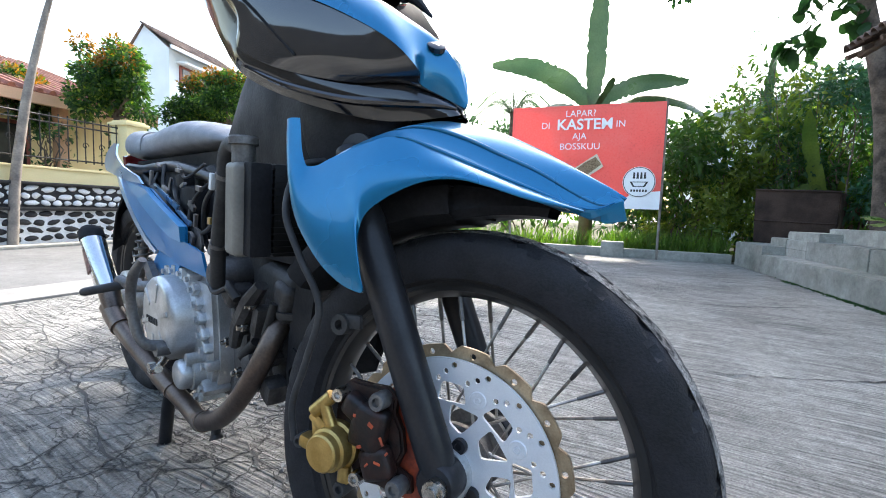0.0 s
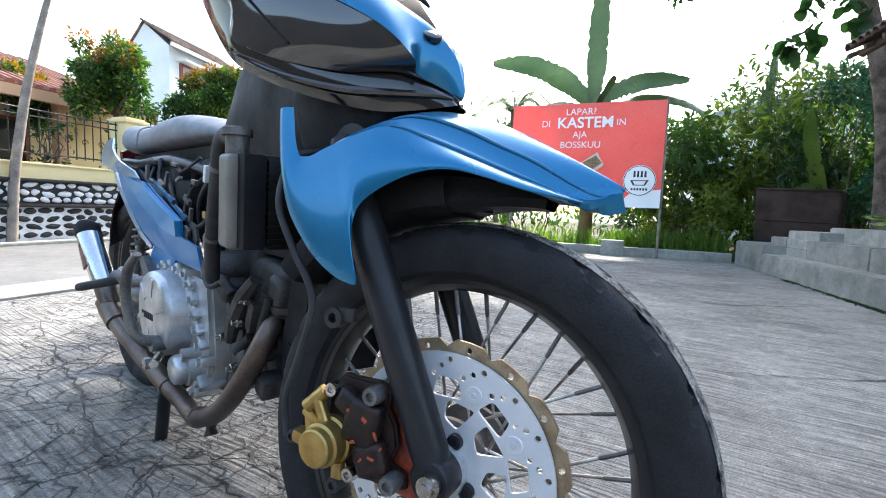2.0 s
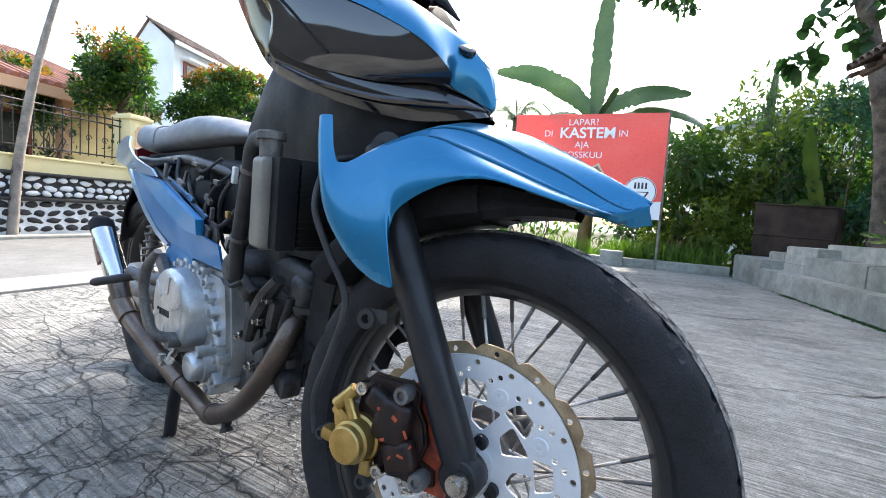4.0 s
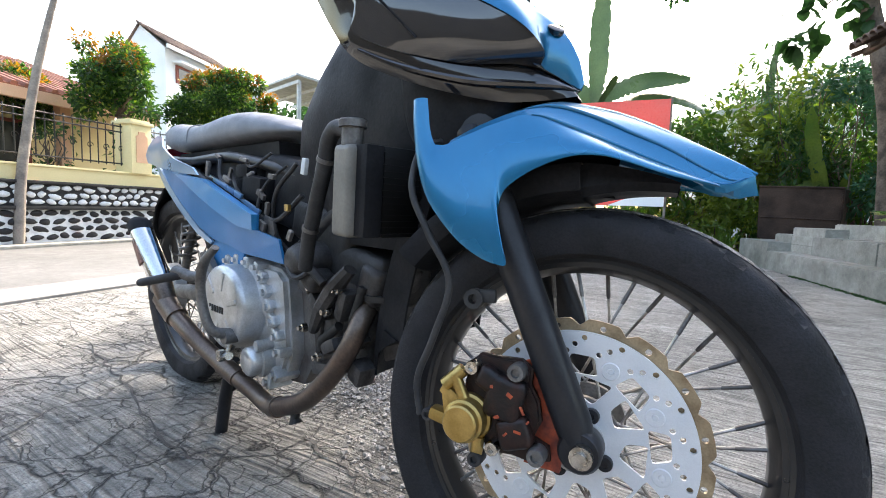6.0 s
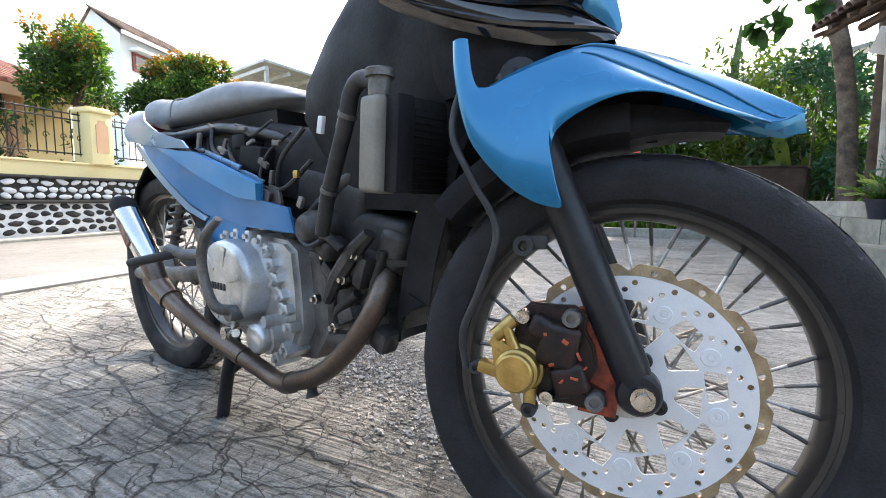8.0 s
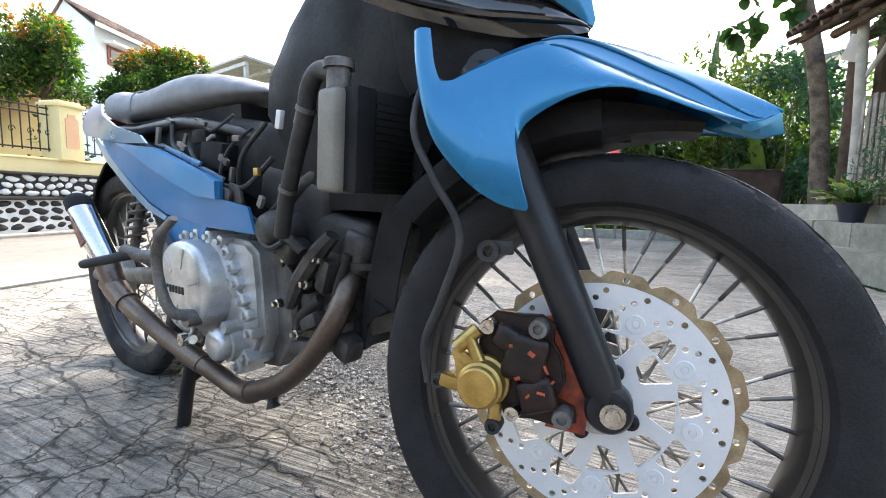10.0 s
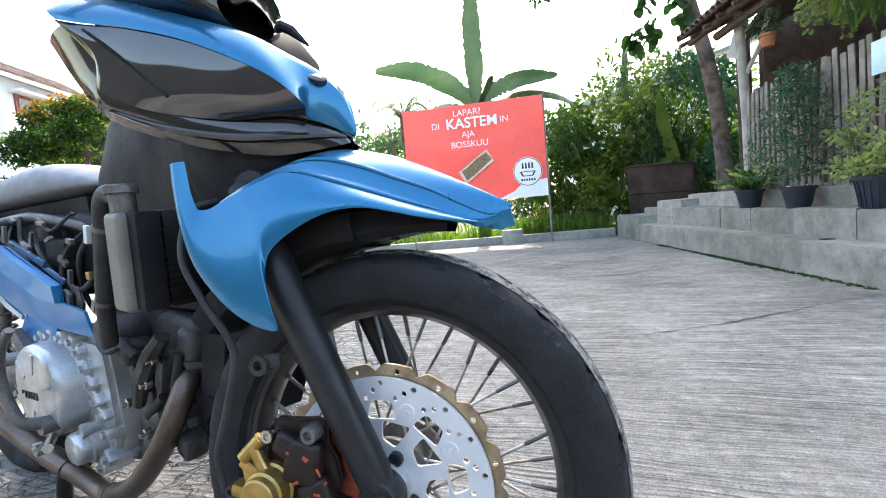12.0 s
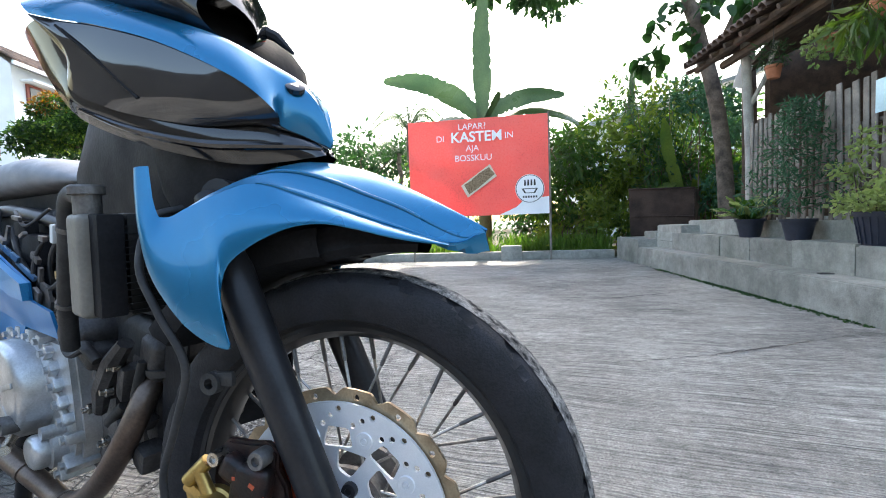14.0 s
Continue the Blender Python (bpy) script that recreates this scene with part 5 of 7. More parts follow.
def slab(name, y0, y1, off0, off1, z0, z1, material, label, cat="step", n=1):
    g = B()
    vs = []
    for y in (y0, y1):
        for z in (z0, z1):
            for o in (off0, off1):
                vs.append(g.verts.new((line_x(y, o), y, z)))
    a = vs
    for f in ((0, 1, 3, 2), (4, 6, 7, 5), (0, 2, 6, 4), (1, 5, 7, 3), (2, 3, 7, 6), (0, 4, 5, 1)):
        g.faces.new([a[i] for i in f])
    bmesh.ops.recalc_face_normals(g, faces=g.faces)
    bmesh.ops.bevel(g, geom=[e for e in g.edges if min(v.co.z for v in e.verts) > z1 - 1e-4], offset=0.008, segments=2, affect="EDGES")
    return tagged(part(name, g, material), label, cat, kind="structure")


slab("step_lower", -3.0, 5.95, 0.0, 3.0, -0.05, 0.205, STEPS, "lower grey concrete step with mossy foot")
slab("step_end", 5.95, 6.80, 0.0, 1.2, -0.05, 0.30, STEPS, "raised end block of the concrete steps")
row_up = thing("step_upper", Matrix.Identity(4), "upper grey concrete step of rough mortared blocks", "step", "", "structure")
jr = random.Random(4)
ys = [-3.0, -1.6, -0.4, 0.7, 1.45, 1.98, 2.52, 3.02, 3.55, 4.05, 4.5, 5.0, 5.5, 5.95, 6.35]
for y0, y1 in zip(ys, ys[1:]):
    o = slab("block", y0 + 0.005, y1 - 0.005, 0.20 + 0.012 * jr.random(), 3.0, 0.20, 0.383 + 0.008 * jr.random(), STEPS, "", "")
    o.parent = row_up
    for k_ in ("label", "category", "kind"):
        if k_ in o:
            del o[k_]
slab("terrace", -3.0, 5.6, 0.42, 6.0, 0.38, 0.52, STEPS, "low concrete terrace wall under the fence", "terrace")
slab("step_block", 5.35, 6.0, 0.24, 0.75, 0.38, 0.47, STEPS, "loose concrete block on the steps", "block")
g = B()   # mortar behind the block joints
a_ = [(line_x(y, 0.222), y) for y in (-3.0, 6.35)]
tube(g, [(*a_[0], 0.29), (*a_[1], 0.29)], 0.012, 6)
tagged(part("trim", g, GRUBBY), "dark mortar in the joints of the upper step", "mortar", kind="structure")
g = B()
box(g, (line_x(3.147, 0.14), 3.147, 0.207), (0.07, 0.05, 0.008), 0.002)
tagged(part("drain_cover", g, GRUBBY), "small dark drain cover set in the concrete step", "drain cover")
g = B()
box(g, (0.30, 6.86, 0.055), (1.6, 0.16, 0.13), 0.012, (0, 0, 3))
box(g, (-0.35, 6.80, 0.10), (0.30, 0.20, 0.22), 0.012, (0, 0, 3))
box(g, (-3.2, 6.75, 0.055), (5.4, 0.16, 0.13), 0.012, (0, 0, 2))
tagged(part("kerb", g, STEPS), "low worn concrete kerb along the garden", "kerb", kind="structure")
g = B()
for x, y in ((-14, 6.95), (1.02, 6.95), (6, 6.95), (14, 30), (-14, 30)):
    g.verts.new((x, y, 0.02))
g.faces.new(g.verts)
tagged(part("garden_ground", g, EARTH), "bare brown garden earth with weeds", "earth", kind="structure")


# ---- leaves ----
rng = np.random.default_rng(7)


def leaf_cloud(name, centres, radii, count, size, material, parent, squash=1.0, droop=0.3, long=2.2, label="", shell=0.55):
    """Many small folded leaves in clumps; each leaf is two quads along its midrib."""
    C = np.array(centres, float)
    R = np.array(radii, float)
    pick = rng.choice(len(C), count, p=R ** 2 / (R ** 2).sum())
    d = rng.normal(size=(count, 3))
    d /= np.linalg.norm(d, axis=1)[:, None]
    rad = (shell + (1 - shell) * rng.random(count)) ** 1.0 * (0.75 + 0.35 * rng.random(count))
    P = C[pick] + d * (R[pick] * rad)[:, None] * np.array((1, 1, squash))
    ax = d + rng.normal(scale=0.7, size=(count, 3)) + np.array((0, 0, -droop))
    ax /= np.linalg.norm(ax, axis=1)[:, None]
    sd = np.cross(ax, rng.normal(size=(count, 3)))
    sd /= np.linalg.norm(sd, axis=1)[:, None]
    up_ = np.cross(sd, ax)
    L = size * (0.6 + 0.8 * rng.random(count))[:, None]
    W = L / long
    a, b, m = P, P + ax * L - up_ * L * 0.15, P + ax * L * 0.5
    l, r = m + sd * W * 0.5 + up_ * W * 0.2, m - sd * W * 0.5 + up_ * W * 0.2
    V = np.stack([a, l, m, r, b], 1).reshape(-1, 3)
    k = np.arange(count)[:, None] * 5
    F = np.concatenate([k + np.array((0, 2, 1)), k + np.array((0, 3, 2)), k + np.array((1, 2, 4)), k + np.array((2, 3, 4))])
    ob = raw(name, V.tolist(), F.tolist(), material, parent, label)
    return ob


def clumps(c, spread, n, r):
    c = np.array(c, float)
    P = c + rng.normal(size=(n, 3)) * np.array(spread) * 0.5
    return P, r * (0.6 + 0.8 * rng.random(n))


def limb(g, a, b, r0, r1, wob=0.08, n=8):
    a, b = np.array(a, float), np.array(b, float)
    pts = [a + (b - a) * t + rng.normal(size=3) * wob * np.linalg.norm(b - a) * math.sin(math.pi * t) * 0.5 for t in np.linspace(0, 1, n)]
    tube(g, pts, [r0, r1], 9)
    return pts


def small_tree(name, base, height, spread, leaves, size, mats, label, trunk_r=0.05, squash=0.8):
    t = thing(name, Matrix.Translation(base), label, "tree")
    g = B()
    top = (rng.normal() * 0.1, rng.normal() * 0.1, height * 0.6)
    limb(g, (0, 0, -0.05), top, trunk_r, trunk_r * 0.55)
    tips = []
    for k in range(9):
        a = 2 * math.pi * k / 9 + rng.normal() * 0.3
        e = (spread * 0.7 * math.cos(a), spread * 0.7 * math.sin(a), height * (0.68 + 0.25 * rng.random()))
        limb(g, (top[0] * 0.8, top[1] * 0.8, height * (0.42 + 0.16 * rng.random())), e, trunk_r * 0.4, trunk_r * 0.12)
        tips.append(e)
    part("trunk", g, BARK, t)
    C = np.vstack([np.array(tips), clumps((0, 0, height * 0.80), (spread, spread, height * 0.22), 14, 1)[0]])
    R = spread * (0.26 + 0.22 * rng.random(len(C)))
    leaf_cloud("crown", C, R, leaves, size, mats[0], t, squash)
    if len(mats) > 1:
        hi = C[C[:, 2] > np.percentile(C[:, 2], 45)] + np.array((0, 0, R.mean() * 0.55))
        leaf_cloud("young_leaves", hi, np.full(len(hi), R.mean() * 0.75), leaves // 8, size, mats[1], t, squash)
    return t


def bush(name, base, w, h, leaves, size, material, label, squash=0.9, long=2.2, droop=0.3, stems=7):
    t = thing(name, Matrix.Translation(base), label, "bush")
    g = B()
    for k in range(stems):
        a = rng.random() * 6.28
        limb(g, (0.15 * w * math.cos(a), 0.15 * w * math.sin(a), -0.03), (0.4 * w * math.cos(a), 0.4 * w * math.sin(a), h * (0.6 + 0.35 * rng.random())), 0.014, 0.005, 0.12)
    part("stem", g, BARK, t)
    C, R = clumps((0, 0, h * 0.55), (w * 0.62, w * 0.62, h * 0.5), 16, 0.30 * min(w, h))
    C[:, 2] = np.clip(C[:, 2], 0.12 * h, h * 0.92)
    leaf_cloud("foliage", C, R, leaves, size, material, t, squash, droop, long)
    return t


# ---- red banner ----
bw, bh = 2.03, 1.41
ban = thing("banner", Matrix.Translation((-0.80, 6.62, 1.375)) @ Matrix.Rotation(radians(3.0), 4, "Z"), "red vinyl food advertisement on a bamboo frame", "banner")
g = B()
rows = []
for j in range(15):
    z = -bh / 2 + bh * j / 14
    rows.append([(-bw / 2 + bw * i / 20, 0.010 * math.sin(i * 0.9 + j * 0.5) * math.sin(math.pi * j / 14) - 0.012 * math.exp(-((j - 8.3) / 0.55) ** 2) - 0.008 * math.exp(-((i - 16.2) / 0.6) ** 2), z) for i in range(21)])
sheet(g, rows, 0.002)
part("sheet", g, BANNER, ban, "creased red vinyl sheet", 60)
FACE = Matrix.Rotation(radians(90), 4, "X")


def on_banner(x, z, y=-0.024):
    return Matrix.Translation((x, y, z)) @ FACE


writing("line_one", "LAPAR?", 0.125, on_banner(-0.06, 0.585), BANNER_W, ban)
writing("line_two_start", "DI", 0.125, on_banner(-0.53, 0.43), BANNER_W, ban)
writing("line_two", "KASTEM", 0.205, on_banner(0.0, 0.435), BANNER_W, ban, 0.001, 0.004)
writing("line_two_end", "IN", 0.125, on_banner(0.47, 0.43), BANNER_W, ban)
writing("line_three", "AJA", 0.12, on_banner(-0.06, 0.275), BANNER_W, ban)
writing("line_four", "BOSSKUU", 0.125, on_banner(-0.05, 0.135), BANNER_W, ban)
g = B()
plate(g, [(0.30, -0.705), (1.013, -0.705), (1.013, -0.46), (0.66, -0.50), (0.55, -0.60)], (), -0.022, -0.018)
part("white_corner", g, BANNER_W, ban)
g = B()
plate(g, circle(0.745, -0.345, 0.205, 40), (), -0.027, -0.022)
part("round_mark", g, BANNER_W, ban, "white round mark")
g = B()
plate(g, circle(0.745, -0.345, 0.198, 40), [circle(0.745, -0.345, 0.189, 40)], -0.031, -0.028)
plate(g, [(0.63, -0.34), (0.86, -0.34), (0.82, -0.41), (0.67, -0.41)], [[(0.66, -0.35), (0.69, -0.40), (0.80, -0.40), (0.83, -0.35)]], -0.031, -0.028)
for k in range(4):
    plate(g, [(0.665 + 0.045 * k, -0.30), (0.695 + 0.045 * k, -0.30), (0.69 + 0.045 * k, -0.22), (0.67 + 0.045 * k, -0.215)], (), -0.031, -0.028)
for k in range(6):
    plate(g, [(0.645 + 0.036 * k, -0.475), (0.668 + 0.036 * k, -0.475), (0.668 + 0.036 * k, -0.445), (0.645 + 0.036 * k, -0.445)], (), -0.031, -0.028)
part("mark_drawing", g, BANNER_D, ban)
g = B()
rot = [(x * math.cos(0.6) - z * math.sin(0.6) + 0.02, x * math.sin(0.6) + z * math.cos(0.6) - 0.20) for x, z in ((-0.27, -0.10), (0.25, -0.10), (0.27, 0.10), (-0.25, 0.10))]
plate(g, rot, (), -0.026, -0.021)
part("food_box", g, FOOD_BOX, ban)
g = B()
rot = [(x * math.cos(0.6) - z * math.sin(0.6) + 0.03, x * math.sin(0.6) + z * math.cos(0.6) - 0.19) for x, z in ((-0.24, -0.075), (-0.1, -0.08), (0.1, -0.07), (0.23, -0.06), (0.22, 0.07), (0.05, 0.085), (-0.1, 0.07), (-0.22, 0.08))]
plate(g, rot, (), -0.030, -0.027)
part("food", g, FOOD, ban)
g = B()
for x in (-bw / 2 + 0.02, bw / 2 + 0.01):
    tube(g, [(x, 0.03, -1.375), (x + 0.004, 0.032, -0.4), (x, 0.03, bh / 2 + 0.03)], 0.017, 10)
for z in (-bh / 2 + 0.03, bh / 2 - 0.02):
    tube(g, [(-bw / 2 - 0.03, 0.028, z), (bw / 2 + 0.03, 0.028, z)], 0.014, 10)
part("frame", g, BAMBOO, ban)

# ---- banana plant and palm behind the banner ----
def big_leaf(g, pts, width, fold=0.25, n=36, rag=0.0, side=(1, 0, 0)):
    P = spline(pts, n)
    T = np.gradient(P, axis=0)
    T /= np.linalg.norm(T, axis=1)[:, None]
    last = None
    for i in range(n):
        s = i / (n - 1)
        w = width * (math.sin(math.pi * min(1, s * 0.94 + 0.04)) ** 0.55)
        w *= 1 - rag * (0.5 + 0.5 * math.sin(i * 2.3)) * (rng.random() < 0.5)
        sd = np.array(side, float) - T[i] * (np.array(side) @ T[i])
        sd /= np.linalg.norm(sd)
        up_ = np.cross(sd, T[i])
        row = [g.verts.new(P[i] + sd * w * k + up_ * fold * abs(k) * w + up_ * 0.006 * math.sin(i * 1.7 + k * 5)) for k in (-1, -0.5, 0, 0.5, 1)]
        if last:
            for a in range(4):
                g.faces.new((last[a], last[a + 1], row[a + 1], row[a]))
        last = row
    return g


banana = thing("banana_plant", Matrix.Translation((-0.95, 8.3, 0)), "tall banana plant with broad torn leaves behind the banner", "banana plant")
g = B()
tube(g, [(0, 0, 0), (0.02, 0, 1.2), (0.0, 0, 2.45)], [0.13, 0.10, 0.06], 14)
part("trunk", g, mat("banana_stem", (0.16, 0.17, 0.06), 0.7, 0, 0.4, 6, 60, 0.4), banana)
for pts, w, sd in (([(0, 0, 2.35), (0.02, 0, 3.0), (0.03, 0, 3.9), (0.10, -0.05, 4.75)], 0.17, (1, 0.25, 0)),
                   ([(0, 0, 2.4), (-0.5, 0.05, 2.85), (-1.1, 0.0, 3.15), (-1.75, -0.25, 3.20)], 0.22, (0.25, 0.35, 0.9)),
                   ([(0, 0, 2.4), (0.35, 0.1, 2.68), (0.85, 0.05, 2.80), (1.45, -0.05, 2.72)], 0.20, (-0.1, 0.45, 0.85)),
                   ([(0, 0, 2.3), (0.28, -0.1, 2.75), (0.34, -0.15, 2.85)], 0.07, (0.7, 0.6, 0)),
                   ([(0.05, 0, 2.2), (0.7, 0.3, 2.60), (1.4, 0.4, 2.5), (1.9, 0.4, 2.15)], 0.2, (0.1, 0.8, 0.5)),
                   ([(0, 0, 2.2), (-0.6, 0.4, 2.5), (-1.1, 0.6, 2.45), (-1.5, 0.7, 2.1)], 0.2, (0.1, 0.8, 0.5))):
    g = big_leaf(B(), pts, w, 0.22, 44, 0.18, sd)
    part("leaf", g, LEAF_BAN, banana, "", 70)


def palm(base, h, r, n, label):
    t = thing("palm_tree", Matrix.Translation(base), label, "palm")
    g = B()
    limb(g, (0, 0, 0), (0.1, 0, h), 0.13, 0.09, 0.03)
    part("trunk", g, BARK, t)
    for k in range(n):
        a = 2 * math.pi * k / n + rng.normal() * 0.15
        el = 0.1 + 0.9 * rng.random()
        e = np.array((math.cos(a), math.sin(a), 0))
        P = spline([np.array((0.1, 0, h)), np.array((0.1, 0, h)) + e * r * 0.45 + np.array((0, 0, r * 0.5 * el)), np.array((0.1, 0, h)) + e * r + np.array((0, 0, r * (0.5 * el - 0.45)))], 22)
        g = B()
        tube(g, P, [0.018, 0.004], 5)
        sd = np.array((-e[1], e[0], 0))
        for i in range(2, 22):
            for s in (-1, 1):
                q = P[i]
                tip = q + sd * s * r * 0.28 * math.sin(math.pi * (i + 2) / 26) + e * r * 0.10 + np.array((0, 0, -r * 0.12))
                w = e * 0.022
                v = [g.verts.new(x) for x in (q - w, q + w, tip)]
                g.faces.new(v)
        part("frond", g, LEAF_D, t, "", 70)
    return t


palm((-4.0, 13.4, 0), 3.5, 1.25, 15, "feathery palm behind the banner")
palm((-6.2, 19.0, 0), 3.6, 1.5, 13, "far feathery palm over the garden")

# ---- garden bushes behind kerb and steps ----
for i, (x, y, w, h, n, s, m, lab) in enumerate((
        (0.50, 8.1, 1.0, 2.3, 2000, 0.13, LEAF_A, "dark glossy garden shrub behind the kerb"),
        (1.15, 8.3, 1.1, 2.2, 1900, 0.14, LEAF_B, "tall glossy mango sapling with drooping leaves"),
        (0.85, 7.75, 0.7, 1.0, 900, 0.10, LEAF_B, "light green shrub catching the sun"),
        (1.70, 8.5, 1.1, 2.5, 1900, 0.13, LEAF_B, "dense garden shrub with long leaves"),
        (2.15, 7.9, 0.9, 2.3, 1500, 0.11, LEAF_A, "narrow shrub with hanging leaves"),
        (2.55, 7.3, 0.8, 2.6, 1500, 0.11, LEAF_F, "blue-green shrub behind the tree"),
        (2.35, 8.6, 1.1, 2.4, 1800, 0.12, LEAF_B, "sunlit yellow-green bamboo shrub"),
        (3.0, 8.2, 1.2, 2.5, 1800, 0.12, LEAF_A, "tall shrub beside the tree trunk"),
        (1.9, 7.7, 0.8, 1.3, 1000, 0.11, LEAF_D, "dark shrub in the garden shade"),
        (0.35, 7.65, 0.8, 0.7, 800, 0.09, LEAF_B, "low leafy weeds at the banner"),
        (2.8, 7.4, 0.9, 1.6, 1100, 0.11, LEAF_A, "shrub beside the rusty bin"),
        (-0.2, 9.3, 1.3, 1.9, 1300, 0.13, LEAF_D, "dark shrub behind the banner"),
        (-2.2, 9.2, 1.5, 1.8, 1300, 0.13, LEAF_A, "shrub behind the banner"),
        (-3.8, 9.0, 1.6, 1.6, 1200, 0.13, LEAF_D, "shrub along the garden edge"),
        (-5.6, 10.0, 2.0, 2.0, 1300, 0.14, LEAF_A, "shrub at the far garden edge"),
        (4.2, 9.5, 2.0, 2.8, 1800, 0.13, LEAF_A, "tall shrub behind the terrace"),
        (5.6, 8.0, 2.2, 3.0, 1800, 0.14, LEAF_D, "dark shrub behind the terrace"))):
    bush("garden_bush", (x, y, 0), w, h, n, s, m, lab, 1.0, 2.5, 0.7)
for i in range(5):   # upright young shoots against the sky
    x = 1.15 + 0.10 * i
    t = thing("young_shoot", Matrix.Translation((x + 0.25, 8.7, 0)), "slender upright shoot with narrow drooping leaves", "shoot", "young shoots")
    g = B()
    pts = limb(g, (0, 0, 0), (0.15 * rng.normal(), 0.1, 2.5 + 0.65 * rng.random()), 0.018, 0.006, 0.02)
    part("stem", g, BARK, t)
    leaf_cloud("foliage", np.array(pts)[3:], [0.13] * 5, 110, 0.16, LEAF_A if i % 2 else LEAF_B, t, 1, 0.9, 4.0)
shoot = thing("banana_shoot", Matrix.Translation((1.62, 8.8, 0)), "young banana shoot with one furled leaf", "banana plant")
g = big_leaf(B(), [(0, 0, 0.2), (0, 0, 1.5), (0.02, 0, 2.6), (0.08, 0, 3.35)], 0.09, 0.3, 30, 0.1, (0.8, 0.5, 0))
part("leaf", g, LEAF_BAN, shoot, "", 70)
yb = thing("young_banana", Matrix.Translation((2.28, 7.3, 0.1)), "yellow-green young banana leaves beside the tree", "banana plant")
for pts, w, sd in (([(0, 0, 0), (-0.02, 0, 0.6), (0.0, -0.05, 1.05)], 0.10, (1, 0.2, 0)), ([(0, 0, 0.2), (-0.25, -0.05, 0.85), (-0.6, -0.1, 0.82)], 0.10, (0.2, 0.7, 0.7)), ([(0, 0, 0), (-0.35, 0, 1.3), (-0.42, 0.0, 1.9)], 0.10, (1, 0.3, 0))):
    part("leaf", big_leaf(B(), pts, w, 0.2, 24, 0.1, sd), LEAF_B, yb, "", 70)

# weeds and grass along the kerb: uncountable
V, F = [], []
for k in range(2600):
    x = -3.0 + 4.1 * rng.random() if rng.random() < 0.5 else -0.4 + 1.45 * rng.random()
    y = 7.0 + 0.6 * rng.random()
    h = 0.12 + 0.30 * rng.random()
    a = rng.random() * 6.28
    dx, dy = 0.012 * math.cos(a), 0.012 * math.sin(a)
    lx, ly = rng.normal() * 0.10, rng.normal() * 0.10
    i = len(V)
    V += [(x - dx, y - dy, 0.02), (x + dx, y + dy, 0.02), (x + lx * 0.4 + dx * 0.7, y + ly * 0.4 + dy * 0.7, h * 0.6), (x + lx * 0.4 - dx * 0.7, y + ly * 0.4 - dy * 0.7, h * 0.6), (x + lx, y + ly, h)]
    F += [(i, i + 1, i + 2, i + 3), (i + 3, i + 2, i + 4)]
tagged(raw("grass", V, F, GRASS), "tufts of green grass and weeds along the kerb", "grass", kind="stuff")

# ---- large tree beside the steps ----
tree = thing("large_tree", Matrix.Translation((2.25, 5.93, 0.38)), "tall tree with mottled trunk and large drooping leaves", "tree")
g = B()
tube(g, [(0.0, 0, -0.02), (-0.01, 0.0, 0.15), (-0.06, 0.01, 1.0), (-0.16, 0.03, 1.7), (-0.32, 0.06, 2.4), (-0.44, 0.1, 3.1), (-0.4, 0.15, 5.0)], [0.115, 0.092, 0.084, 0.082, 0.078, 0.072, 0.05], 18, True, 30)
tube(g, [(-0.10, 0.02, 2.0), (0.12, 0.0, 2.5), (0.45, -0.05, 3.1), (0.9, 0, 3.9)], [0.07, 0.06, 0.05, 0.03], 10, True, 16)
tube(g, [(-0.16, 0.03, 2.7), (-0.6, 0.6, 3.7), (-1.0, 1.8, 5.0), (-1.6, 3.2, 5.9)], [0.05, 0.045, 0.035, 0.015], 10, True, 16)
tube(g, [(-0.2, 0.05, 3.6), (-0.8, 1.0, 4.9), (-0.9, 2.6, 5.8)], [0.05, 0.035, 0.015], 10, True, 12)
part("trunk", g, BARK, tree)
# unseen crown, set well behind its trunk to throw dappled shade on the yard
C, R = clumps((-1.55, 3.3, 6.0), (1.9, 2.7, 0.5), 40, 0.50)
LOWC = [(-0.84, 0.05, 2.08), (-0.95, 0.05, 2.05), (-0.70, 0.05, 2.12), (-0.78, 0.0, 2.50), (-0.60, 0.0, 2.62), (-0.45, -0.03, 2.36), (-0.40, 0.0, 2.20), (-0.25, -0.10, 2.55), (0.10, -0.15, 2.50), (-0.05, 0.1, 2.8), (0.30, -0.2, 2.55), (-0.35, 0.1, 2.75)]
leaf_cloud("crown", C, R, 9500, 0.25, LEAF_D, tree, 0.8, 0.8, 1.7)
g = B()
for c in LOWC:
    for k in range(8):
        a = rng.random() * 6.28
        b0 = np.array(c) + rng.normal(size=3) * 0.05
        e = np.array((math.cos(a) * 0.10, math.sin(a) * 0.10, -0.06 - 0.12 * rng.random()))
        big_leaf(g, [b0, b0 + e * 0.5 + (0, 0, 0.025), b0 + e], 0.050 + 0.012 * rng.random(), 0.15, 9, 0.0, (-math.sin(a), math.cos(a), 0.2))
part("low_leaves", g, LEAF_D, tree, "large drooping oval leaves", 70)
g = B()
for a, b in (((-0.25, 0.05, 2.9), (-0.90, 0.05, 2.10)), ((-0.2, 0, 2.9), (-0.40, 0.0, 2.2)), ((-0.22, 0.05, 3.1), (-0.75, 0.0, 2.5)), ((-0.15, 0, 2.7), (0.30, -0.2, 2.5))):
    limb(g, a, b, 0.012, 0.004)
part("twig", g, BARK, tree)
tree2 = thing("dark_tree", Matrix.Translation((2.62, 6.35, 0.38)), "dark straight tree trunk behind the larger tree", "tree")
g = B()
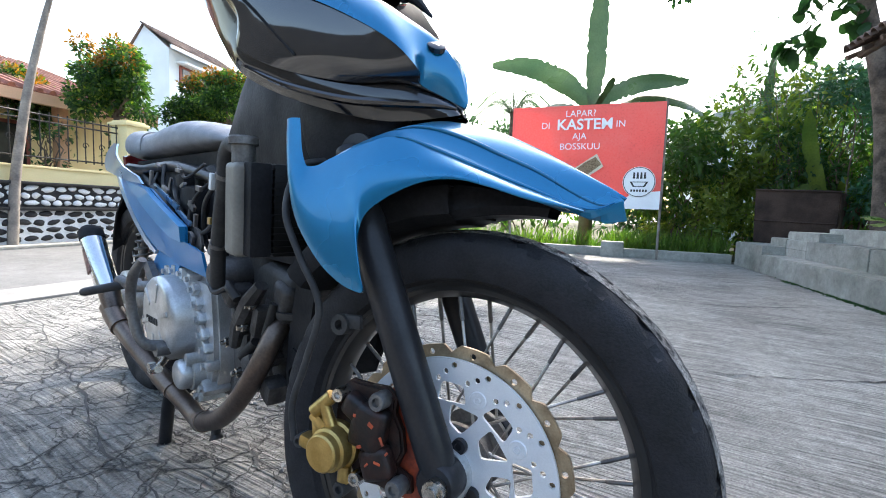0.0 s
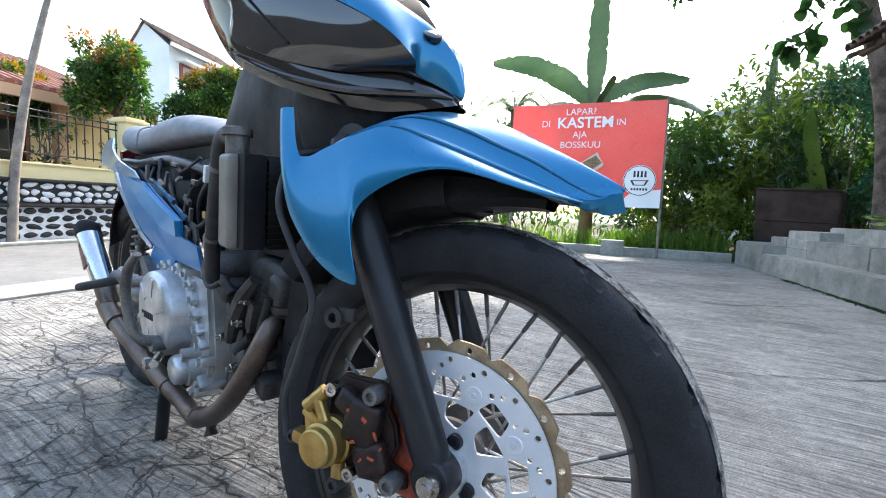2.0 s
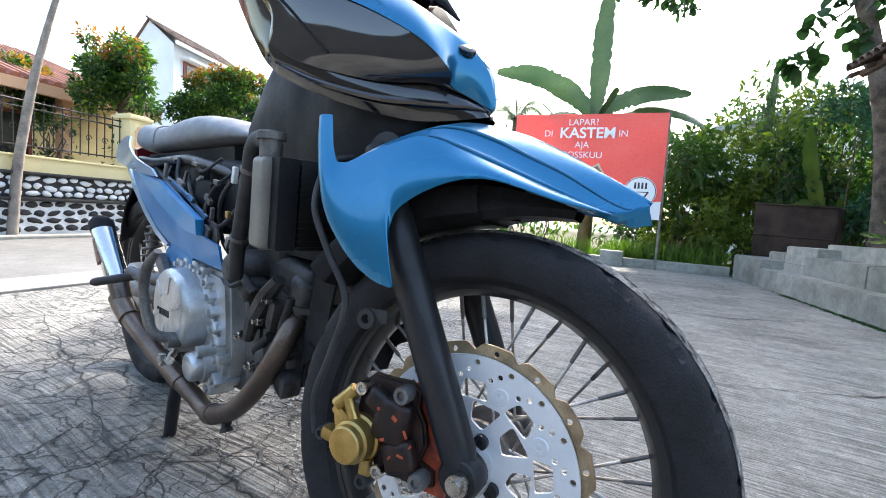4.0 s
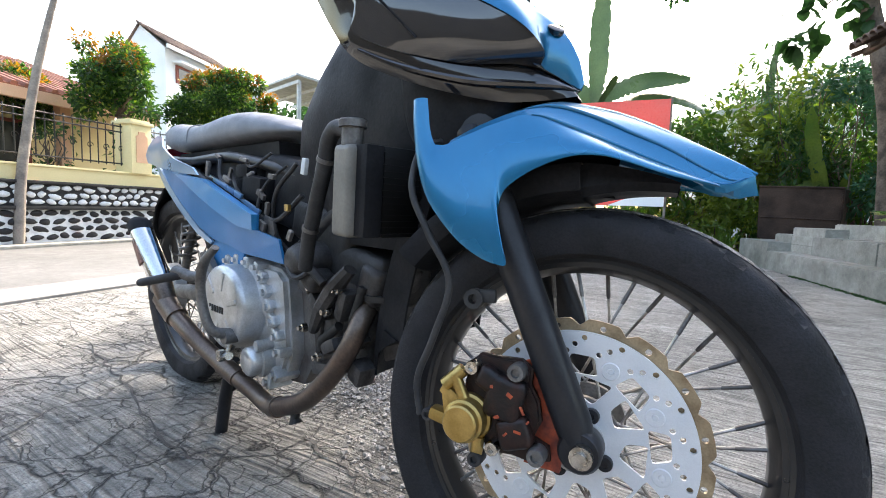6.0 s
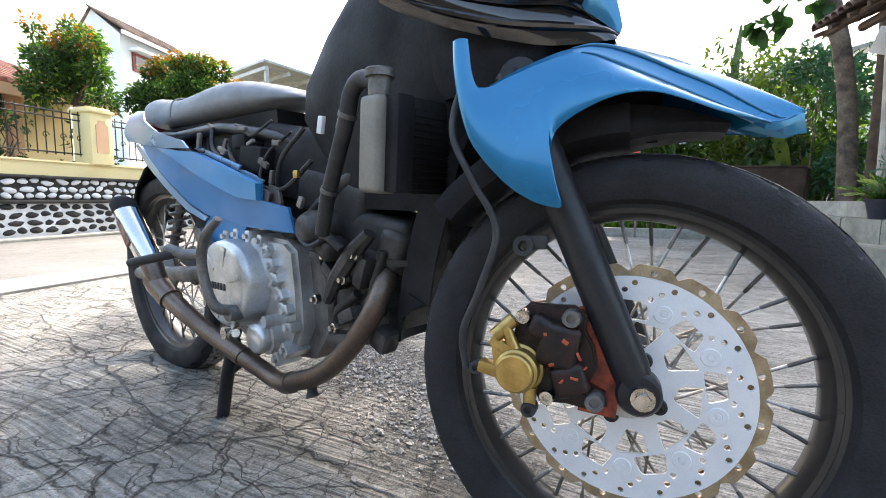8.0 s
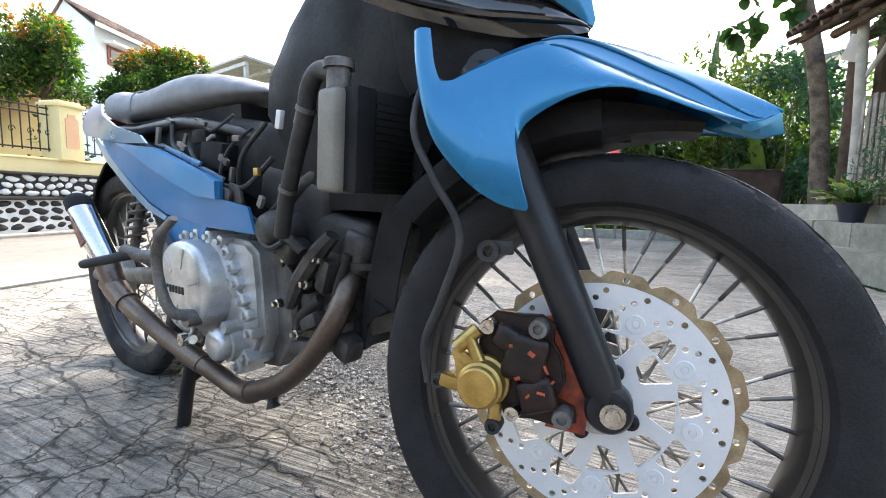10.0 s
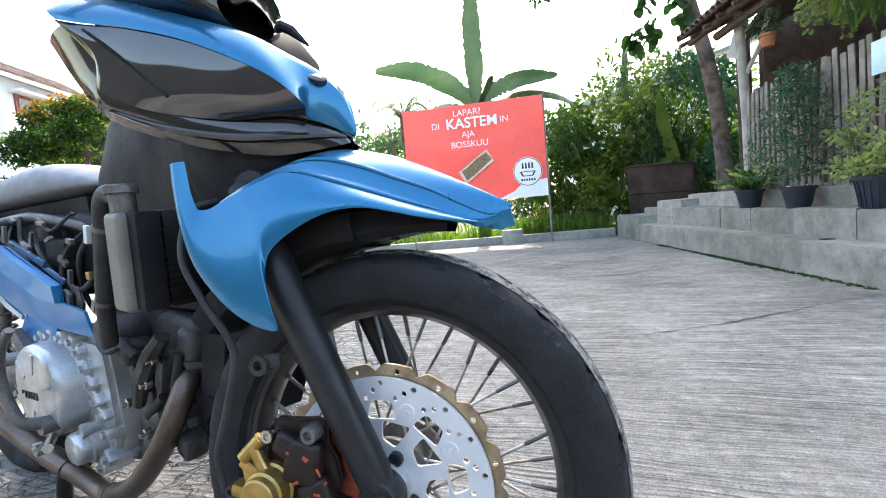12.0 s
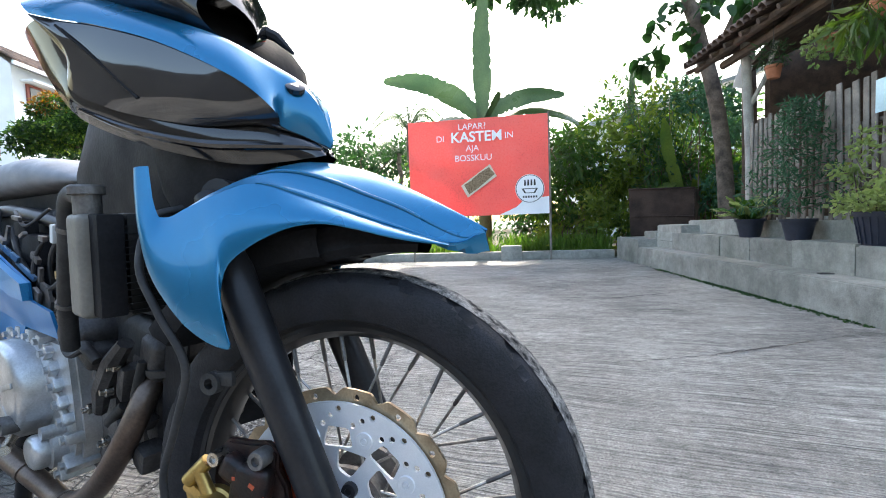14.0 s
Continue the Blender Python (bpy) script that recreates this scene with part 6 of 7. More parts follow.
tube(g, [(0, 0, -0.3), (0.0, 0, 1.5), (-0.05, 0, 3.2), (0.0, 0, 5.5), (-0.1, 0.3, 7.0)], [0.085, 0.08, 0.075, 0.05, 0.03], 14, True, 22)
# long limbs and a high unseen crown, added to shade the ground near the steps
for e in ((-1.6, 2.6, 7.1), (-2.6, 4.6, 7.3), (-1.8, 6.2, 7.2), (-2.8, 3.4, 7.0)):
    limb(g, (-0.03, 0.1, 5.2), e, 0.045, 0.012)
part("trunk", g, TIMBER, tree2)
C, R = clumps((-2.2, 4.8, 7.3), (1.8, 4.2, 0.9), 38, 0.55)
leaf_cloud("crown", C, R, 7500, 0.24, LEAF_D, tree2, 0.8, 0.6, 1.8)
bam = thing("feathery_bamboo", Matrix.Translation((2.05, 7.9, 0)), "fine feathery blue-green bamboo against the sky", "bamboo")
tips = []
for k in range(14):
    g = B()
    e = (0.42 * rng.normal(), 0.35 * rng.normal(), 2.35 + 0.75 * rng.random())
    tips += [np.array(p) for p in limb(g, (0.1 * rng.normal(), 0.1 * rng.normal(), 0), e, 0.012, 0.003, 0.05)[4:]]
    part("cane", g, BARK, bam)
leaf_cloud("foliage", tips, [0.24] * len(tips), 3600, 0.075, LEAF_F, bam, 1, 0.7, 6.0)
lp_ = thing("white_plate", Matrix.Translation((2.251, 5.528, 2.03)) @ Euler((0.3, 0.35, -0.5)).to_matrix().to_4x4(), "small white plate hung from the end of the eaves", "plate")
g = B()
box(g, (0, 0, 0), (0.13, 0.012, 0.24), 0.006)
part("sheet", g, BANNER_W, lp_)

# rusty bin
bin_ = thing("rusty_bin", Matrix.Translation((1.80, 6.98, 0)) @ Matrix.Rotation(radians(-22), 4, "Z"), "large dark rusty sheet-iron bin", "bin")
g = B()
plate(g, [(-0.40, 0.30), (0.40, 0.30), (0.41, 0.93), (-0.42, 0.96)], (), -0.30, 0.30)
bmesh.ops.bevel(g, geom=g.edges[:], offset=0.012, segments=2, affect="EDGES")
part("body", g, RUST, bin_)
g = B()
tube(g, [(-0.42, -0.31, 0.96), (0.41, -0.31, 0.93)], 0.012, 8)
tube(g, [(-0.40, -0.31, 0.58), (0.40, -0.31, 0.56)], 0.008, 8)
part("rim", g, RUST, bin_)
g = B()
box(g, (0, 0, 0.15), (0.7, 0.5, 0.30), 0.01)
part("base", g, STEPS, bin_)

# ---- fence, post, eaves ----
fx0, fy0, fx1, fy1 = 1.99, 4.60, 2.34, 1.2
fence = thing("slat_fence", Matrix.Identity(4), "weathered grey bamboo slat fence on the terrace", "fence")
fence["kind"] = "thing"
n_sl = 48
for k in range(n_sl):
    u = k / (n_sl - 1)
    x, y = fx0 + (fx1 - fx0) * u, fy0 + (fy1 - fy0) * u
    g = B()
    top = 1.38 + 0.015 * rng.normal() + 0.02 * u
    box(g, (x, y, (0.5 + top) / 2), (0.012, 0.048 + 0.006 * rng.normal(), top - 0.5), 0.004, (1.2 * rng.normal(), 0.8 * rng.normal(), 4), 1)
    part("slat", g, BAMBOO, fence)
for z in (0.68, 1.12):
    g = B()
    tube(g, [(fx0 + 0.03, fy0, z), (fx1 + 0.03, fy1, z)], 0.016, 8)
    part("rail", g, BAMBOO, fence)
for u in (0.02, 0.5, 1.0):
    g = B()
    x, y = fx0 + (fx1 - fx0) * u + 0.05, fy0 + (fy1 - fy0) * u
    box(g, (x, y, 0.95), (0.06, 0.06, 0.9), 0.006)
    part("post", g, TIMBER, fence)
g = B()
tube(g, [(2.07, 4.81, 0.45), (2.055, 4.81, 1.2), (2.02, 4.83, 2.15)], [0.045, 0.042, 0.040], 12)
tube(g, [(2.05, 4.82, 1.55), (2.13, 4.67, 1.80), (2.15, 4.52, 2.05)], 0.02, 8)
tagged(part("post", g, PALE_TIMBER), "bleached timber post carrying the eaves", "post")
eav = thing("shelter_roof", Matrix.Identity(4), "low tiled shelter roof on dark timber beams", "roof")
A0, A1 = np.array((1.76, 5.35, 2.09)), np.array((2.22, 2.4, 2.13))
g = B()
tube(g, [A0, A1], 0.035, 8)
tube(g, [A0 + (0.15, -0.3, -0.06), A1 + (0.15, 0, -0.06)], 0.04, 8)
tube(g, [A0 + (0.9, 0, 0.3), A1 + (0.9, 0, 0.3)], 0.04, 8)
part("beam", g, TIMBER, eav)
for k in range(13):
    g = B()
    p = A0 + (A1 - A0) * (k / 12)
    tube(g, [p + (-0.10, 0, -0.02), p + (2.4, 0.2, 1.0)], 0.022, 8)
    part("rafter", g, TIMBER, eav)
for k in range(30):
    for j in range(8):
        g = B()
        p = A0 + (A1 - A0) * ((k + 0.5) / 30) + np.array((-0.12 + 0.29 * j, 0.0, 0.045 + 0.125 * j))
        lathe(g, [(0.062, 0.0), (0.070, 0.0), (0.072, 0.33), (0.064, 0.33)], (0, 0, 0), "x", 8, True, (10, 170))
        bmesh.ops.rotate(g, verts=g.verts, cent=(0, 0, 0), matrix=Matrix.Rotation(radians(-22.5), 3, "Y"))
        bmesh.ops.translate(g, verts=g.verts, vec=Vector(p) - Vector((0, 0, 0.03)))
        part("tile", g, ROOF_OLD, eav, "", 38)
g = B()
box(g, (3.30, 3.9, 2.68), (2.5, 4.2, 0.03), 0, (0, -22.5, -8))
part("ceiling_mat", g, TIMBER, eav)
for x, y, z, r, lab, m in ((1.99, 4.19, 1.70, 0.060, "hanging terracotta pot with a thin fern", LEAF_D), (2.13, 3.68, 1.73, 0.060, "hanging terracotta pot with trailing variegated leaves", LEAF_V), (2.06, 3.05, 1.70, 0.06, "hanging basket with long pale fronds", LEAF_B)):
    t = thing("hanging_pot", Matrix.Translation((x, y, z)), lab, "hanging pot", "hanging pots under the eaves")
    g = B()
    lathe(g, [(0.0, -0.05), (r * 0.72, -0.05), (r * 0.95, 0.030), (r * 1.06, 0.030), (r * 1.06, 0.05), (r * 0.9, 0.05), (r * 0.8, 0.035), (0, 0.035)], (0, 0, 0), "z", 24)
    part("pot", g, TERRA, t)
    g = B()
    for k in range(3):
        a = 2.1 * k
        tube(g, [(r * math.cos(a), r * math.sin(a), 0.045), (0, 0, 0.26)], 0.0018, 5)
    tube(g, [(0, 0, 0.26), (0, 0, 0.40)], 0.002, 5)
    part("wire", g, IRON, t)
    if m is LEAF_D:
        leaf_cloud("foliage", [(0, 0, 0.12), (0.05, 0.03, 0.16), (-0.06, 0, 0.13)], [0.12, 0.10, 0.11], 260, 0.05, LEAF_D, t, 1, 0.1, 5)
    elif m is LEAF_V:
        leaf_cloud("foliage", [(0, 0, 0.06), (0.07, 0, 0.0), (-0.08, 0.02, 0.02), (0.08, -0.05, -0.10), (-0.10, -0.04, -0.10), (0, -0.08, 0.04), (0.12, 0, -0.18)], [0.10, 0.09, 0.10, 0.06, 0.06, 0.08, 0.04], 420, 0.036, LEAF_V, t, 1, 0.5, 1.4)
    else:
        leaf_cloud("foliage", [(0, 0, 0.05), (0.06, 0, -0.05), (-0.08, 0, -0.05)], [0.15, 0.14, 0.14], 200, 0.14, LEAF_B, t, 1, 1.3, 5)
pos = thing("paper_notice", Matrix.Translation((2.125, 3.04, 1.24)) @ Matrix.Rotation(radians(-84), 4, "Z"), "pale blue paper notice pinned to the fence", "notice")
g = B()
box(g, (0, -0.012, 0), (0.27, 0.003, 0.19), 0.001)
part("sheet", g, POSTER, pos)

g = B()
box(g, (4.4, 3.6, 1.75), (0.12, 6.0, 2.5), 0, (0, 0, 5))
box(g, (3.6, 6.4, 1.75), (1.6, 0.12, 2.5), 0, (0, 0, 5))
tagged(part("wall_east", g, TIMBER), "dark timber back wall of the shelter", "wall", kind="structure")

# ---- potted plants on the steps ----
def pot(base, r, h, label, m=POT):
    t = thing("plant_pot", Matrix.Translation(base), label, "potted plant")
    g = B()
    lathe(g, [(0.0, 0.0), (r * 0.68, 0.0), (r * 0.72, 0.02), (r * 0.95, h * 0.86), (r * 1.05, h * 0.86), (r * 1.07, h), (r * 0.96, h), (r * 0.92, h * 0.9), (0, h * 0.88)], (0, 0, 0), "z", 32)
    part("pot", g, m, t)
    g = B()
    lathe(g, [(0.0, h * 0.90), (r * 0.93, h * 0.90)], (0, 0, 0), "z", 20)
    part("soil", g, EARTH, t)
    return t


t = pot((1.83, 4.20, 0.385), 0.105, 0.15, "black pot with a rosette of broad striped leaves")
for k in range(46):
    a, el = rng.random() * 6.28, 0.25 + 1.0 * rng.random()
    e = np.array((math.cos(a) * math.cos(el), math.sin(a) * math.cos(el), math.sin(el))) * (0.22 + 0.12 * rng.random())
    b0 = np.array((0, 0, 0.11))
    g = big_leaf(B(), [b0, b0 + e * 0.55 + (0, 0, 0.03), b0 + e + (0, 0, -0.02)], 0.026, 0.25, 10, 0, (-math.sin(a), math.cos(a), 0.05))
    part("leaf", g, LEAF_V if k % 3 else LEAF_A, t, "", 70)
t = pot((1.915, 3.62, 0.385), 0.105, 0.15, "black pot with a tall tiered feathery conifer")
g = B()
tube(g, [(0, 0, 0.1), (0.01, 0, 0.5), (0.0, 0, 0.98)], [0.010, 0.008, 0.003], 8)
tips = []
for k in range(11):
    z = 0.22 + 0.068 * k
    for j in range(6):
        a = 2 * math.pi * j / 6 + k
        L = 0.33 * (1 - k / 13) + 0.03
        e = (L * math.cos(a), L * math.sin(a), z + 0.02 + 0.05 * rng.random())
        tube(g, [(0, 0, z), e], [0.003, 0.001], 5)
        tips += [np.array((e[0] * u, e[1] * u, z + (e[2] - z) * u)) for u in (0.25, 0.45, 0.6, 0.75, 0.9, 1.0)]
part("stem", g, BARK, t)
leaf_cloud("foliage", tips, [0.032] * len(tips), 2400, 0.058, LEAF_F, t, 0.5, 0.2, 6)
t = pot((2.03, 2.99, 0.385), 0.12, 0.19, "large ribbed black pot with pale variegated shrub")
g = B()
C = []
for k in range(12):
    a = rng.random() * 6.28
    e = (0.22 * math.cos(a) + 0.02, 0.22 * math.sin(a), 0.22 + 0.22 * rng.random())
    C += [np.array(p) for p in limb(g, (0, 0, 0.16), e, 0.006, 0.002, 0.15)[3:]]
for e in ((-0.05, 0.12, 0.62), (0.02, 0.02, 0.66), (-0.10, 0.2, 0.45)):
    C += [np.array(p) for p in limb(g, (0, 0, 0.16), e, 0.006, 0.002, 0.15)[5:]]
part("stem", g, BARK, t)
leaf_cloud("foliage", C, [0.06] * len(C), 1500, 0.036, LEAF_V, t, 0.8, 0.2, 1.6)
for k in range(20):
    g = B()
    a = 2 * math.pi * k / 20
    tube(g, [(0.090 * math.cos(a), 0.090 * math.sin(a), 0.01), (0.114 * math.cos(a), 0.114 * math.sin(a), 0.16)], 0.004, 5)
    part("rib", g, POT, t)
# pebbles on the soil of the second pot
for k in range(5):
    g = B()
    bmesh.ops.create_icosphere(g, subdivisions=1, radius=0.012)
    o = part("pebble", g, WHITESTONE)
    o.location = (1.915 - 0.06 + 0.03 * k, 3.62 - 0.05, 0.523)
    tagged(o, "white pebble on the soil of the pot", "pebble", "pebbles in the pot")

# moss along the foot of the lower step: uncountable
V, F = [], []
for k in range(1500):
    y = 2.6 + 2.7 * rng.random() ** 0.8
    y = y if math.sin(y * 2.3) + math.sin(y * 5.1) > -0.4 else 4.2 + 0.5 * rng.normal()
    x = line_x(y) - abs(rng.normal()) * 0.022
    h = 0.004 + 0.011 * rng.random()
    a = rng.random() * 6.28
    dx, dy = 0.008 * math.cos(a), 0.008 * math.sin(a)
    i = len(V)
    V += [(x - dx, y - dy, 0.0), (x + dx, y + dy, 0.0), (x + dy * 0.6, y + dx * 0.6, h)]
    F += [(i, i + 1, i + 2)]
tagged(raw("moss", V, F, LEAF_D), "dark green moss along the foot of the step", "moss", kind="stuff")


# ---- painted stone wall, garden fence and houses over the road ----
TURN = Matrix.Rotation(radians(97), 4, "Z")
WM = Matrix.Translation((-6.16, 3.84, 0)) @ TURN @ Matrix.Diagonal((0.85, 0.85, 0.735, 1))
PM = Matrix.Translation((-6.16, 3.84, -0.14)) @ TURN @ Matrix.Scale(0.90, 4)     # pillars and ironwork on the wall
GARDEN = Matrix.Translation((-5.985, 3.93, 0)) @ Matrix.Rotation(radians(25), 4, "Z") @ Matrix.Scale(0.82, 4)
wall = thing("wall_garden", WM, "garden wall with bands of painted black and white stones", "wall", "", "structure")
g = B()
box(g, (-1.7, 0.15, 0.30), (9.0, 0.30, 0.56))
lower = part("wall_lower", g, WHITESTONE, wall, "white painted mortar with black stones")
g = B()
box(g, (-1.7, 0.15, 0.765), (9.0, 0.30, 0.36))
upper = part("wall_upper", g, BLACKWALL, wall, "black painted mortar with white stones")
g = B()
box(g, (-1.7, 0.13, 0.575), (9.0, 0.36, 0.055), 0.008)
box(g, (-1.7, 0.13, 0.955), (9.0, 0.36, 0.045), 0.008)
part("wall_band", g, BLACKWALL, wall)
g = B()
box(g, (-1.7, 0.16, 1.085), (9.0, 0.22, 0.22))
box(g, (-1.7, 0.16, 1.205), (9.0, 0.27, 0.035), 0.006)
part("wall_coping", g, WALL_Y, wall, "cream yellow plaster plinth")
g = B()
box(g, (-1.7, -0.12, 0.03), (9.0, 0.25, 0.05), 0.01)
part("wall_foot", g, STEPS, wall)
stones = []
for v in range(10):
    g = B()
    bmesh.ops.create_icosphere(g, subdivisions=2, radius=1)
    for q in g.verts:
        n_ = noise.noise(q.co * 1.1 + Vector((v * 7, 0, 0)))
        q.co *= 1 + 0.30 * n_
    finish(g, 80)
    me = bpy.data.meshes.new("stone")
    g.to_mesh(me)
    g.free()
    stones.append(me)
pair = {}
for key, m_ in (("w", WHITESTONE), ("b", BLACKWALL)):
    pair[key] = []
    for me in stones:
        c = me.copy()
        c.materials.append(m_)
        pair[key].append(c)


def lay(parent, key, x0, x1, z0, z1, rows_, w):
    h = (z1 - z0) / rows_
    for r in range(rows_):
        x = x0 + rng.random() * w
        while x < x1:
            ww = w * (0.65 + 0.7 * rng.random())
            o = new("stone", pair[key][int(rng.integers(10))])
            o.parent = parent
            o.location = (x + ww / 2, 0.0 if key == "b" else 0.0, z0 + h * (r + 0.5) + 0.012 * rng.normal())
            o.scale = (ww * 0.44, 0.028, h * (0.34 + 0.09 * rng.random()))
            o.rotation_euler = (0, rng.normal() * 0.25, 0)
            x += ww
lay(upper, "w", -4.6, 3.4, 0.60, 0.935, 3, 0.165)
lay(lower, "b", -4.6, 3.4, 0.07, 0.55, 4, 0.185)


def pillar(s):
    t = thing("gate_pillar", PM @ Matrix.Translation((s, 0.12, 0)), "cream pillar with peach inset panel on the garden wall", "pillar", "pillars of the garden wall")
    g = B()
    box(g, (0, 0, 1.50), (0.32, 0.32, 0.72), 0.008)
    box(g, (0, 0, 1.865), (0.38, 0.38, 0.05), 0.01)
    box(g, (0, 0, 1.90), (0.30, 0.30, 0.04), 0.01)
    part("pillar_body", g, WALL_Y, t)
    g = B()
    plate(g, [(-0.09, 1.30), (0.09, 1.30), (0.09, 1.68), (0.055, 1.70), (0.05, 1.745), (-0.05, 1.745), (-0.055, 1.70), (-0.09, 1.68)], (), -0.170, -0.158)
    part("panel", g, PEACH, t)
    return t


for s in (-0.05, -2.75, 2.65):
    pillar(s)
fen = thing("iron_fence", PM @ Matrix.Translation((0, 0.14, 0)), "dark wrought-iron garden fence with curled bars", "fence")
for z in (1.27, 1.72, 1.80):
    g = B()
    tube(g, [(-4.6, 0, z), (2.6, 0, z)], 0.011, 6)
    part("rail", g, IRON, fen)
bars = B()
tube(bars, [(0, 0, 1.24), (0, 0, 1.84)], 0.0075, 6)
finish(bars)
bme = bpy.data.meshes.new("bar")
bars.to_mesh(bme)
bars.free()
bme.materials.append(IRON)
curl = B()
pts = [(0.045 * math.cos(a) * (1 - a / 9), 0, 1.48 + 0.05 * math.sin(a) * (1 - a / 9)) for a in np.linspace(0, 6.5, 22)]
tube(curl, pts, 0.005, 5)
finish(curl)
cme = bpy.data.meshes.new("scroll")
curl.to_mesh(cme)
curl.free()
cme.materials.append(IRON)
for k in range(66):
    x = -4.55 + 0.108 * k
    if min(abs(x + 0.05), abs(x + 2.75)) < 0.17:
        continue
    for nm, me in (("bar", bme), ("scroll", cme)):
        if nm == "scroll" and k % 2:
            continue
        o = new(nm, me)
        o.parent = fen
        o.location.x = x

# yellow house behind
yh = thing("yellow_house", Matrix.Translation((-8.25, 2.56, 0)) @ TURN @ Matrix.Scale(0.90, 4), "cream yellow bungalow with clay tile roof and peach columns", "house")
g = B()
box(g, (0, 1.5, 1.15), (5.2, 3.0, 2.3))
part("wall", g, WALL_Y, yh)
g = B()
box(g, (-0.2, 1.2, 2.82), (6.0, 4.2, 0.10), 0, (18, 0, 0))
part("roof", g, ROOF, yh)
for k in range(34):   # lines of roof tiles
    g = B()
    tube(g, [(-3.1 + 0.18 * k, -0.82, 2.22), (-3.1 + 0.18 * k, 3.1, 3.50)], 0.055, 6)
    part("roof_tile", g, ROOF, yh)
g = B()
box(g, (-0.2, -0.85, 2.10), (6.0, 0.10, 0.16))
part("fascia", g, PEACH, yh)
for x in (-1.9, 0.05, 1.3):
    g = B()
    box(g, (x, -0.55, 1.05), (0.16, 0.16, 2.1), 0.01)
    part("column", g, PEACH, yh)
for x in (-1.3, 0.8):
    g = B()
    box(g, (x, -0.01, 1.35), (0.7, 0.06, 0.95))
    w_ = part("window", g, WIN_RED, yh)
    g = B()
    box(g, (x, -0.045, 1.35), (0.58, 0.02, 0.83))
    part("pane", g, GLASSDARK, w_)

# white two-storey house far behind
wh = thing("white_house", Matrix.Identity(4), "white two-storey house with shallow dark tile roof", "house")
A_, B_ = Vector((-22.4, 13.3, 0)), Vector((-20.2, 13.9, 0))
ax = (B_ - A_).normalized()
dep = Vector((-ax.y, ax.x, 0))
wlen = (B_ - A_).length
HM = Matrix.Translation(A_) @ Matrix.Rotation(math.atan2(ax.y, ax.x), 4, "Z")
wh.matrix_basis = HM @ Matrix.Diagonal((1, 1, 0.93, 1))
g = B()
plate(g, [(0, 0), (wlen, 0), (wlen, 7.9), (wlen * 0.45, 9.0), (0, 7.5)], (), 0, 5.0)
part("wall", g, WALL_W, wh)
g = B()
for x0, z0, x1, z1 in ((-0.15, 7.42, wlen * 0.45, 9.08), (wlen * 0.45, 9.08, wlen + 0.45, 7.95)):
    an = math.degrees(math.atan2(z1 - z0, x1 - x0))
    box(g, ((x0 + x1) / 2, 2.5, (z0 + z1) / 2), (math.hypot(x1 - x0, z1 - z0), 5.15, 0.07), 0, (0, -an, 0))
roof_w = part("roof", g, ROOF_OLD, wh)
for k in range(24):
    g = B()
    tube(g, [(wlen * 0.45, -0.20 + 0.22 * k, 9.1), (wlen + 0.45, -0.20 + 0.22 * k, 7.98)], 0.05, 6)
    part("roof_tile", g, ROOF_OLD, wh)
g = B()
box(g, (wlen + 0.52, 2.4, 7.80), (0.08, 5.8, 0.16))
part("fascia", g, WALL_W, wh)
g = B()
box(g, (wlen + 0.02, 1.9, 6.85), (0.10, 2.6, 0.85))
w_ = part("window", g, WIN_RED, wh)
g = B()
box(g, (wlen + 0.06, 1.9, 6.85), (0.06, 2.35, 0.62))
part("pane", g, GLASSDARK, w_)
g = B()
box(g, (wlen + 0.25, 1.9, 7.36), (0.5, 3.0, 0.10))
part("canopy", g, WALL_W, wh)

# steel carport
cp = thing("carport", Matrix.Translation((-7.45, 8.6, 0)) @ Matrix.Rotation(radians(70), 4, "Z"), "grey steel carport canopy beside the houses", "carport")
g = B()
box(g, (0.4, 0.0, 3.12), (2.6, 2.2, 0.05), 0, (0, 4, 0))
part("roof", g, STEEL_GREY, cp)
for x, y in ((-0.8, -1.0), (-0.8, 1.0), (1.6, -1.0), (1.6, 1.0)):
    g = B()
    box(g, (x, y, 1.55), (0.07, 0.07, 3.1))
    part("post", g, STEEL_GREY, cp)
for k in range(6):
    g = B()
    box(g, (-0.85 + 0.5 * k, 0, 3.04 - 0.03 * k + 0.03), (0.05, 2.2, 0.07))
    part("purlin", g, STEEL_GREY, cp)
far_r = thing("far_shed", Matrix.Translation((3.4, 14.2, 0)) @ Matrix.Rotation(radians(15), 4, "Z"), "pale far shed roof above the shrubs", "shed")
g = B()
box(g, (0, 1.0, 1.6), (4.5, 3, 3.2))
part("wall", g, WALL_W, far_r)
g = B()
box(g, (0, 1.0, 3.7), (5.4, 4, 0.10), 0, (0, -16, 0))
part("roof", g, STEEL_GREY, far_r)

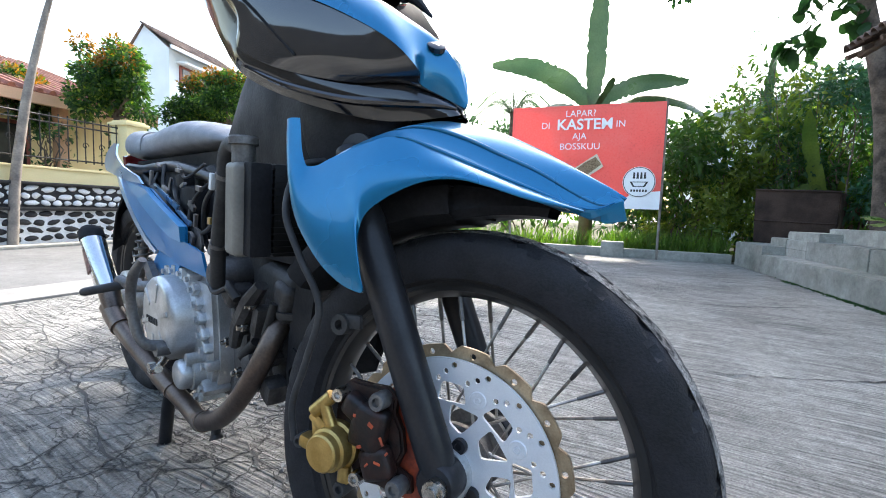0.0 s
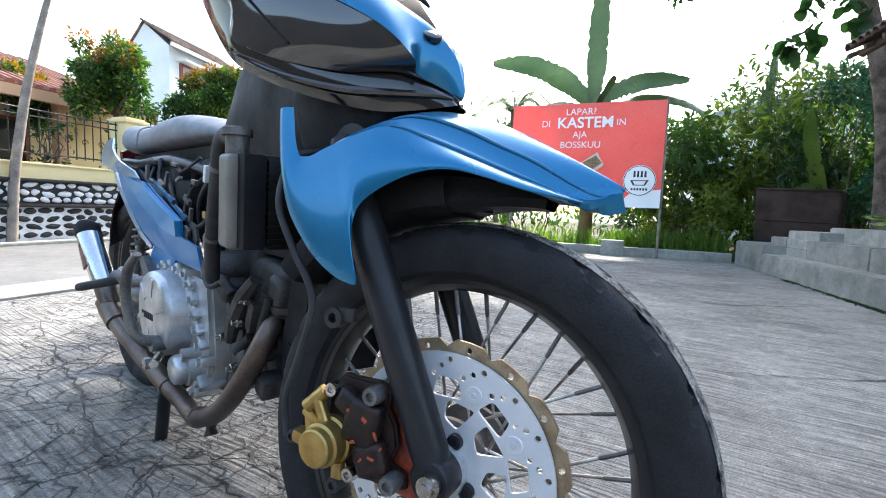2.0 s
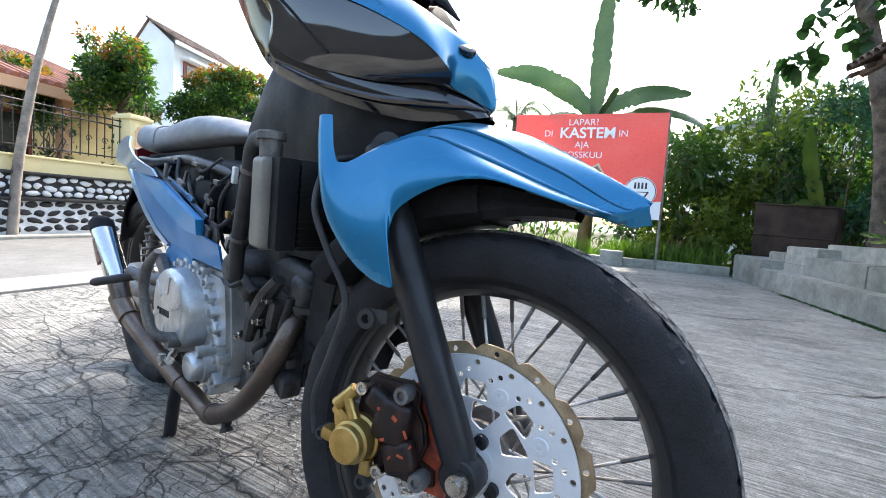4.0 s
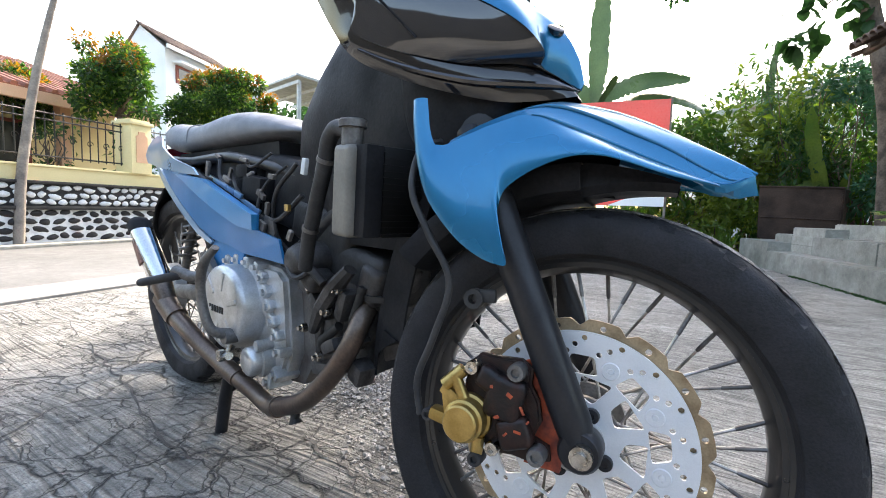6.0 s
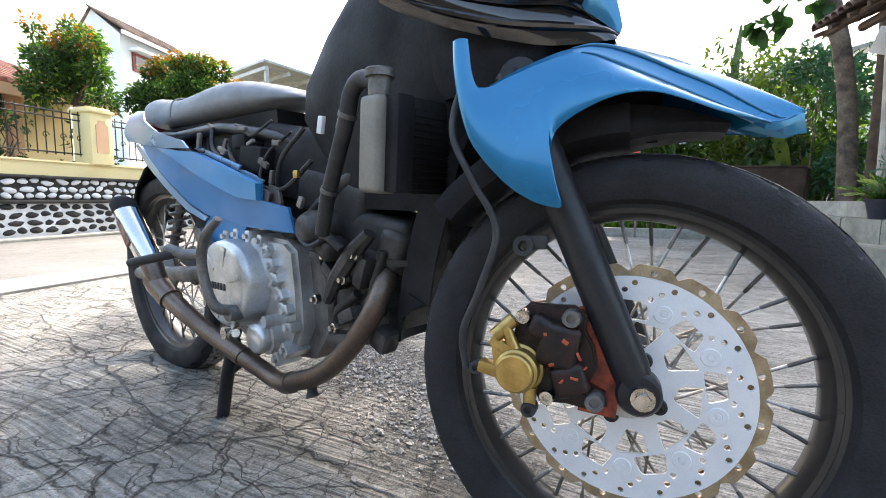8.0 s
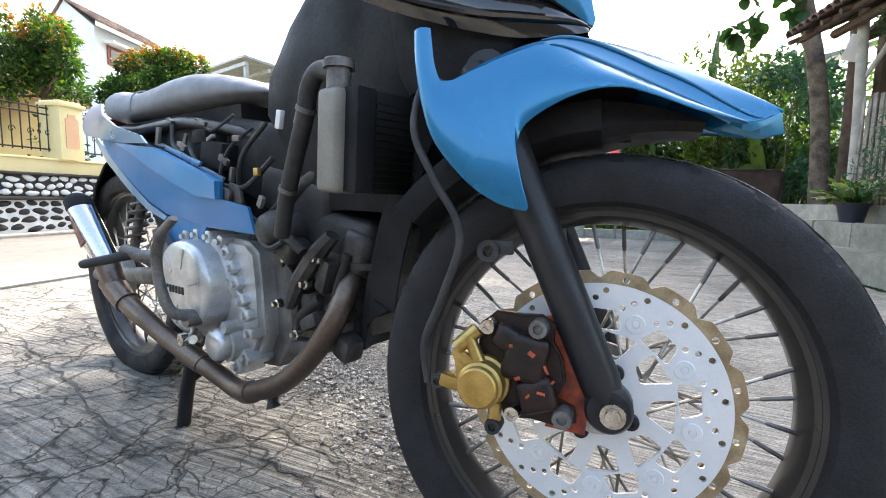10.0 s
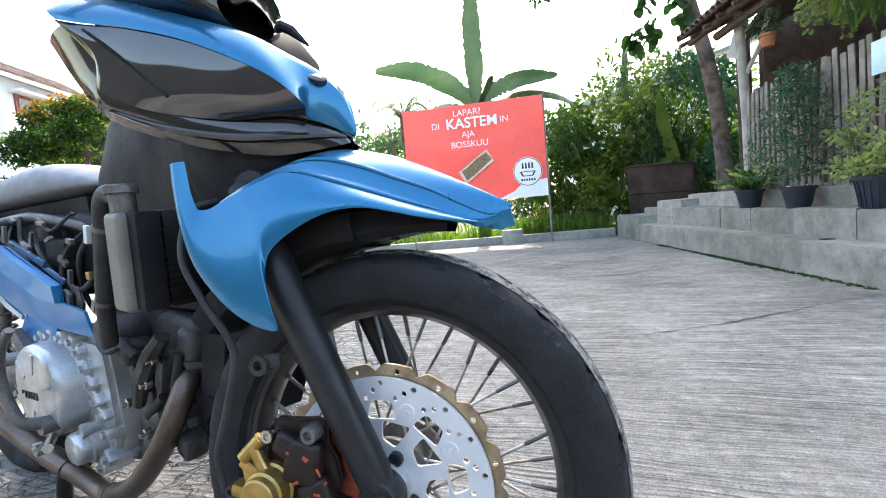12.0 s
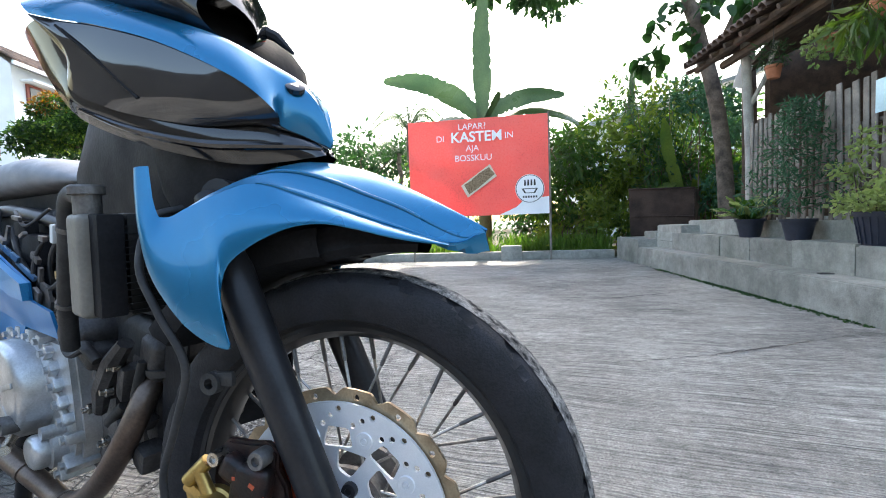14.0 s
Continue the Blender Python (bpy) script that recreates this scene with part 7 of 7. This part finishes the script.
# trees before the houses: bare trunks, crowns above the fence
def lollipop(s, d, low_, top, rx, ry, leaves, lab):
    b = GARDEN @ Vector((s, d, 0))
    t = thing("garden_tree", Matrix.Translation(b) @ Matrix.Rotation(radians(25), 4, "Z") @ Matrix.Scale(0.85, 4), lab, "tree")
    g = B()
    limb(g, (0, 0, 0), (0.03, 0.02, low_ + 0.1), 0.06, 0.045, 0.04)
    C = []
    for k in range(26):
        a, u = rng.random() * 6.28, rng.random() ** 0.5
        z = low_ + (top - low_) * rng.random()
        f = math.sin(math.pi * min(0.95, 0.22 + 0.62 * (z - low_) / (top - low_)))
        C.append((rx * f * u * math.cos(a), ry * f * u * math.sin(a), z))
        if k < 9:
            limb(g, (0.03, 0.02, low_), C[-1], 0.022, 0.006)
    part("trunk", g, BARK, t)
    C = np.array(C)
    R_ = 0.24 * (0.5 + 0.9 * rng.random(len(C)))
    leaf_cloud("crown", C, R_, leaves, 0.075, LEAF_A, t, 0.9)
    # deeper green inside, lighter outside: the crown's shade and sun put into colour
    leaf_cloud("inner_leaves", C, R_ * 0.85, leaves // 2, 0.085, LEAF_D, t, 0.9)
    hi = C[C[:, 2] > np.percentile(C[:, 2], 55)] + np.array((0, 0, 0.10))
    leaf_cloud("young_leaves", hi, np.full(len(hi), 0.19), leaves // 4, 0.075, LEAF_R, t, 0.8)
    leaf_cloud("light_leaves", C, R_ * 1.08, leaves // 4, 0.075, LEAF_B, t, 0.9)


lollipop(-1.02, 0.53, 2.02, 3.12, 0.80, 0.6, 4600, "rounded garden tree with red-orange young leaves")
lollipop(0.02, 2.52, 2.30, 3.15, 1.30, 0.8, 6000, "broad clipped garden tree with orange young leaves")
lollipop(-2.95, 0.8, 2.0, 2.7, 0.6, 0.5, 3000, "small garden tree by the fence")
for s, d in ((-0.62, 0.35), (-2.1, 0.5)):
    b = GARDEN @ Vector((s, d, 0.9))
    bush("climbing_shrub", b, 0.38, 0.95, 200, 0.075, LEAF_D, "dark sparse climbing shrub behind the iron fence")
pl = thing("leaning_pole", Matrix.Identity(4), "thin weathered wooden pole at the roadside", "pole")
g = B()
tube(g, [(-5.97, 2.39, 0.0), (-5.957, 2.43, 0.70), (-5.935, 2.484, 1.175), (-5.908, 2.548, 1.653), (-5.871, 2.633, 2.138), (-5.82, 2.745, 2.69), (-5.74, 2.92, 3.4)], [0.052, 0.048, 0.046, 0.042, 0.036, 0.028, 0.02], 10, True, 24)
part("shaft", g, POLE, pl)

# tall trees round the yard, behind the camera and beside it
for x, y, h, sp, n in ((-13, 12, 4.0, 2.0, 3000), (7.5, 11.0, 6.5, 2.4, 4200), (-1.5, 26, 5.0, 3.0, 3000), (-9, 22, 5.0, 3.0, 3000), (5, 24, 6.0, 3.0, 3000)):
    small_tree("distant_tree", (x, y, 0), h, sp, n, 0.28, (LEAF_D,), "leafy tree beyond the yard", 0.16, 0.8)

# loose gravel where the slab has broken up: uncountable
V, F = [], []
ico = [(0, 0, 1), (0.9, 0, -0.3), (-0.5, 0.8, -0.3), (-0.5, -0.8, -0.3)]
for k in range(2600):
    u = rng.random()
    px_, py_ = (-0.22 - 0.55 * u + 0.085 * rng.normal(), 0.66 + 0.45 * u + 0.085 * rng.normal())
    if k % 4 == 0:
        px_, py_ = -0.7 + 0.8 * rng.normal(), 0.95 + 0.5 * rng.normal()
    s = (0.003 + 0.008 * rng.random() ** 3) if k % 4 else 0.0015 + 0.002 * rng.random()
    M = Euler(rng.random(3) * 6.28).to_matrix()
    i = len(V)
    for q in ((1, 0, 0), (-1, 0.2, 0), (0, 1, 0.1), (0.1, -1, 0), (0, 0, 0.8), (0, 0.1, -0.8)):
        w = M @ Vector(q) * s * (0.7 + 0.5 * rng.random())
        V.append((px_ + w.x, py_ + w.y, max(0.0, s * 0.25 + w.z * 0.6)))
    F += [(i + a, i + b, i + c) for a, b, c in ((0, 2, 4), (2, 1, 4), (1, 3, 4), (3, 0, 4), (2, 0, 5), (1, 2, 5), (3, 1, 5), (0, 3, 5))]
tagged(raw("gravel", V, F, STONE), "loose grey gravel on the broken slab", "gravel", kind="stuff")
